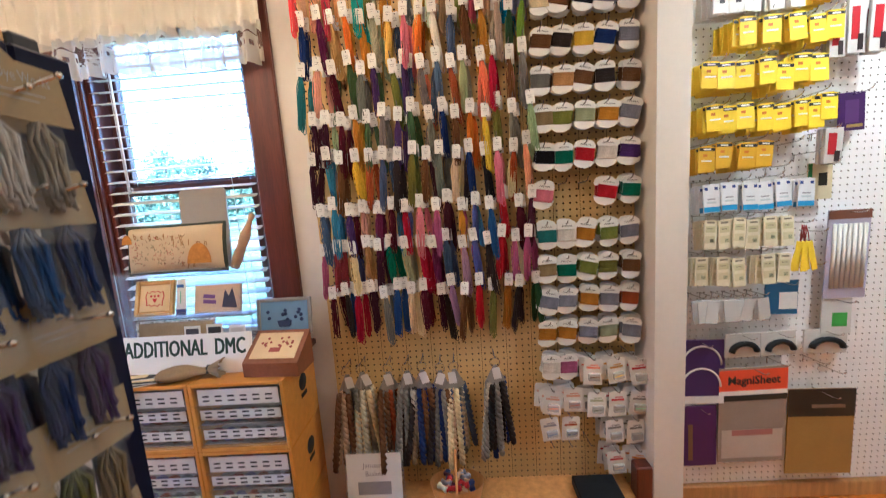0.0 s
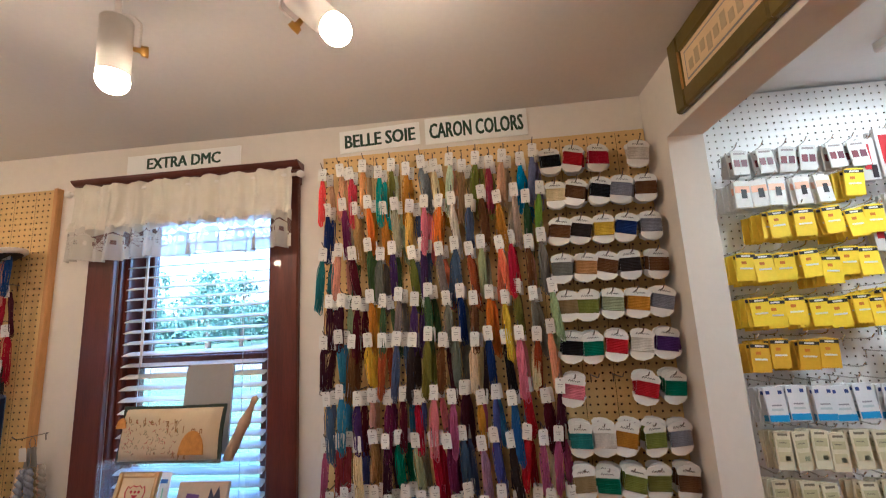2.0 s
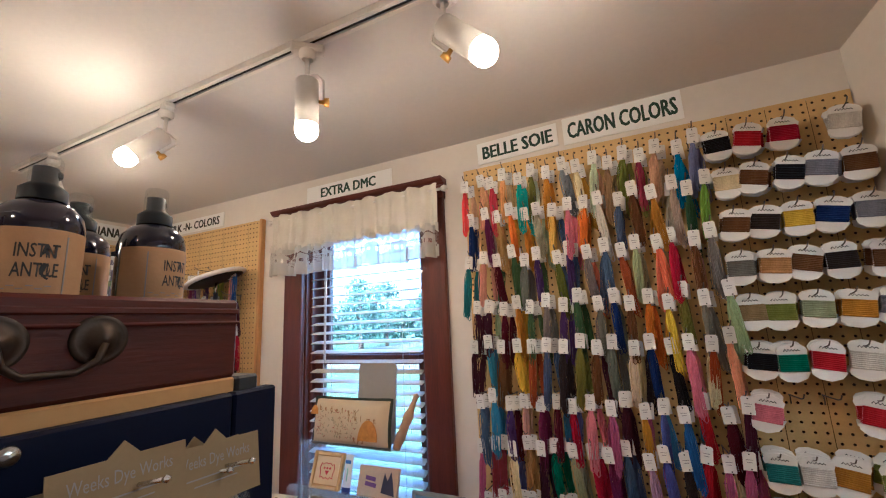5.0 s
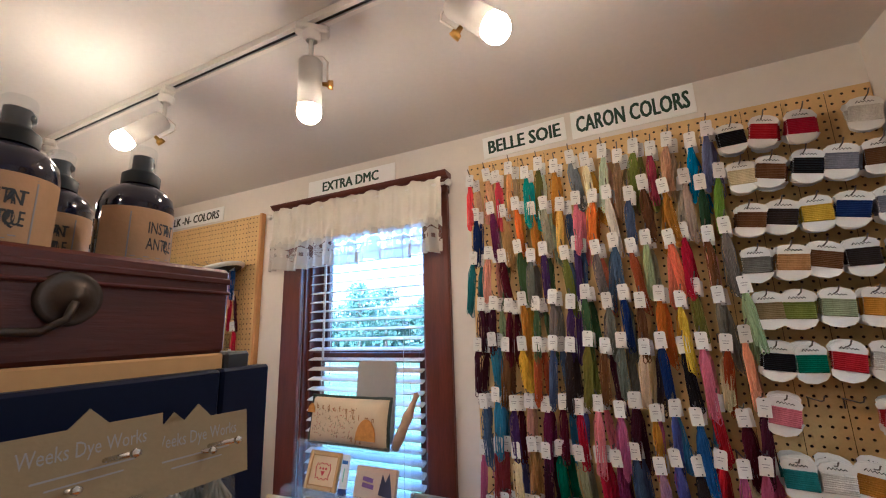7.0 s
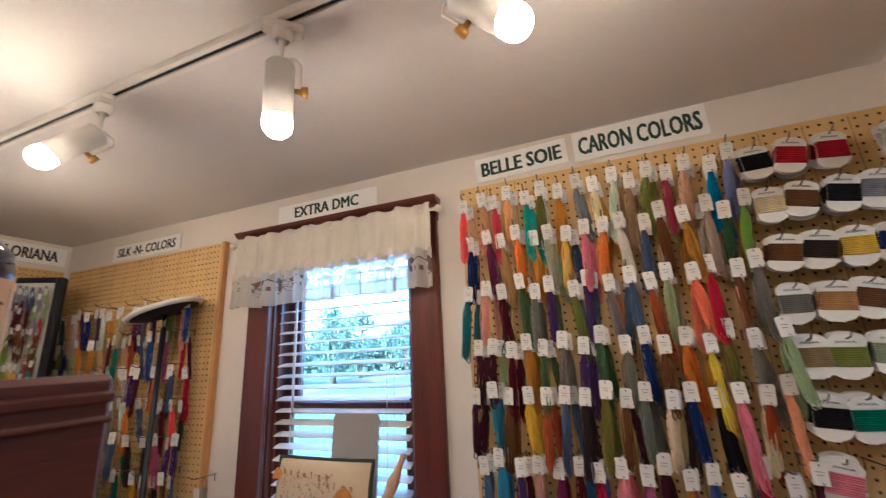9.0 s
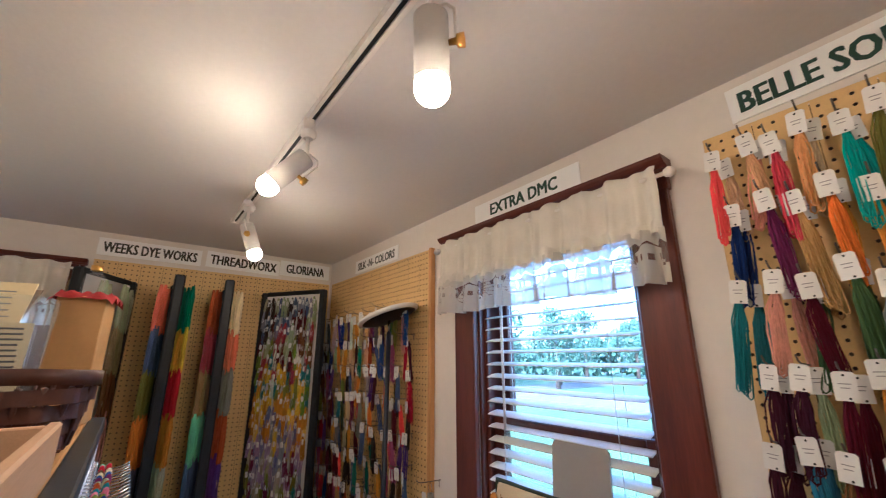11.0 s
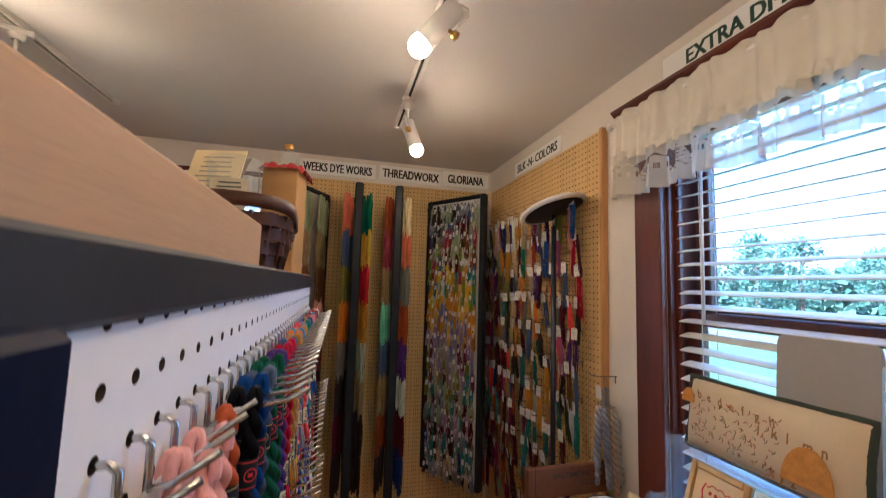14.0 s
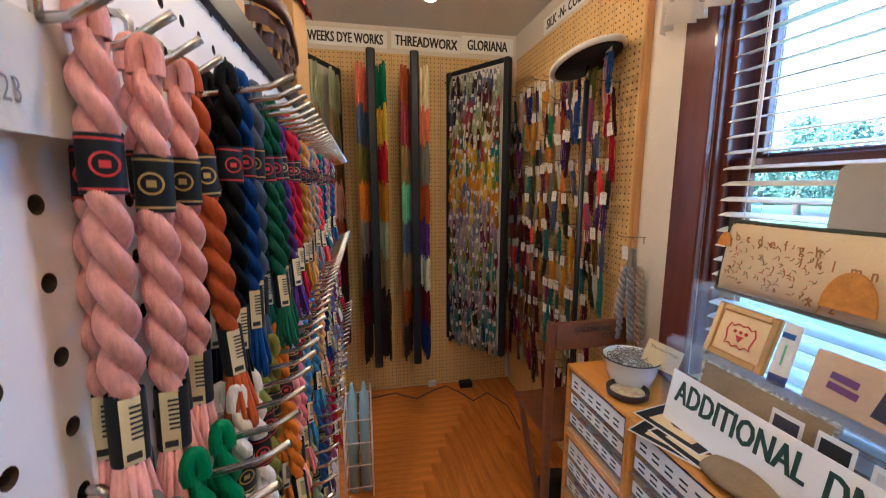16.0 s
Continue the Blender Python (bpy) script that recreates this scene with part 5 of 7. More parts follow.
for k in range(7):
    p = tint(part("folder", Geo().box((0, 0, 0.06), (0.0015, 0.24, 0.12)), PAINTED), S(*rs.choice(((222, 196, 130), (212, 176, 110), (206, 206, 128)))))
    p.matrix_basis = pose(-0.86 + 0.012 * k, -0.02, Z0 + 0.012 + 0.002 * k, 0, 10, 78)
    tagged(p, "manila and green paper folder, standing", "folder", "paper folders")

# Splint basket, tilted, with a clear cup in it.
basket = thing("splint_basket", "brown woven wooden splint basket with a broad rim", "basket", pose(-1.19, 0.345, Z0 + 0.002, rz=4))
bw = Geo()
for lv in range(4):
    f = 0.80 + 0.07 * lv
    def side(u, q, f=f, lv=lv):
        a = 2 * math.pi * u
        e = (abs(math.cos(a)) ** 4 + abs(math.sin(a)) ** 4) ** -0.25
        bulge = 0.0025 * (1 if (int(u * 24) + lv) % 2 else -1)
        return (math.cos(a) * e * (0.155 * f + bulge), math.sin(a) * e * (0.095 * f + bulge), 0.003 + lv * 0.023 + q * 0.021)
    bw.sheet(side, 96, 1)
part("weave", bw, BROWN_WICKER, basket)
for k in range(24):
    a = 2 * math.pi * (k + 0.5) / 24
    e = (abs(math.cos(a)) ** 4 + abs(math.sin(a)) ** 4) ** -0.25
    st = Geo().tube([(math.cos(a) * e * 0.122, math.sin(a) * e * 0.075, 0.002), (math.cos(a) * e * 0.154, math.sin(a) * e * 0.094, 0.095)], 0.004, 4)
    part("stake", st, BROWN_WICKER, basket)
def rim(u, q):
    a = 2 * math.pi * u
    e = (abs(math.cos(a)) ** 4 + abs(math.sin(a)) ** 4) ** -0.25
    o = 0.006 if 0.2 < q < 0.8 else 0.0
    zz = 0.088 + (0.022 if q > 0.5 else 0.0)
    return (math.cos(a) * e * (0.157 + o), math.sin(a) * e * (0.097 + o), zz + 0.012 * (1 if math.cos(a) > 0 else 0.2) * abs(math.cos(a)))
part("rim", Geo().sheet(rim, 72, 5), BROWN_WICKER, basket)
part("base", Geo().box((0, 0, 0.004), (0.23, 0.14, 0.004)), BROWN_WICKER, basket)
cup = thing("acrylic_cup", "clear plastic cup with a printed paper inside", "cup", pose(-1.29, 0.30, Z0 + 0.055, rz=82, rx=-4))
part("wall", Geo().lathe([(0.0, 0.0), (0.050, 0.0), (0.056, 0.19), (0.0545, 0.19), (0.049, 0.004)], 28), ACRYLIC, cup)
part("paper", Geo().box((0, -0.03, 0.075), (0.075, 0.0008, 0.135)), CARD_CREAM, cup)
tx = Geo()
for k in range(11):
    tx.box((rs.uniform(-0.003, 0.003), -0.031, 0.132 - 0.0095 * k), (0.06 * rs.uniform(0.75, 1.0), 0.0003, 0.0035))
part("print", tx, INK, cup)
for k, (dx, dy, lean, turn) in enumerate(((-0.05, -0.02, 26, 60), (-0.03, 0.0, 20, 75))):
    lf = thing("pattern_leaflet", "printed folded paper pattern leaning in the basket", "leaflet", pose(-1.24 + dx, 0.235 + dy, Z0 + 0.05, -lean, 0, turn), "pattern leaflets")
    part("sheet", Geo().box((0, 0, 0.12), (0.12, 0.002, 0.25)), CARD_CREAM if k else mat("grey_leaflet", S(130, 116, 96), 0.7), lf)
    tg = Geo()
    for q in range(14):
        tg.box((0, -0.0014, 0.225 - 0.013 * q), (0.09 * rs.uniform(0.7, 1), 0.0003, 0.003))
    part("print", tg, INK_PALE, lf)
kb = thing("kraft_box", "tall kraft box with a red cloth cover and twine", "box", pose(-1.45, 0.385, Z0, rz=-8))
part("body", Geo().box((0, 0, 0.135), (0.10, 0.085, 0.27), 0.002), KRAFT, kb)
rc = Geo()
rc.sheet(lambda u, q: ((u - 0.5) * 0.125, (q - 0.5) * 0.11, 0.276 + 0.008 * math.sin(u * 19) * math.sin(q * 15) - 0.06 * max(0, abs(u - 0.5) * 2 - 0.8) - 0.06 * max(0, abs(q - 0.5) * 2 - 0.8)), 24, 20)
part("cloth", rc, RED_CLOTH, kb, "crumpled red cloth")
part("twine", Geo().tube([(0.02, -0.045, 0.285), (0.035, -0.056, 0.26), (0.03, -0.056, 0.22), (0.036, -0.055, 0.20)], 0.0018, 6), BURLAP, kb)
jar = thing("glass_bottle", "small clear glass bottle with a yellow cap", "bottle", (-1.475, 0.385, Z0 + 0.286))
part("glass", Geo().lathe([(0.0, 0.0), (0.021, 0.0), (0.022, 0.03), (0.018, 0.042), (0.011, 0.048), (0.011, 0.056)], 20), ACRYLIC, jar)
part("cap", Geo().lathe([(0.0125, 0.054), (0.0125, 0.066), (0.0, 0.067)], 18), BRASS, jar)

# ---- thread-drawer cabinets under the window ----
C_Y0, C_Y1, C_W, C_H = 1.25, 1.525, 0.3335, 0.2525
cab = thing("thread_cabinet", "yellow wooden cabinet of labelled clear-front thread drawers", "cabinet", (-0.61 - C_W / 2, C_Y0, 0.77 - C_H), "thread cabinets under the window")
DEP = C_Y1 - C_Y0
for sx in (-1, 1):
    part("side", Geo().box((sx * (C_W / 2 - 0.007), DEP / 2, C_H / 2), (0.013, DEP, C_H - 0.001), 0.002), YELLOW_WOOD, cab)
part("top", Geo().box((0, DEP / 2, C_H - 0.007), (C_W - 0.027, DEP - 0.001, 0.013), 0.0015), YELLOW_WOOD, cab)
part("bottom", Geo().box((0, DEP / 2, 0.007), (C_W - 0.027, DEP - 0.001, 0.013), 0.0015), YELLOW_WOOD, cab)
part("back", Geo().box((0, DEP - 0.005, C_H / 2), (C_W - 0.028, 0.006, C_H - 0.028)), YELLOW_WOOD, cab)
for r in range(3):
    z = 0.018 + r * 0.0735
    d = part("drawer", Geo().box((0, 0.010, z + 0.036), (C_W - 0.034, 0.005, 0.066), 0.0015).box((0, 0.002, z + 0.005), (C_W - 0.034, 0.014, 0.004), 0.001), ACRYLIC, cab, "clear plastic drawer")
    part("label", Geo().box((0.003, 0.0055, z + (0.045 if r < 2 else 0.036)), (C_W - 0.05, 0.0008, 0.036 if r < 2 else 0.058), 0.0002), CARD_WHITE, d, "white number label")
    bars = Geo()
    for q in range(6):
        for ln in range(2):
            bars.box((-0.11 + q * 0.044, 0.0045, z + (0.054 if r < 2 else 0.040) - ln * 0.016), (0.024, 0.0004, 0.006))
    part("print", bars, INK, d)
    for q in range(6):
        tint(part("thread_coil", Geo().lathe([(0.0, -0.02), (0.018, -0.016), (0.021, 0), (0.018, 0.016), (0.0, 0.02)], 12, (-0.118 + q * 0.047, 0.04, z + 0.024), Matrix.Rotation(radians(90), 4, "X")), FLOSS, d), HUES[("mauve", "stone", "brown", "grey", "rust", "lav")[(q * 5 + r) % 6]])
    part("tray", Geo().box((0, 0.10, z + 0.004), (C_W - 0.036, 0.17, 0.003)), GREY_PLASTIC, d)
for col in range(3):
    for row in range(3):
        if col or row:
            copy_thing(cab, Matrix.Translation((-0.61 - C_W * (col + 0.5) - 0.001 * col, C_Y0, 0.77 - C_H * (row + 1))))
for z in (0.69, 0.43):
    em = part("emblem", Geo().lathe([(0.0, 0.0), (0.032, 0.0), (0.032, 0.001), (0.0, 0.001)], 22, (0.1675, 0.15, 0.0), Matrix.Rotation(radians(90), 4, "Y")).box((0.168, 0.15, -0.048), (0.001, 0.05, 0.016)), INK, cab, "plain dark round emblem")
    em.location = (0, 0, z - (0.77 - C_H))

TOPZ = 0.771
# ---- acrylic riser and what stands on it ----
riser = thing("acrylic_riser", "clear acrylic stepped display riser on the cabinets", "display riser", (-1.03, 0, 0))
for y0, y1, z in ((1.385, 1.435, 0.965), (1.44, 1.525, 1.118)):
    part("shelf", Geo().box((0, (y0 + y1) / 2, z), (0.54, y1 - y0, 0.005), 0.001), ACRYLIC, riser)
    part("lip", Geo().box((0, y0 - 0.002, z + 0.012), (0.54, 0.004, 0.028), 0.001), ACRYLIC, riser)
    part("riser_front", Geo().box((0, y1 - 0.003, (TOPZ + z) / 2), (0.53, 0.004, z - TOPZ - 0.004), 0.001), ACRYLIC, riser)
for sx in (-1, 1):
    part("side", Geo().plate([(1.37, TOPZ), (1.525, TOPZ), (1.525, 1.13), (1.44, 1.13), (1.44, 0.98), (1.37, 0.98)][::-1], -0.0025, 0.0025).move(pose(sx * 0.272, 0, 0, rz=90) @ Matrix.Diagonal((1, 1, 1, 1))), ACRYLIC, riser)


def pillow(name, label, w, h, d, m, face, piping, cord=0.0075):
    p = thing(name, label, "pillow", m)

    def puff(sgn):
        def fn(u, q):
            a, b = 2 * u - 1, 2 * q - 1
            t = max(0, (1 - abs(a) ** 3.2)) ** 0.45 * max(0, (1 - abs(b) ** 3.2)) ** 0.45
            pinch = 1 - 0.035 * (1 - (abs(a * b)) ** 2)
            return (a * w / 2 * pinch, sgn * d / 2 * t, b * h / 2 * pinch)
        return fn

    g = Geo().sheet(puff(-1), 22, 14).sheet(puff(1), 22, 14)
    c = part("cushion", g, face, p)
    pts = []
    for k in range(61):
        u = (k % 60) / 15
        s, f = int(u), u - int(u)
        a, b = ((2 * f - 1, -1), (1, 2 * f - 1), (1 - 2 * f, 1), (-1, 1 - 2 * f))[s]
        pinch = 1 - 0.035 * (1 - (abs(a * b)) ** 2)
        pts.append((a * w / 2 * pinch, 0, b * h / 2 * pinch))
    part("piping", Geo().tube(pts, cord, 8, caps=False, ridged=0.1, twist=0.4), piping, c)
    return p


pil = pillow("sampler_pillow", "cream embroidered sampler pillow with dark green piping", 0.385, 0.178, 0.095, pose(-1.064, 1.478, 1.215, -8), LINEN, OLIVE_CLOTH)
emb = pil.children[0]
hive = [(-0.045 * math.cos(math.pi * k / 10) + 0.115, -0.06 + 0.075 * math.sin(math.pi * k / 10)) for k in range(11)]
HIVE_STITCH = mat("ochre_stitch", S(150, 108, 60), 0.9)
part("beehive", Geo().plate(hive[::-1], -0.0475, -0.043), mat("hive_stitch", S(190, 130, 50), 0.9, var=0.2, scale=60, fine=300), emb)
hive2 = [(-0.018 * math.cos(math.pi * k / 8) - 0.165, 0.025 + 0.035 * math.sin(math.pi * k / 8)) for k in range(9)]
part("beehive", Geo().plate(hive2[::-1], -0.040, -0.036), mat("hive_stitch", S(190, 130, 50), 0.9, var=0.2, scale=60, fine=300), emb)
rm = random.Random(9)
sprig = {k: Geo() for k in ("red", "green", "brown")}
for k in range(120):
    x, z = rm.uniform(-0.15, 0.06), rm.uniform(-0.06, 0.045)
    key = ("red", "green", "brown")[k % 3]
    yy = -0.0478 * (max(0, 1 - abs(x / 0.1925) ** 3.2) * max(0, 1 - abs(z / 0.0875) ** 3.2)) ** 0.45
    a = rm.uniform(0, 3.1)
    sprig[key].tube([(x, yy, z), (x + 0.005 * math.cos(a), yy - 0.0006, z + 0.005 * math.sin(a)), (x + 0.010 * math.cos(a + 0.5), yy, z + 0.010 * math.sin(a + 0.5))], 0.0008, 5)
for key, c in (("red", S(160, 60, 50)), ("green", S(96, 104, 70)), ("brown", S(120, 84, 56))):
    tagged(part("embroidery", sprig[key], mat(key + "_stitch", c, 0.9), emb), kind="stuff")
for row, x0, z0, step in (("bcdefgh", -0.135, 0.042, 0.030), ("jklmn", 0.022, 0.012, 0.028), ("xyz", 0.045, -0.068, 0.020)):
    for k, ch in enumerate(row):
        x, z = x0 + step * k, z0 - 0.0018 * k
        bow = (max(0, 1 - abs((x + 0.008) / 0.1925) ** 3.2) * max(0, 1 - abs((z + 0.008) / 0.0875) ** 3.2)) ** 0.45
        lettered(WORDS[ch], HIVE_STITCH, emb, pose(x, -0.0490 * bow - 0.001, z, 12 if z > 0.03 else 0) @ Matrix.Diagonal((0.026, 1, 0.022, 1)))
pillow("striped_cushion", "small beige cushion edged with black and white cord", 0.30, 0.10, 0.04, pose(-1.07, 1.405, 0.90, -12), BURLAP, mat("striped_cord", S(120, 118, 112), 0.8, var=0.9, scale=120, fine=200, col2=(0.8, 0.8, 0.78)), 0.006)

board = thing("grey_board", "plain grey rounded lap board leaning in the window", "lap board", pose(-0.995, 1.548, 1.12, -5))
o = []
for cx, cz, a0 in ((0.075, 0.02, -90), (0.075, 0.30, 0), (-0.075, 0.30, 90), (-0.075, 0.02, 180)):
    o += [(cx + 0.02 * math.cos(radians(a0 + 30 * k)), cz + 0.02 * math.sin(radians(a0 + 30 * k))) for k in range(4)]
part("panel", Geo().plate(o, -0.005, 0.005), GREY_PLASTIC, board)
part("sticker", Geo().box((-0.08, -0.006, 0.10), (0.012, 0.0006, 0.05)), CARD_CREAM, board)


def framed(name, label, w, h, m, bar, frame_mat, face, deep=0.014):
    f = thing(name, label, "picture frame", m)
    g = Geo()
    for sx in (-1, 1):
        g.box((sx * (w - bar) / 2, 0, h / 2), (bar, deep, h), deep * 0.25)
        g.box((0, 0, h / 2 + sx * (h - bar) / 2), (w - 2 * bar + 0.001, deep, bar), deep * 0.25)
    part("frame", g, frame_mat, f)
    part("picture", Geo().box((0, 0.001, h / 2), (w - 2 * bar + 0.004, 0.004, h - 2 * bar + 0.004)), face, f)
    return f


PAPER = mat("aged_linen", S(222, 196, 150), 0.9, var=0.06, scale=10, fine=300, bump=0.08)
f1 = framed("framed_motif", "gilt-framed red cross-stitched motif on linen", 0.155, 0.135, pose(-1.15, 1.415, 0.972, -18), 0.018, GILT, PAPER)
mo = Geo()
for sx in (-1, 1):
    pts = [(sx * x, -0.003, z) for x, z in ((0.0, 0.042), (0.012, 0.036), (0.02, 0.044), (0.032, 0.04), (0.03, 0.05), (0.036, 0.075), (0.03, 0.092), (0.022, 0.086), (0.012, 0.094), (0.0, 0.09))]
    mo.tube(pts, 0.0016, 5)
for x in (-0.014, 0, 0.014):
    mo.lathe([(0, 0.0005), (0.0045, 0.0005), (0.0045, 0)], 8, (x, -0.0035, 0.075), Matrix.Rotation(radians(90), 4, "X"))
mo.plate([(-0.010, 0.066), (0.010, 0.066), (0.0, 0.05)][::-1], -0.0036, -0.002)
part("motif", mo, mat("red_stitch", S(190, 52, 60), 0.9), f1)
tb = thing("cream_tube", "white plastic cream tube with a blue cap", "tube", pose(-1.042, 1.412, 0.972, -14))
part("body", Geo().sheet(lambda u, q: ((0.019 - 0.001 * q) * math.cos(2 * math.pi * u), (0.012 * (1 - q) + 0.0008) * math.sin(2 * math.pi * u), 0.022 + 0.112 * q), 24, 6), mat("tube_white", (0.75, 0.76, 0.74), 0.35), tb)
part("cap", Geo().lathe([(0.0, 0.0), (0.018, 0.0), (0.0185, 0.022), (0.0, 0.022)], 20, squash=0.66), mat("tube_blue", S(36, 50, 110), 0.35), tb)
part("logo", Geo().box((0, -0.0065, 0.108), (0.026, 0.0008, 0.012), 0.0003), mat("logo_blue", S(40, 90, 160), 0.4), tb)
part("stripe", Geo().box((0.004, -0.0105, 0.066), (0.004, 0.0008, 0.045)), mat("stripe_green", S(120, 190, 160), 0.4), tb)
bk = thing("boxed_lamp", "tan picture box with purple lettering shapes", "box", pose(-0.905, 1.415, 0.972, -16))
part("body", Geo().box((0, 0.006, 0.052), (0.175, 0.018, 0.104), 0.002), mat("box_tan", S(196, 170, 140), 0.6, var=0.1), bk)
part("picture", Geo().plate([(0.02, 0.02), (0.078, 0.014), (0.07, 0.05), (0.058, 0.09), (0.045, 0.06), (0.03, 0.085)][::-1], -0.0042, -0.002), mat("picture_dark", S(50, 44, 66), 0.5), bk)
part("title", Geo().box((-0.03, -0.0038, 0.062), (0.045, 0.0008, 0.014), 0.0003, Matrix.Rotation(radians(6), 4, "Y")).box((-0.028, -0.0038, 0.042), (0.05, 0.0008, 0.014), 0.0003, Matrix.Rotation(radians(6), 4, "Y")), mat("title_purple", S(104, 60, 120), 0.5), bk)
sg = thing("table_sign", "white card sign with green lettering reading additional dmc", "sign", pose(-1.252, 1.332, TOPZ, -10))
part("board", Geo().box((0.25, 0, 0.072), (0.50, 0.003, 0.144), 0.0006), SIGN_WHITE, sg)
ms = SIGN_WORDS["ADDITIONAL  DMC"]
lettered(ms, INK_GREEN, sg, pose(0.022, -0.002, 0.068) @ Matrix.Diagonal((0.455 / letter_width(ms), 1, 1.05, 1)))
for k, (x, z, c) in enumerate(((-0.99, 0.875, (60, 56, 70)), (-0.905, 0.878, (34, 34, 38)), (-0.82, 0.87, (200, 196, 190)))):
    pc = thing("photo_card", "small photo card standing behind the sign", "card", pose(x, 1.375, z - 0.03, -8), "photo cards")
    part("card", Geo().box((0, 0, 0.045), (0.062, 0.001, 0.09)), CARD_WHITE, pc)
    tint(part("image", Geo().box((0, -0.001, 0.05), (0.048, 0.0006, 0.06)), PAINTED, pc), S(*c))
    part("stand", Geo().box((0, 0.012, -0.015), (0.05, 0.03, 0.06 + 0.0)), ACRYLIC, pc).location = (0, 0, 0.0)
stick = thing("darning_stick", "carved pale wooden darning stick leaning in the riser", "wooden tool", pose(-0.86, 1.49, 1.122, 0, 26))
part("shaft", Geo().lathe([(0.0, 0.0), (0.016, 0.005), (0.020, 0.05), (0.017, 0.10), (0.020, 0.14), (0.013, 0.17), (0.009, 0.20), (0.012, 0.225), (0.0, 0.235)], 16), RAWWOOD, stick)
bp = framed("framed_basket", "silver-framed blue cross-stitch of a flower basket", 0.21, 0.14, pose(-0.665, 1.43, TOPZ + 0.095, -10), 0.014, mat("silver_frame", S(150, 146, 138), 0.4, 0.4), mat("blue_linen", S(120, 150, 178), 0.9, var=0.06, scale=10, fine=300))
fl = Geo()
for k in range(13):
    fl.lathe([(0, 0.0006), (0.007, 0.0004), (0.007, 0)], 7, (rm.uniform(-0.07, 0.07), -0.003, 0.06 + rm.uniform(-0.012, 0.035)), Matrix.Rotation(radians(90), 4, "X"))
fl.plate([(-0.02, 0.03), (0.02, 0.03), (0.028, 0.055), (-0.028, 0.055)], -0.0036, -0.002)
part("motif", fl, mat("navy_stitch", S(52, 66, 104), 0.9), bp)
part("easel", Geo().box((0, 0.03, -0.0475), (0.10, 0.05, 0.095), 0.004), CARD_CREAM, bp)
bb = thing("stitched_box", "brown wooden box with a cross-stitched lid, tilted", "box", pose(-0.655, 1.335, TOPZ + 0.002, 0, 0, -4))
part("body", Geo().add([(-0.1, -0.06, 0), (0.1, -0.06, 0), (0.1, 0.06, 0), (-0.1, 0.06, 0), (-0.1, -0.06, 0.05), (0.1, -0.06, 0.05), (0.1, 0.06, 0.125), (-0.1, 0.06, 0.125)], [(3, 2, 1, 0), (4, 5, 6, 7), (0, 1, 5, 4), (1, 2, 6, 5), (2, 3, 7, 6), (3, 0, 4, 7)]), mat("box_brown", S(136, 84, 54), 0.45, var=0.2, scale=8, fine=80), bb)
lid = part("lid_panel", Geo().box((0, 0, 0), (0.165, 0.108, 0.003)), PAPER, bb, "cross-stitched linen lid panel")
lid.matrix_basis = pose(0, 0, 0.0895, 32)
lm = Geo()
for k in range(16):
    lm.lathe([(0, 0.001), (0.005, 0.001), (0.005, 0)], 7, (rm.uniform(-0.06, 0.06), rm.uniform(-0.01, 0.035), 0.0016))
lm.box((0, -0.02, 0.002), (0.04, 0.018, 0.001))
tagged(part("motif", lm, mat("rose_stitch", S(160, 84, 74), 0.9), lid), kind="stuff")
bag = thing("burlap_sachet", "small grey-brown burlap sachet tied at one end", "sachet", pose(-0.95, 1.30, TOPZ, rz=8))
part("body", Geo().sheet(lambda u, q: (-0.11 + 0.165 * q, 0.045 * (0.55 + 0.45 * math.sin(math.pi * min(1, q * 1.15 + 0.12))) * math.cos(2 * math.pi * u), max(0.001, 0.024 + 0.024 * (0.35 + 0.65 * math.sin(math.pi * min(1, q * 1.1 + 0.1))) * math.sin(2 * math.pi * u))), 28, 14), BURLAP, bag)
part("ruff", Geo().sheet(lambda u, q: (0.052 + 0.05 * q, (0.010 + 0.032 * q) * math.cos(2 * math.pi * u) * (1 + 0.2 * math.sin(9 * 2 * math.pi * u)), 0.028 + (0.010 + 0.02 * q) * math.sin(2 * math.pi * u) * (1 + 0.2 * math.sin(7 * 2 * math.pi * u))), 36, 5), BURLAP, bag)
part("tie", Geo().tube([(0.052, 0.013 * math.cos(a), 0.028 + 0.013 * math.sin(a)) for a in [2 * math.pi * k / 16 for k in range(17)]], 0.003, 6, caps=False), INK, bag)
part("end", Geo().box((-0.108, 0, 0.02), (0.008, 0.05, 0.03), 0.003), BURLAP, bag)
bowl = thing("enamel_bowl", "white enamel bowl with a dark rim, full of steel rings", "bowl", (-1.445, 1.375, TOPZ))
part("bowl", Geo().lathe([(0.0, 0.0), (0.055, 0.0), (0.062, 0.006), (0.075, 0.045), (0.083, 0.085), (0.087, 0.087), (0.084, 0.090), (0.080, 0.086), (0.070, 0.045), (0.05, 0.008), (0.0, 0.006)], 40), mat("white_enamelware", (0.8, 0.8, 0.78), 0.15, coat=0.4, var=0.03), bowl)
part("rim", Geo().tube([(0.0865 * math.cos(2 * math.pi * k / 40), 0.0865 * math.sin(2 * math.pi * k / 40), 0.0895) for k in range(41)], 0.002, 6, caps=False), INK, bowl)
heap = Geo()
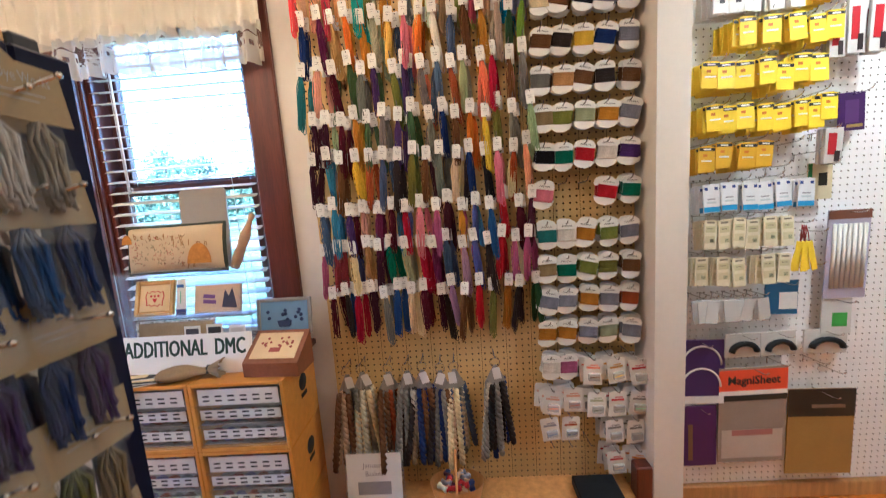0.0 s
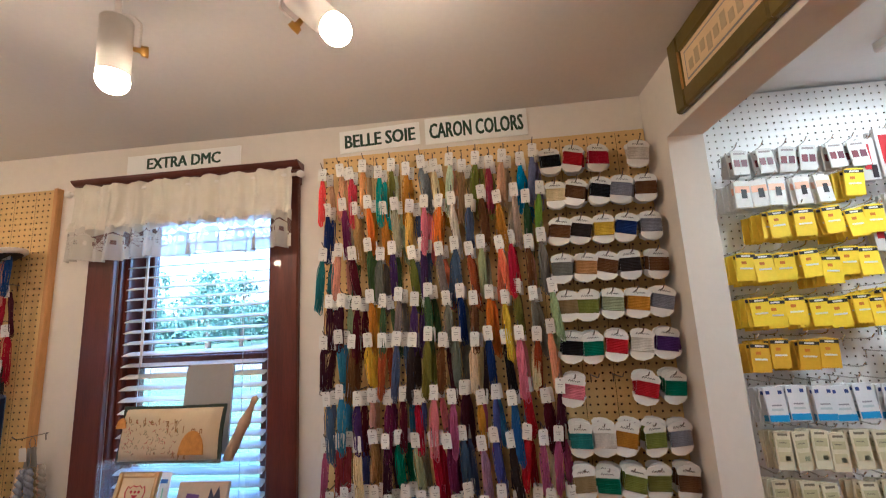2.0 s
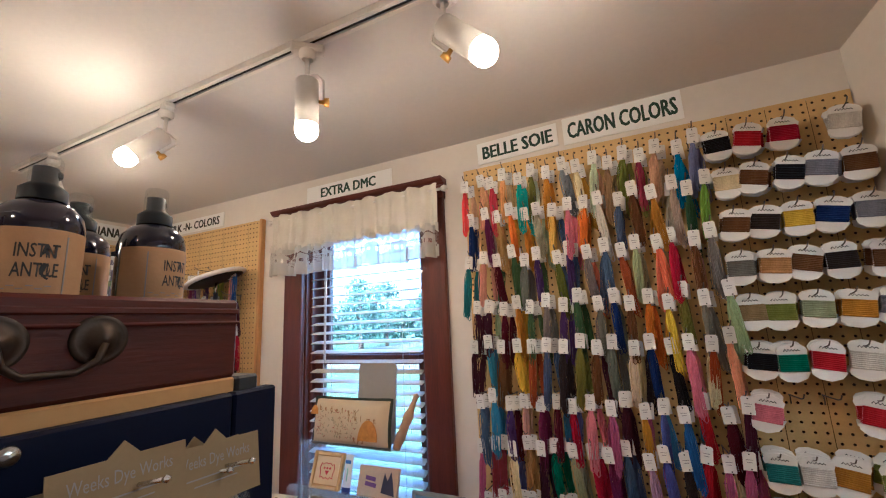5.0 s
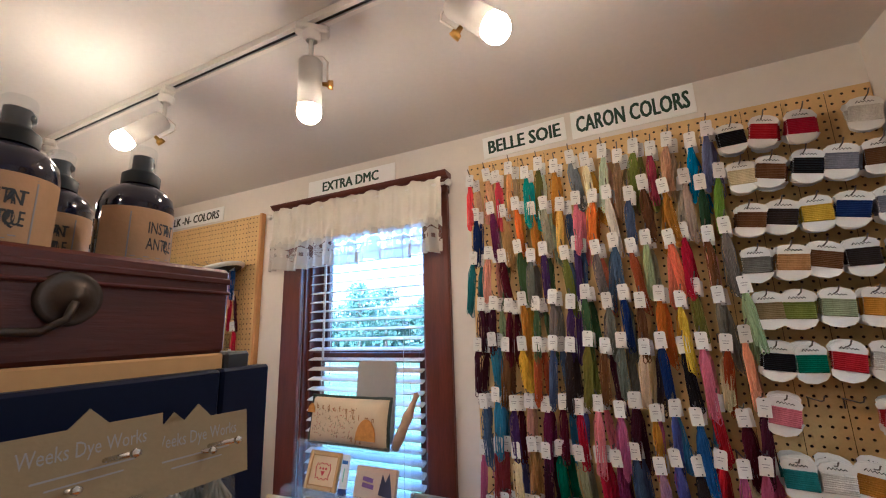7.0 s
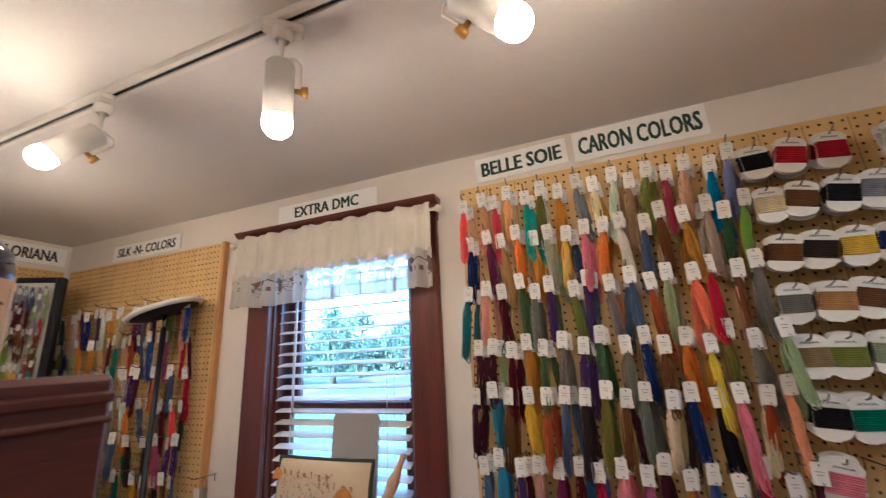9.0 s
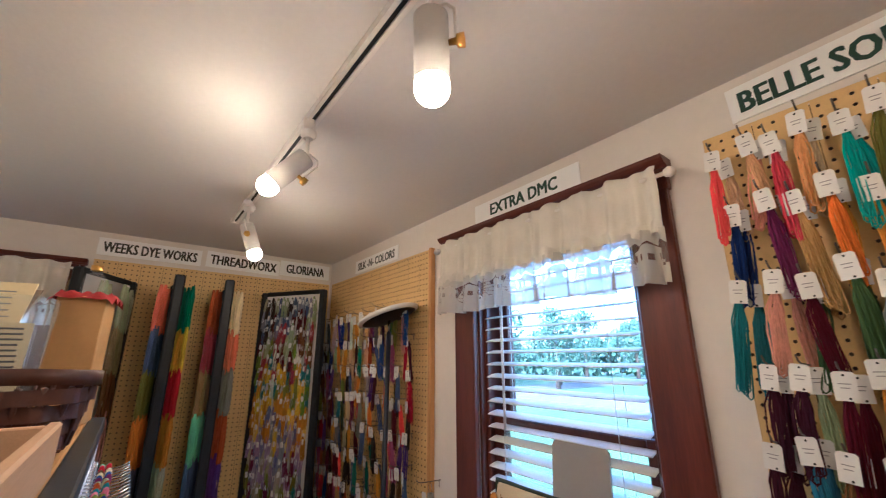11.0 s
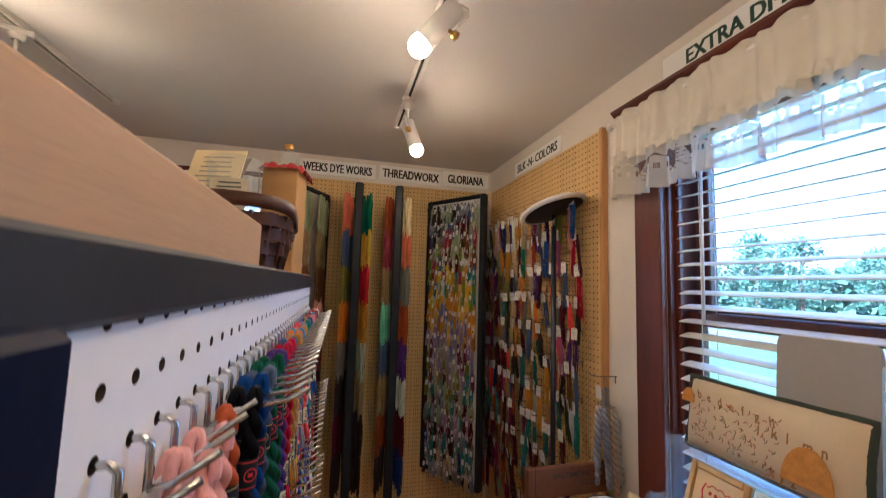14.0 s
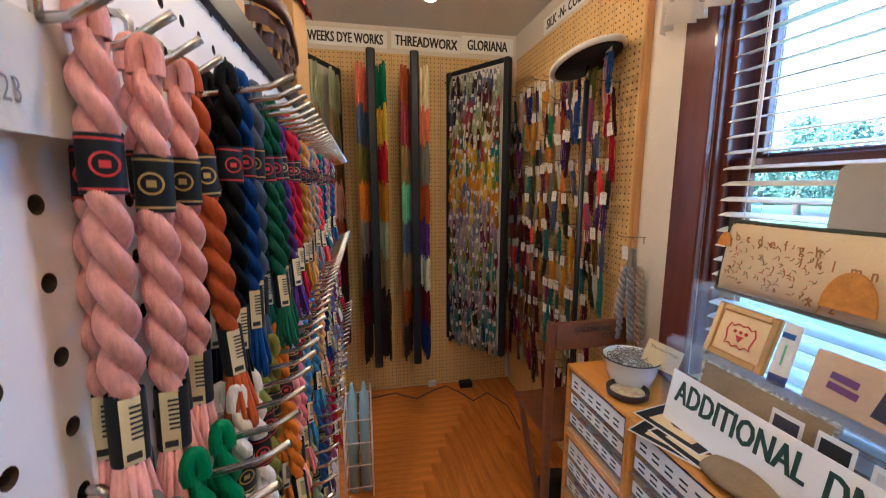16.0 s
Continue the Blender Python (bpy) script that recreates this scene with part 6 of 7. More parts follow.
for k in range(90):
    a, d = rm.uniform(0, 6.28), 0.06 * math.sqrt(rm.random())
    c = Vector((d * math.cos(a), d * math.sin(a), 0.070 + 0.034 * (1 - (d / 0.062) ** 2) * rm.uniform(0.5, 1)))
    m = Matrix.Translation(c) @ pose(0, 0, 0, rm.uniform(-50, 50), rm.uniform(-50, 50))
    heap.tube([m @ Vector((0.017 * math.cos(2 * math.pi * q / 12), 0.017 * math.sin(2 * math.pi * q / 12), 0)) for q in range(13)], 0.0013, 4, caps=False)
tagged(part("thread_rings", heap, STEEL), "heap of steel thread rings in the enamel bowl", "rings", kind="stuff").location = (-1.445, 1.375, TOPZ)
nt = thing("name_card", "cream card with handwritten words standing in the bowl", "card", pose(-1.375, 1.41, TOPZ + 0.075, -16, 12, 32))
part("card", Geo().box((0, 0, 0.04), (0.10, 0.0008, 0.075)), CARD_CREAM, nt)
lettered(WORDS["Thread rings"], INK, nt, pose(-0.04, -0.001, 0.055) @ Matrix.Diagonal((0.08 / letter_width(WORDS["Thread rings"]), 1, 0.010, 1)))
tin = thing("fluted_tin", "dark fluted tin with a pink floral lid", "tin", (-1.375, 1.315, TOPZ))
part("rim", Geo().lathe([(0.0, 0.001), (0.050, 0.001), (0.058, 0.006), (0.060, 0.024), (0.055, 0.025), (0.052, 0.014), (0.0, 0.012)], 36), mat("dark_tin", S(44, 34, 32), 0.5), tin)
part("lid", Geo().lathe([(0.0, 0.017), (0.044, 0.016), (0.050, 0.013)], 30), mat("floral", S(206, 160, 142), 0.7, var=0.35, scale=50, fine=90, col2=S(196, 196, 150)), tin)
for k, (x, y, rz) in enumerate(((-1.20, 1.345, 10), (-1.12, 1.325, 6), (-1.16, 1.30, 22))):
    pl = thing("print_sheet", "loose dark-bordered portrait print lying on the cabinet", "print", pose(x, y, TOPZ + 0.002 * (3 - k), rz=rz), "loose prints")
    part("sheet", Geo().box((0, 0, 0.0006), (0.19, 0.13, 0.001)), CARD_WHITE, pl)
    part("border", Geo().box((0, 0, 0.0013), (0.18, 0.12, 0.0005)), BLACK, pl)
    part("mount", Geo().box((0, 0, 0.0018), (0.12, 0.09, 0.0005)), CARD_CREAM, pl)
    part("oval", Geo().lathe([(0.0, 0.0024), (0.026, 0.0024), (0.026, 0.002)], 20, squash=0.8), mat("portrait_brown", S(110, 84, 68), 0.6, var=0.3, scale=30), pl)

# Folding wooden chair beside the cabinets.
DARKWOOD = mat("worn_brown_wood", S(112, 66, 36), 0.5, var=0.3, scale=6, fine=60, stretch=(1, 1, 1))
chair = thing("folding_chair", "worn brown wooden folding chair with a stencilled back rail", "chair", (-1.655, 0, 0))
for y in (1.205, 1.535):
    part("post", Geo().box((0, y, 0.46), (0.028, 0.03, 0.90), 0.005), DARKWOOD, chair)
    part("front_leg", Geo().box((-0.17, y + (0.02 if y < 1.4 else -0.02), 0.23), (0.026, 0.022, 0.54), 0.004, Matrix.Rotation(radians(-32), 4, "Y")), DARKWOOD, chair)
rail = part("back_rail", Geo().box((0.0, 1.37, 0.855), (0.018, 0.30, 0.105), 0.004), DARKWOOD, chair)
for w, z, x0, s in (("BALTIMORE", 0.868, 1.29, 0.15), ("CLUB", 0.838, 1.40, 0.075)):
    lettered(WORDS[w], INK, rail, pose(0.0097, x0, z, rz=90) @ Matrix.Diagonal((s / letter_width(WORDS[w]), 1, 0.018, 1)))
part("seat", Geo().box((-0.19, 1.37, 0.43), (0.36, 0.30, 0.018), 0.004), DARKWOOD, chair)

# Floor lamp with a broad tilted disc.
lamp = thing("floor_lamp", "black floor lamp with a broad disc head and white rim", "floor lamp", (-1.885, 1.43, 0))
part("pole", Geo().tube([(0, 0, 0.02), (0, 0, 1.80)], 0.011, 14), mat("navy_pole", S(26, 32, 50), 0.35), lamp)
part("neck", Geo().tube([(0, 0, 1.79), (0, 0, 1.86)], 0.006, 10), STEEL, lamp)
part("base", Geo().lathe([(0.0, 0.0), (0.13, 0.0), (0.13, 0.012), (0.02, 0.024), (0.0, 0.024)], 32), BLACK, lamp)
T = Matrix.Translation((0, 0, 1.866)) @ Vector((0, 0, 1)).rotation_difference(Vector((-0.26, -0.20, 0.9))).to_matrix().to_4x4()
hd = part("disc", Geo().lathe([(0.0, -0.012), (0.03, -0.014), (0.115, -0.004), (0.132, 0.004), (0.132, 0.010), (0.0, 0.012)], 44), BLACK, lamp)
hd.matrix_basis = T
part("rim", Geo().lathe([(0.130, 0.000), (0.146, 0.004), (0.149, 0.014), (0.135, 0.022), (0.0, 0.022)], 44), mat("white_rim", (0.7, 0.7, 0.7), 0.4), hd)

# ---- corner pegboard stock ----
POOL = "maroon plum crimson crimson navy navy violet purple brown rust orange coral tan sand stone sage teal slate slate dark dark dgreen moss gold blush orchid blue white jade khaki maroon dplum grey".split()
for row in range(11):
    z = 1.925 - 0.142 * row
    for k in range(20):
        x = -2.86 + 0.056 * k + rs.uniform(-0.008, 0.008)
        if row > 6 and x > -1.88:
            continue
        zz = z + rs.uniform(-0.012, 0.012)
        if k % 2 == 0:
            add_hook(BOARD_S, x, NORTH - 0.011, zz)
        nm = rs.choice(POOL if row < 7 else ["maroon", "teal", "dark", "rust", "brown", "sage", "plum"])
        m = pose(x, NORTH - 0.105 + rs.uniform(0, 0.04), zz, rs.uniform(-4, 8), rs.uniform(-5, 5), rs.uniform(-20, 20))
        hung_skein(m, tuple(q * rs.uniform(0.8, 1.08) for q in HUES[nm]), BUNDLES[rs.randrange(5)], 0.026, TAG_S, TAG_S_PRINT, "skeins on the corner pegboard", "hanging floss skein with a small white tag", rs.uniform(-2, 2), "silk_skein")
thread_ring(-1.64, NORTH - 0.06, 1.20, ("khaki", "sand", "blush", "stone", "mist", "lilac", "pale"), BOARD_S, spread=13, count=12, front="white")

# ---- black swing frames on the west wall ----
LONGS = [loop_bundle(0.235, w, 12, 0.0022, 60 + k, deep=0.02).mesh("threads", FLOSS) for k, w in enumerate((0.040, 0.034, 0.046))]
F_TOP, F_LOW = 2.085, 0.365


FRAME_PEG = mat("frame_pegboard", (0.60, 0.58, 0.54), 0.5, var=0.06, scale=6)


def swing_frame(hx, hy, ox, oy, faces, tiers, short=False):
    """A framed perforated panel from its hinge on the wall to its free edge, with threads on either face."""
    d = Vector((ox - hx, oy - hy, 0))
    w = d.length
    rz = math.degrees(math.atan2(d.y, d.x))
    f = thing("swing_frame", "black-framed white pegboard panel hinged to the wall", "display panel", pose(hx, hy, 0, rz=rz), "hinged display panels")
    for x in (0.012, w - 0.016):
        part("stile", Geo().box((x, 0, (F_TOP + F_LOW) / 2), (0.034, 0.046, F_TOP - F_LOW), 0.008), BLACK, f)
    for z in (F_TOP - 0.012, F_LOW + 0.012):
        part("rail", Geo().box((w / 2, 0, z), (w - 0.06, 0.024, 0.026), 0.004), BLACK, f)
    part("panel", Geo().box((w / 2, 0, (F_TOP + F_LOW) / 2), (w - 0.05, 0.005, F_TOP - F_LOW - 0.04)), FRAME_PEG, f)
    part("hinge_arm", Geo().tube([(0.0, 0, F_TOP - 0.05), (-0.03, 0, F_TOP - 0.05)], 0.006, 8), STEEL, f)
    base = f.matrix_basis
    for sgn, names in faces:
        for t in range(tiers):
            cols = max(2, int((w - 0.07) / (0.027 if short else 0.055)))
            for c in range(cols):
                step = (w - 0.08) / cols
                x = 0.04 + step * (c + 0.5) + rs.uniform(-0.004, 0.004)
                z = F_TOP - 0.045 - (F_TOP - F_LOW - 0.08) * t / tiers + rs.uniform(-0.008, 0.008)
                nm = names[t % len(names)] if not short else rs.choice(names if not short else names[max(0, (t * len(names)) // tiers - 3):(t * len(names)) // tiers + 4])
                hue = tuple(q * rs.uniform(0.85, 1.05) * (0.85 if short else 1.0) for q in HUES[nm])
                y = sgn * (0.024 + rs.uniform(0, 0.012) if short else 0.034 + 0.016 * (c % 3))
                s = thing("overdyed_skein" if not short else "banded_skein", "folded floss skein hung on a swing frame" if not short else "small floss skein with a white paper band", "thread skein", base @ pose(x, y, z, 0, rs.uniform(-9, 9) if short else rs.uniform(-3, 3), rs.uniform(-20, 20) + (180 if sgn > 0 else 0)), "skeins on the swing frames")
                tint(part("threads", LONGS[rs.randrange(3)] if not short else SHORTS[rs.randrange(3)], None, s), hue)
                if short and rs.random() < 0.85:
                    part("paper_band", PBAND, None, s).location = (0, 0, rs.uniform(-0.02, 0.03))
    return f


PBAND = Geo().box((0, 0, -0.052), (0.013, 0.013, 0.030), 0.003).mesh("paper_band", CARD_WHITE)
swing_frame(-2.955, 0.622, -2.545, 0.616, ((-1, "salmon slate olive orange grey dark maroon dark".split()), (1, "jade yellow red ochre sage khaki dark dark".split())), 8)
swing_frame(-2.955, 0.888, -2.545, 0.838, ((-1, "rust mauve khaki mint slate khaki rust dark".split()), (1, "cream salmon grey rust purple pale maroon navy".split())), 8)
swing_frame(-2.935, 1.105, -2.545, 1.362, ((-1, "slate mist sage dark maroon brown mauve pale moss lime teal gold yellow gold butter yellow ochre lav lilac mist plum lilac stone moss olive teal sage dplum mist maroon lilac teal navy dark mist grey stone sand".split()),), 21, True)
swing_frame(-2.96, 0.43, -2.60, 0.23, ((1, "sage khaki brown blush rust maroon dark brown".split()), (-1, "khaki grey rust dark".split())), 8)

# ---- pictures over the opening ----
p1 = framed("framed_print", "olive-framed house print hung over the opening", 0.445, 0.222, pose(EAST - 0.012, 1.06, 2.128, 0, 0, -90), 0.055, GREEN_FRAME, PAPER, 0.022)
part("mount_line", Geo().box((0, -0.002, 0.111), (0.30, 0.001, 0.085)).box((0, -0.003, 0.111), (0.29, 0.001, 0.075), slot=1), [INK_PALE, PAPER], p1)
hs = Geo()
for k in range(9):
    hs.box((-0.12 + 0.03 * k, -0.0042, 0.10 + 0.006 * (k % 3)), (0.02, 0.001, 0.03 + 0.012 * (k % 2)))
part("drawing", hs, mat("print_grey", S(184, 164, 128), 0.8), p1)
part("fillet", Geo().box((-0.17, -0.008, 0.111), (0.004, 0.006, 0.115)).box((0.17, -0.008, 0.111), (0.004, 0.006, 0.115)), GILT, p1)
framed("framed_print", "dark plum-framed print hung over the opening", 0.36, 0.21, pose(EAST - 0.012, 0.60, 2.135, 0, 0, -90), 0.035, PLUM_FRAME, PAPER, 0.022)

# ---- low things before the wide pegboard ----
JZ = 0.0
stand = thing("low_shelf", "low honey wooden shelf under the pegboard", "shelf", (0, 0, 0))
part("top", Geo().box((0.07, 1.42, 0.155), (1.10, 0.20, 0.018), 0.003), PINE, stand)
for x in (-0.44, 0.58):
    part("leg", Geo().box((x, 1.42, 0.073), (0.03, 0.18, 0.146), 0.003), PINE, stand)
js = thing("notice_stand", "clear stand holding a white printed notice", "notice", pose(-0.375, 1.385, 0.165, -8))
part("holder", Geo().box((0, 0, 0.11), (0.235, 0.006, 0.215), 0.002).box((0, 0.03, 0.004), (0.235, 0.07, 0.005), 0.001), ACRYLIC, js)
part("paper", Geo().box((0, -0.0042, 0.11), (0.215, 0.0008, 0.20)), CARD_WHITE, js)
for w, z, s in (("January", 0.155, 0.085), ("Basket", 0.122, 0.07)):
    lettered(WORDS[w], INK_PALE, js, pose(-s / 2, -0.0055, z) @ Matrix.Diagonal((s / letter_width(WORDS[w]), 1, 0.020, 1)))
part("picture", Geo().box((0, -0.0052, 0.075), (0.13, 0.0006, 0.05)), INK_PALE, js)
kb2 = thing("splint_basket", "small honey wooden basket of thread with a hoop handle", "basket", (-0.055, 1.40, 0.165))
part("weave", Geo().sheet(lambda u, q: ((0.085 + 0.02 * q) * math.cos(2 * math.pi * u), (0.055 + 0.015 * q) * math.sin(2 * math.pi * u), 0.002 + 0.085 * q), 40, 5), PINE, kb2)
part("base", Geo().box((0, 0, 0.004), (0.12, 0.08, 0.004)), PINE, kb2)
part("handle", Geo().tube([(0.0, 0.068 * math.cos(a), 0.085 + 0.12 * math.sin(a)) for a in [math.pi * k / 14 for k in range(15)]], 0.005, 8), PINE, kb2)
for k in range(16):
    c = tint(part("thread_spool", Geo().lathe([(0.0, -0.02), (0.012, -0.02), (0.012, -0.015), (0.009, -0.014), (0.009, 0.014), (0.012, 0.015), (0.012, 0.02), (0.0, 0.02)], 12), PAINTED), HUES[rs.choice(("maroon", "navy", "pale", "red", "dark", "sand", "mist"))])
    c.matrix_basis = pose(-0.055 + rs.uniform(-0.06, 0.06), 1.40 + rs.uniform(-0.04, 0.04), 0.24 + rs.uniform(0, 0.012), rs.uniform(-90, 90), rs.uniform(-90, 90))
    tagged(c, "thread spool lying in the small basket", "spool", "spools in the basket")
dk = thing("floor_box", "black plastic box at the foot of the pegboard", "box", (0.48, 1.40, 0.165))
part("body", Geo().box((0, 0, 0.02), (0.16, 0.13, 0.04), 0.004), BLACK, dk)
crn = thing("bed_post", "turned dark mahogany post end by the partition", "post", (0.655, 1.42, 0))
part("post", Geo().box((0, 0, 0.14), (0.06, 0.06, 0.28), 0.006), MAHOG, crn)

# ---- next room: carded tools on the white pegboard ----
TY = NORTH - 0.02


def pack_kind(w, h, header, blocks):
    """Shared meshes of a carded pack: its card, a header strip and printed blocks (x, z, w, h, slot)."""
    c = Geo().plate([(-w / 2, -h), (w / 2, -h), (w / 2, -0.003), (w * 0.2, 0.0), (-w * 0.2, 0.0), (-w / 2, -0.003)], -0.002, 0.002).mesh("card", PAINTED)
    hd = Geo().box((0, -0.0026, -header[0]), (w * header[2], 0.0008, header[1])).mesh("header", PAINTED)
    bl = [(Geo().box((x, -0.0027, z), (bw, 0.0008, bh)).mesh("block", PAINTED), col) for x, z, bw, bh, col in blocks]
    return c, hd, bl


def hang_pack(kind, cols, x, z, depth, label, group, y0=None, gap=0.012, dx=-0.006):
    add_hook(BOARD_T, x, NORTH - 0.004, z + 0.002, True)
    c, hd, bl = kind
    for k in range(depth):
        p = thing("carded_pack", label, "carded pack", pose(x + dx * k + rs.uniform(-0.003, 0.003), NORTH - 0.115 + gap * k, z - 0.004 - 0.002 * k, rs.uniform(-5, 2), rs.uniform(-4, 4), rs.uniform(-6, 6)), group)
        tint(part("card", c, None, p), cols[0])
        if k < 2:
            tint(part("header", hd, None, p), cols[1])
            for me, col in bl:
                tint(part("block", me, None, p), col)


W8, YEL, YEL2, BLK = (0.78, 0.78, 0.76), S(244, 214, 20), S(214, 170, 20), S(40, 40, 36)
K_RED = pack_kind(0.052, 0.085, (0.012, 0.006, 0.7), [(-0.012, -0.045, 0.018, 0.024, S(110, 36, 50)), (0.012, -0.045, 0.018, 0.024, S(96, 40, 60))])
K_WHT = pack_kind(0.048, 0.09, (0.030, 0.022, 0.9), [(0.004, -0.045, 0.016, 0.03, S(50, 48, 52))])
K_YEL = pack_kind(0.056, 0.088, (0.011, 0.010, 0.96), [(0, -0.050, 0.036, 0.005, W8), (-0.006, -0.032, 0.014, 0.009, S(200, 120, 30)), (0.0, -0.011, 0.026, 0.005, W8)])
K_BLU = pack_kind(0.052, 0.100, (0.088, 0.018, 0.96), [(-0.016, -0.016, 0.010, 0.010, S(50, 70, 140)), (0.016, -0.016, 0.010, 0.010, S(50, 70, 140)), (0, -0.052, 0.026, 0.004, S(150, 150, 160)), (0, -0.064, 0.03, 0.006, S(190, 200, 206))])
K_CRM = pack_kind(0.044, 0.105, (0.010, 0.006, 0.6), [(0, -0.034, 0.034, 0.022, S(196, 192, 150)), (0, -0.070, 0.034, 0.026, S(206, 200, 160)), (0.006, -0.074, 0.014, 0.012, S(130, 140, 110)), (-0.002, -0.032, 0.02, 0.003, S(90, 90, 80))])
for x in (0.92, 1.0, 1.07, 1.13, 1.21, 1.27):
    hang_pack(K_RED, ((0.66, 0.66, 0.64), S(140, 130, 130)), x, 2.065, 3, "grey-white needle pack with dark red print", "needle packs")
for x in (0.915, 0.965, 1.02, 1.09, 1.15):
    hang_pack(K_WHT, (W8, S(236, 190, 160)), x, 1.962, 5, "white needle pack with orange print", "white needle packs")
for x, z in ((1.25, 1.975), (1.00, 1.858), (1.08, 1.858), (1.16, 1.86), (1.22, 1.845), (1.28, 1.855), (0.89, 1.728), (0.935, 1.722), (1.00, 1.722), (1.07, 1.728), (1.13, 1.705), (1.185, 1.73), (1.235, 1.725), (0.905, 1.588), (0.95, 1.58), (1.00, 1.588), (1.07, 1.58), (1.12, 1.575), (1.19, 1.585), (1.235, 1.575), (1.275, 1.60), (0.885, 1.452), (0.94, 1.462), (1.02, 1.455), (1.08, 1.458)):
    hang_pack(K_YEL, (YEL if z > 1.5 else YEL2, BLK), x, z, 6, "bright yellow carded needle pack with black header", "yellow needle packs", gap=0.013, dx=-0.007)
for x in (0.895, 0.96, 1.03, 1.08, 1.14, 1.22):
    hang_pack(K_BLU, ((0.72, 0.74, 0.78), S(60, 150, 214)), x, 1.325 + rs.uniform(-0.008, 0.006), 4, "white carded pack with a blue foot", "white and blue packs")
for x, z in ((0.90, 1.198), (0.95, 1.195), (1.00, 1.20), (1.05, 1.19), (1.105, 1.198), (1.165, 1.195), (0.875, 1.065), (0.95, 1.062), (1.0, 1.055), (1.10, 1.06), (1.16, 1.062)):
    hang_pack(K_CRM, (S(222, 216, 188), S(120, 116, 96)), x, z, 4, "cream carded needle pack", "cream needle packs")
for x in (0.89, 0.935, 0.98, 1.02, 1.065, 1.11):
    add_hook(BOARD_T, x, NORTH - 0.004, 0.90, True)
    for k in range(3):
        p = thing("bagged_part", "small clear bag with a metal notion inside", "bagged notion", pose(x + rs.uniform(-0.01, 0.01), NORTH - 0.10 + 0.02 * k, 0.895 - 0.004 * k, rs.uniform(-4, 4), rs.uniform(-12, 12), rs.uniform(-8, 8)), "bagged notions")
        part("bag", Geo().box((0, 0, -0.045), (0.042, 0.004, 0.085), 0.001), BAG, p)
        part("card", Geo().box((0, 0, -0.066), (0.034, 0.0012, 0.034)), CARD_WHITE, p)


def flat_pack(name, label, x0, z0, x1, z1, col, blocks=(), y=NORTH - 0.05, t=0.006):
    p = thing(name, label, "carded pack", pose((x0 + x1) / 2, y, z0, rs.uniform(-3, 0), rs.uniform(-2, 2)))
    w, h = x1 - x0, z1 - z0
    tint(part("card", Geo().box((0, 0, h / 2), (w, t, h), 0.001), PAINTED, p), col)
    for q, (fx, fz, fw, fh, c) in enumerate(blocks):
        tint(part("block", Geo().box((fx * w, -t / 2 - 0.0006 - 0.0004 * q, fz * h), (fw * w, 0.001, fh * h)), PAINTED, p), c)
    add_hook(BOARD_T, (x0 + x1) / 2, NORTH - 0.004, z1 - 0.01, True)
    return p


PURP = S(64, 40, 96)
hp = flat_pack("hoop_pack", "purple carded pack with white hoop outlines", 0.83, 0.46, 1.01, 0.72, PURP, ((0, 0.06, 1.0, 0.12, W8),))
for r, cz in ((0.075, 0.16), (0.075, 0.07)):
    part("hoop", Geo().tube([(r * math.cos(math.pi * k / 16), -0.005, cz + r * math.sin(math.pi * k / 16)) for k in range(17)], 0.004, 6), CARD_WHITE, hp)
flat_pack("purple_pack", "tall purple carded pack", 0.845, 0.19, 0.99, 0.45, S(72, 30, 92), ((-0.2, 0.4, 0.12, 0.6, S(120, 90, 60)),))
mg = flat_pack("magnifier_pack", "clear magnifier sheet with an orange header card", 0.995, 0.20, 1.255, 0.60, S(150, 136, 124), ((0, 0.86, 1.0, 0.24, S(232, 84, 44)), (0, 0.74, 1.0, 0.05, W8), (0, 0.69, 1.0, 0.06, BLK), (0, 0.2, 0.9, 0.3, S(190, 176, 164)), (0.0, 0.32, 0.6, 0.06, S(170, 110, 104))))
lettered(WORDS["MagniSheet"], INK, mg, pose(-0.10, -0.008, 0.335) @ Matrix.Diagonal((0.20 / letter_width(WORDS["MagniSheet"]), 1, 0.034, 1)))
flat_pack("tan_pack", "tan and black flat carded pack", 1.26, 0.135, 1.515, 0.49, S(160, 124, 62), ((0, 0.84, 1.0, 0.32, S(40, 32, 26)), (0.1, 0.80, 0.5, 0.04, S(120, 100, 80))))
for x0, x1 in ((1.01, 1.14), (1.145, 1.275), (1.30, 1.46)):
    g = flat_pack("clip_pack", "clear pack holding a black spring clip", x0, 0.645, x1, 0.74, (0.6, 0.59, 0.56))
    part("clip", Geo().tube([((x1 - x0) * 0.36 * math.cos(math.pi * k / 12), -0.014, 0.025 + 0.034 * math.sin(math.pi * k / 12)) for k in range(13)], 0.011, 8), BLACK, g)
flat_pack("blue_pack", "blue and white carded pack", 1.15, 0.81, 1.27, 0.94, S(40, 96, 140), ((0.2, 0.4, 0.55, 0.5, W8),))
flat_pack("green_circle_pack", "pale pack with a green disc", 1.36, 0.72, 1.47, 0.86, (0.62, 0.62, 0.6), ((0.1, 0.4, 0.5, 0.38, S(80, 170, 70)),))
sb = flat_pack("straw_pack", "clear bag of pale lilac tubes", 1.36, 0.86, 1.51, 1.19, S(176, 172, 196), ((0, 0.95, 1.0, 0.1, S(110, 70, 50)),))
for k in range(7):
    part("tube", Geo().tube([(-0.055 + 0.018 * k, -0.008, 0.04), (-0.055 + 0.018 * k, -0.008, 0.28)], 0.006, 8), CARD_WHITE, sb)
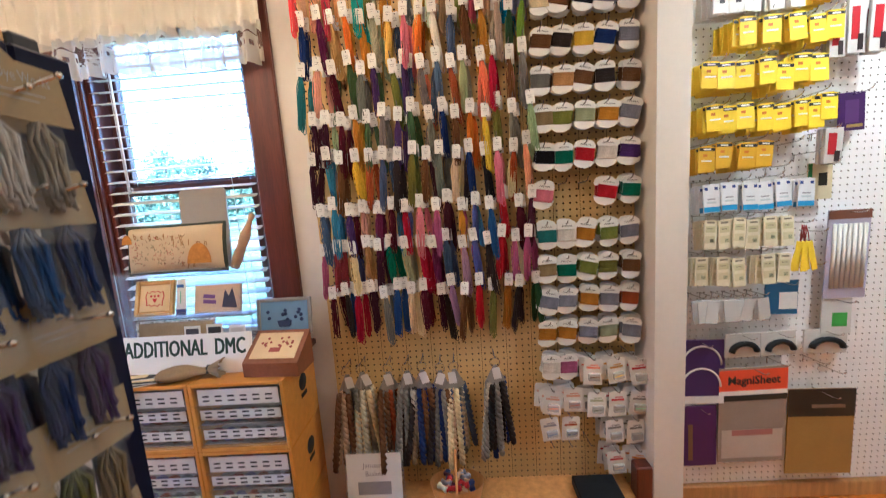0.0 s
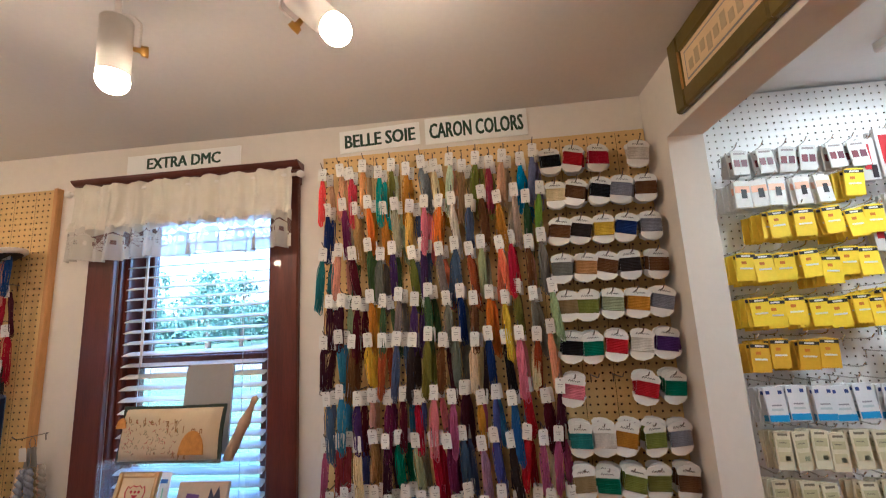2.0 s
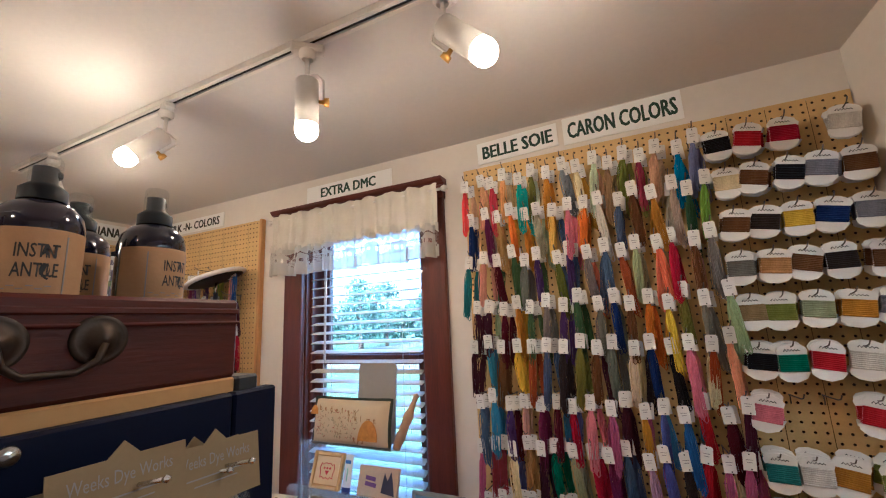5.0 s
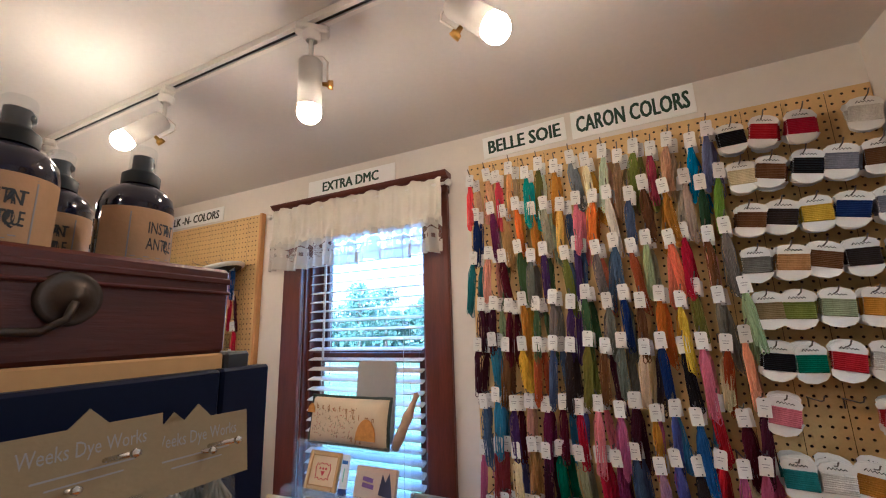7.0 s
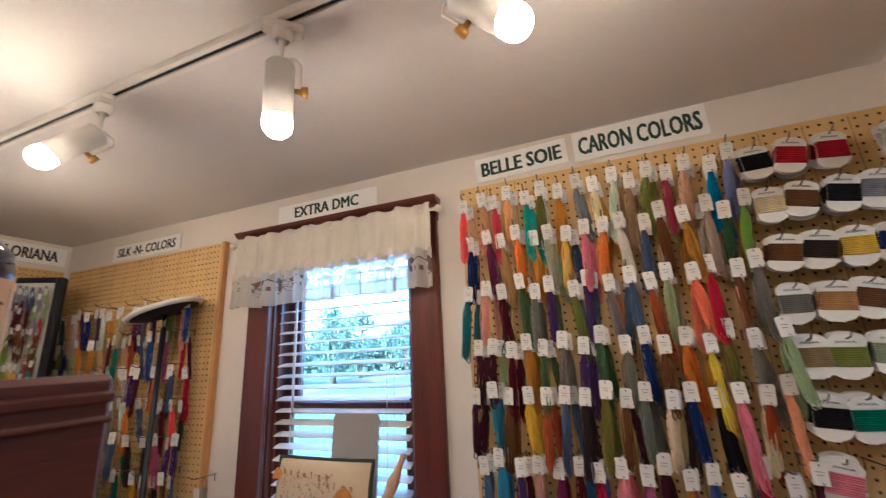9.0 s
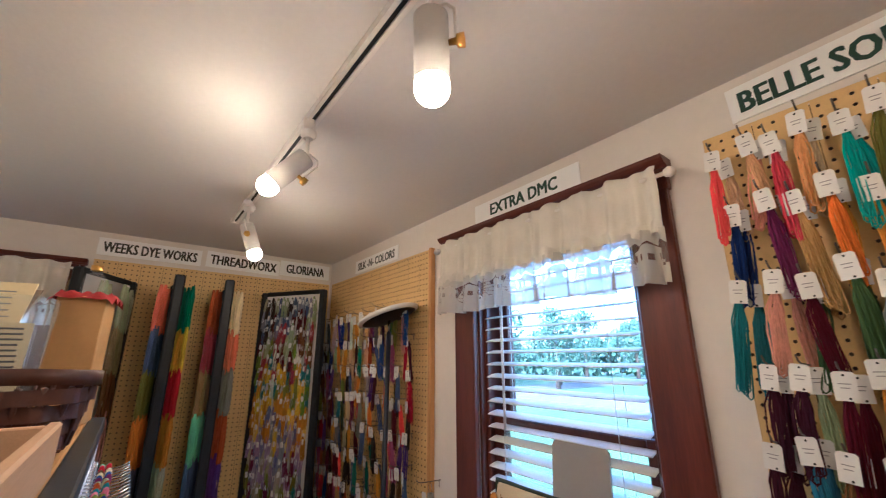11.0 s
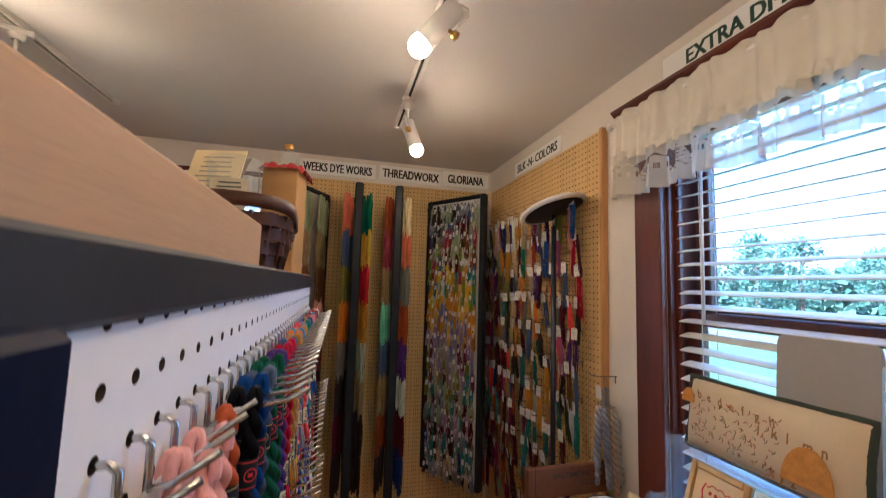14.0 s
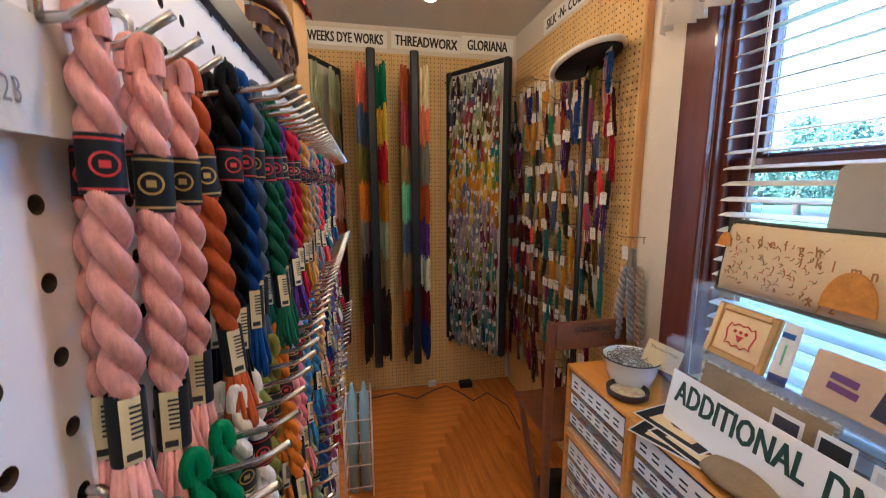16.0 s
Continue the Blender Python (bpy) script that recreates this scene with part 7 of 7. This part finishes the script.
for x, z, w, h in ((1.30, 1.78, 0.05, 0.15), (1.36, 1.80, 0.055, 0.17), (1.43, 1.80, 0.06, 0.17), (1.31, 2.0, 0.05, 0.14), (1.37, 2.02, 0.055, 0.16), (1.44, 2.02, 0.06, 0.16), (1.31, 1.42, 0.06, 0.12)):
    for k in range(2):
        f = flat_pack("scissor_pack", "clear blister with red and black scissors", x - w / 2 + 0.008 * k, z - h / 2, x + w / 2 + 0.008 * k, z + h / 2, (0.56, 0.54, 0.52), ((-0.1, 0.55, 0.45, 0.6, S(170, 26, 36)), (0.2, 0.2, 0.3, 0.3, S(40, 30, 34))), NORTH - 0.10 + 0.03 * k, 0.012)
flat_pack("purple_tool_pack", "purple carded tool on a hook", 1.37, 1.47, 1.46, 1.60, S(58, 24, 88), ((0, 0.5, 0.5, 0.6, S(84, 50, 110)), (0.1, 0.12, 0.6, 0.08, S(150, 130, 70))))
flat_pack("green_tool_pack", "cream pack with a green strip and a black tool", 1.28, 1.235, 1.365, 1.365, S(206, 196, 160), ((-0.42, 0.5, 0.16, 1.0, S(40, 130, 70)), (0.1, 0.55, 0.35, 0.35, BLK)))
ys = thing("tassel_bunch", "bunch of yellow measuring tags on red cords", "tag bunch", (1.25, NORTH - 0.09, 1.15))
add_hook(BOARD_T, 1.25, NORTH - 0.004, 1.155, True)
for k in range(7):
    a = -14 + 4.6 * k
    tint(part("tag", Geo().box((0, 0, -0.115), (0.022, 0.004, 0.11), 0.002), PAINTED, ys), YEL).matrix_basis = pose(0, 0.008 * (k % 3), 0, 0, -a)
    tint(part("cord", Geo().tube([(0, 0, 0), (0.002, 0, -0.03), (0, 0, -0.062)], 0.0016, 5), PAINTED, ys), S(150, 40, 40)).matrix_basis = pose(0, 0.008 * (k % 3), 0, 0, -a)
for x, z in ((1.12, 1.44), (1.2, 1.44), (1.26, 1.40), (1.16, 1.36), (1.34, 0.62), (1.4, 0.58), (1.2, 0.62), (1.3, 1.12), (1.3, 1.0)):
    add_hook(BOARD_T, x, NORTH - 0.004, z, True)

# ---- floor clutter in the far corner ----
crd = thing("extension_lead", "dark brown extension lead lying along the floor", "extension lead", (0, 0, 0))
part("cable", Geo().tube([(-2.93, 0.40, 0.005), (-2.86, 0.55, 0.005), (-2.90, 0.72, 0.005), (-2.80, 0.86, 0.005), (-2.88, 0.98, 0.005), (-2.92, 1.08, 0.01), (-2.82, 1.16, 0.005), (-2.7, 1.22, 0.005), (-2.78, 1.34, 0.005), (-2.6, 1.42, 0.005), (-2.35, 1.40, 0.005)], 0.0035, 6), mat("brown_cable", S(44, 30, 24), 0.5), crd)
adp = thing("power_adapter", "black power adapter lying on the floor", "adapter", (-2.90, 1.22, 0))
part("body", Geo().box((0, 0, 0.02), (0.06, 0.09, 0.04), 0.006), BLACK, adp)
ol = thing("outlet", "small white outlet box on the floor", "outlet", (-2.955, 0.99, 0))
part("body", Geo().box((0, 0, 0.02), (0.03, 0.055, 0.04), 0.004), WHITE_METAL, ol)
wr = thing("wire_rack", "white wire rack of pale blue wrapped rolls", "wire rack", (-2.15, 0.50, 0))
for x in (-0.12, 0.12):
    for y in (-0.06, 0.06):
        part("upright", Geo().tube([(x, y, 0), (x, y, 0.42)], 0.004, 8), WHITE_METAL, wr)
for z in (0.05, 0.16, 0.27, 0.38):
    part("hoop", Geo().tube([(-0.12, -0.06, z), (0.12, -0.06, z), (0.12, 0.06, z), (-0.12, 0.06, z), (-0.12, -0.06, z)], 0.003, 6), WHITE_METAL, wr)
for x in (-0.07, 0.0, 0.07):
    for y in (-0.028, 0.028):
        rl = thing("wrapped_roll", "pale blue wrapped paper roll standing in the rack", "roll", (-2.15 + x, 0.50 + y, 0), "wrapped rolls")
        tint(part("roll", Geo().lathe([(0.0, 0.0), (0.022, 0.0), (0.022, 0.40), (0.012, 0.415), (0.006, 0.46), (0.0, 0.46)], 16), PAINTED, rl), S(150, 186, 206))
blk = thing("hung_frame", "black frame of small threads on the far pegboard", "frame", pose(WEST + 0.03, -1.0, 1.2, rz=90))
part("frame", Geo().box((0.0, 0, 0.83), (0.42, 0.024, 0.03), 0.004).box((0.205, 0, 0.42), (0.03, 0.024, 0.80), 0.004).box((-0.205, 0, 0.42), (0.03, 0.024, 0.80), 0.004), BLACK, blk)
part("panel", Geo().box((0, 0.006, 0.42), (0.38, 0.004, 0.80)), PEG_WHITE, blk)
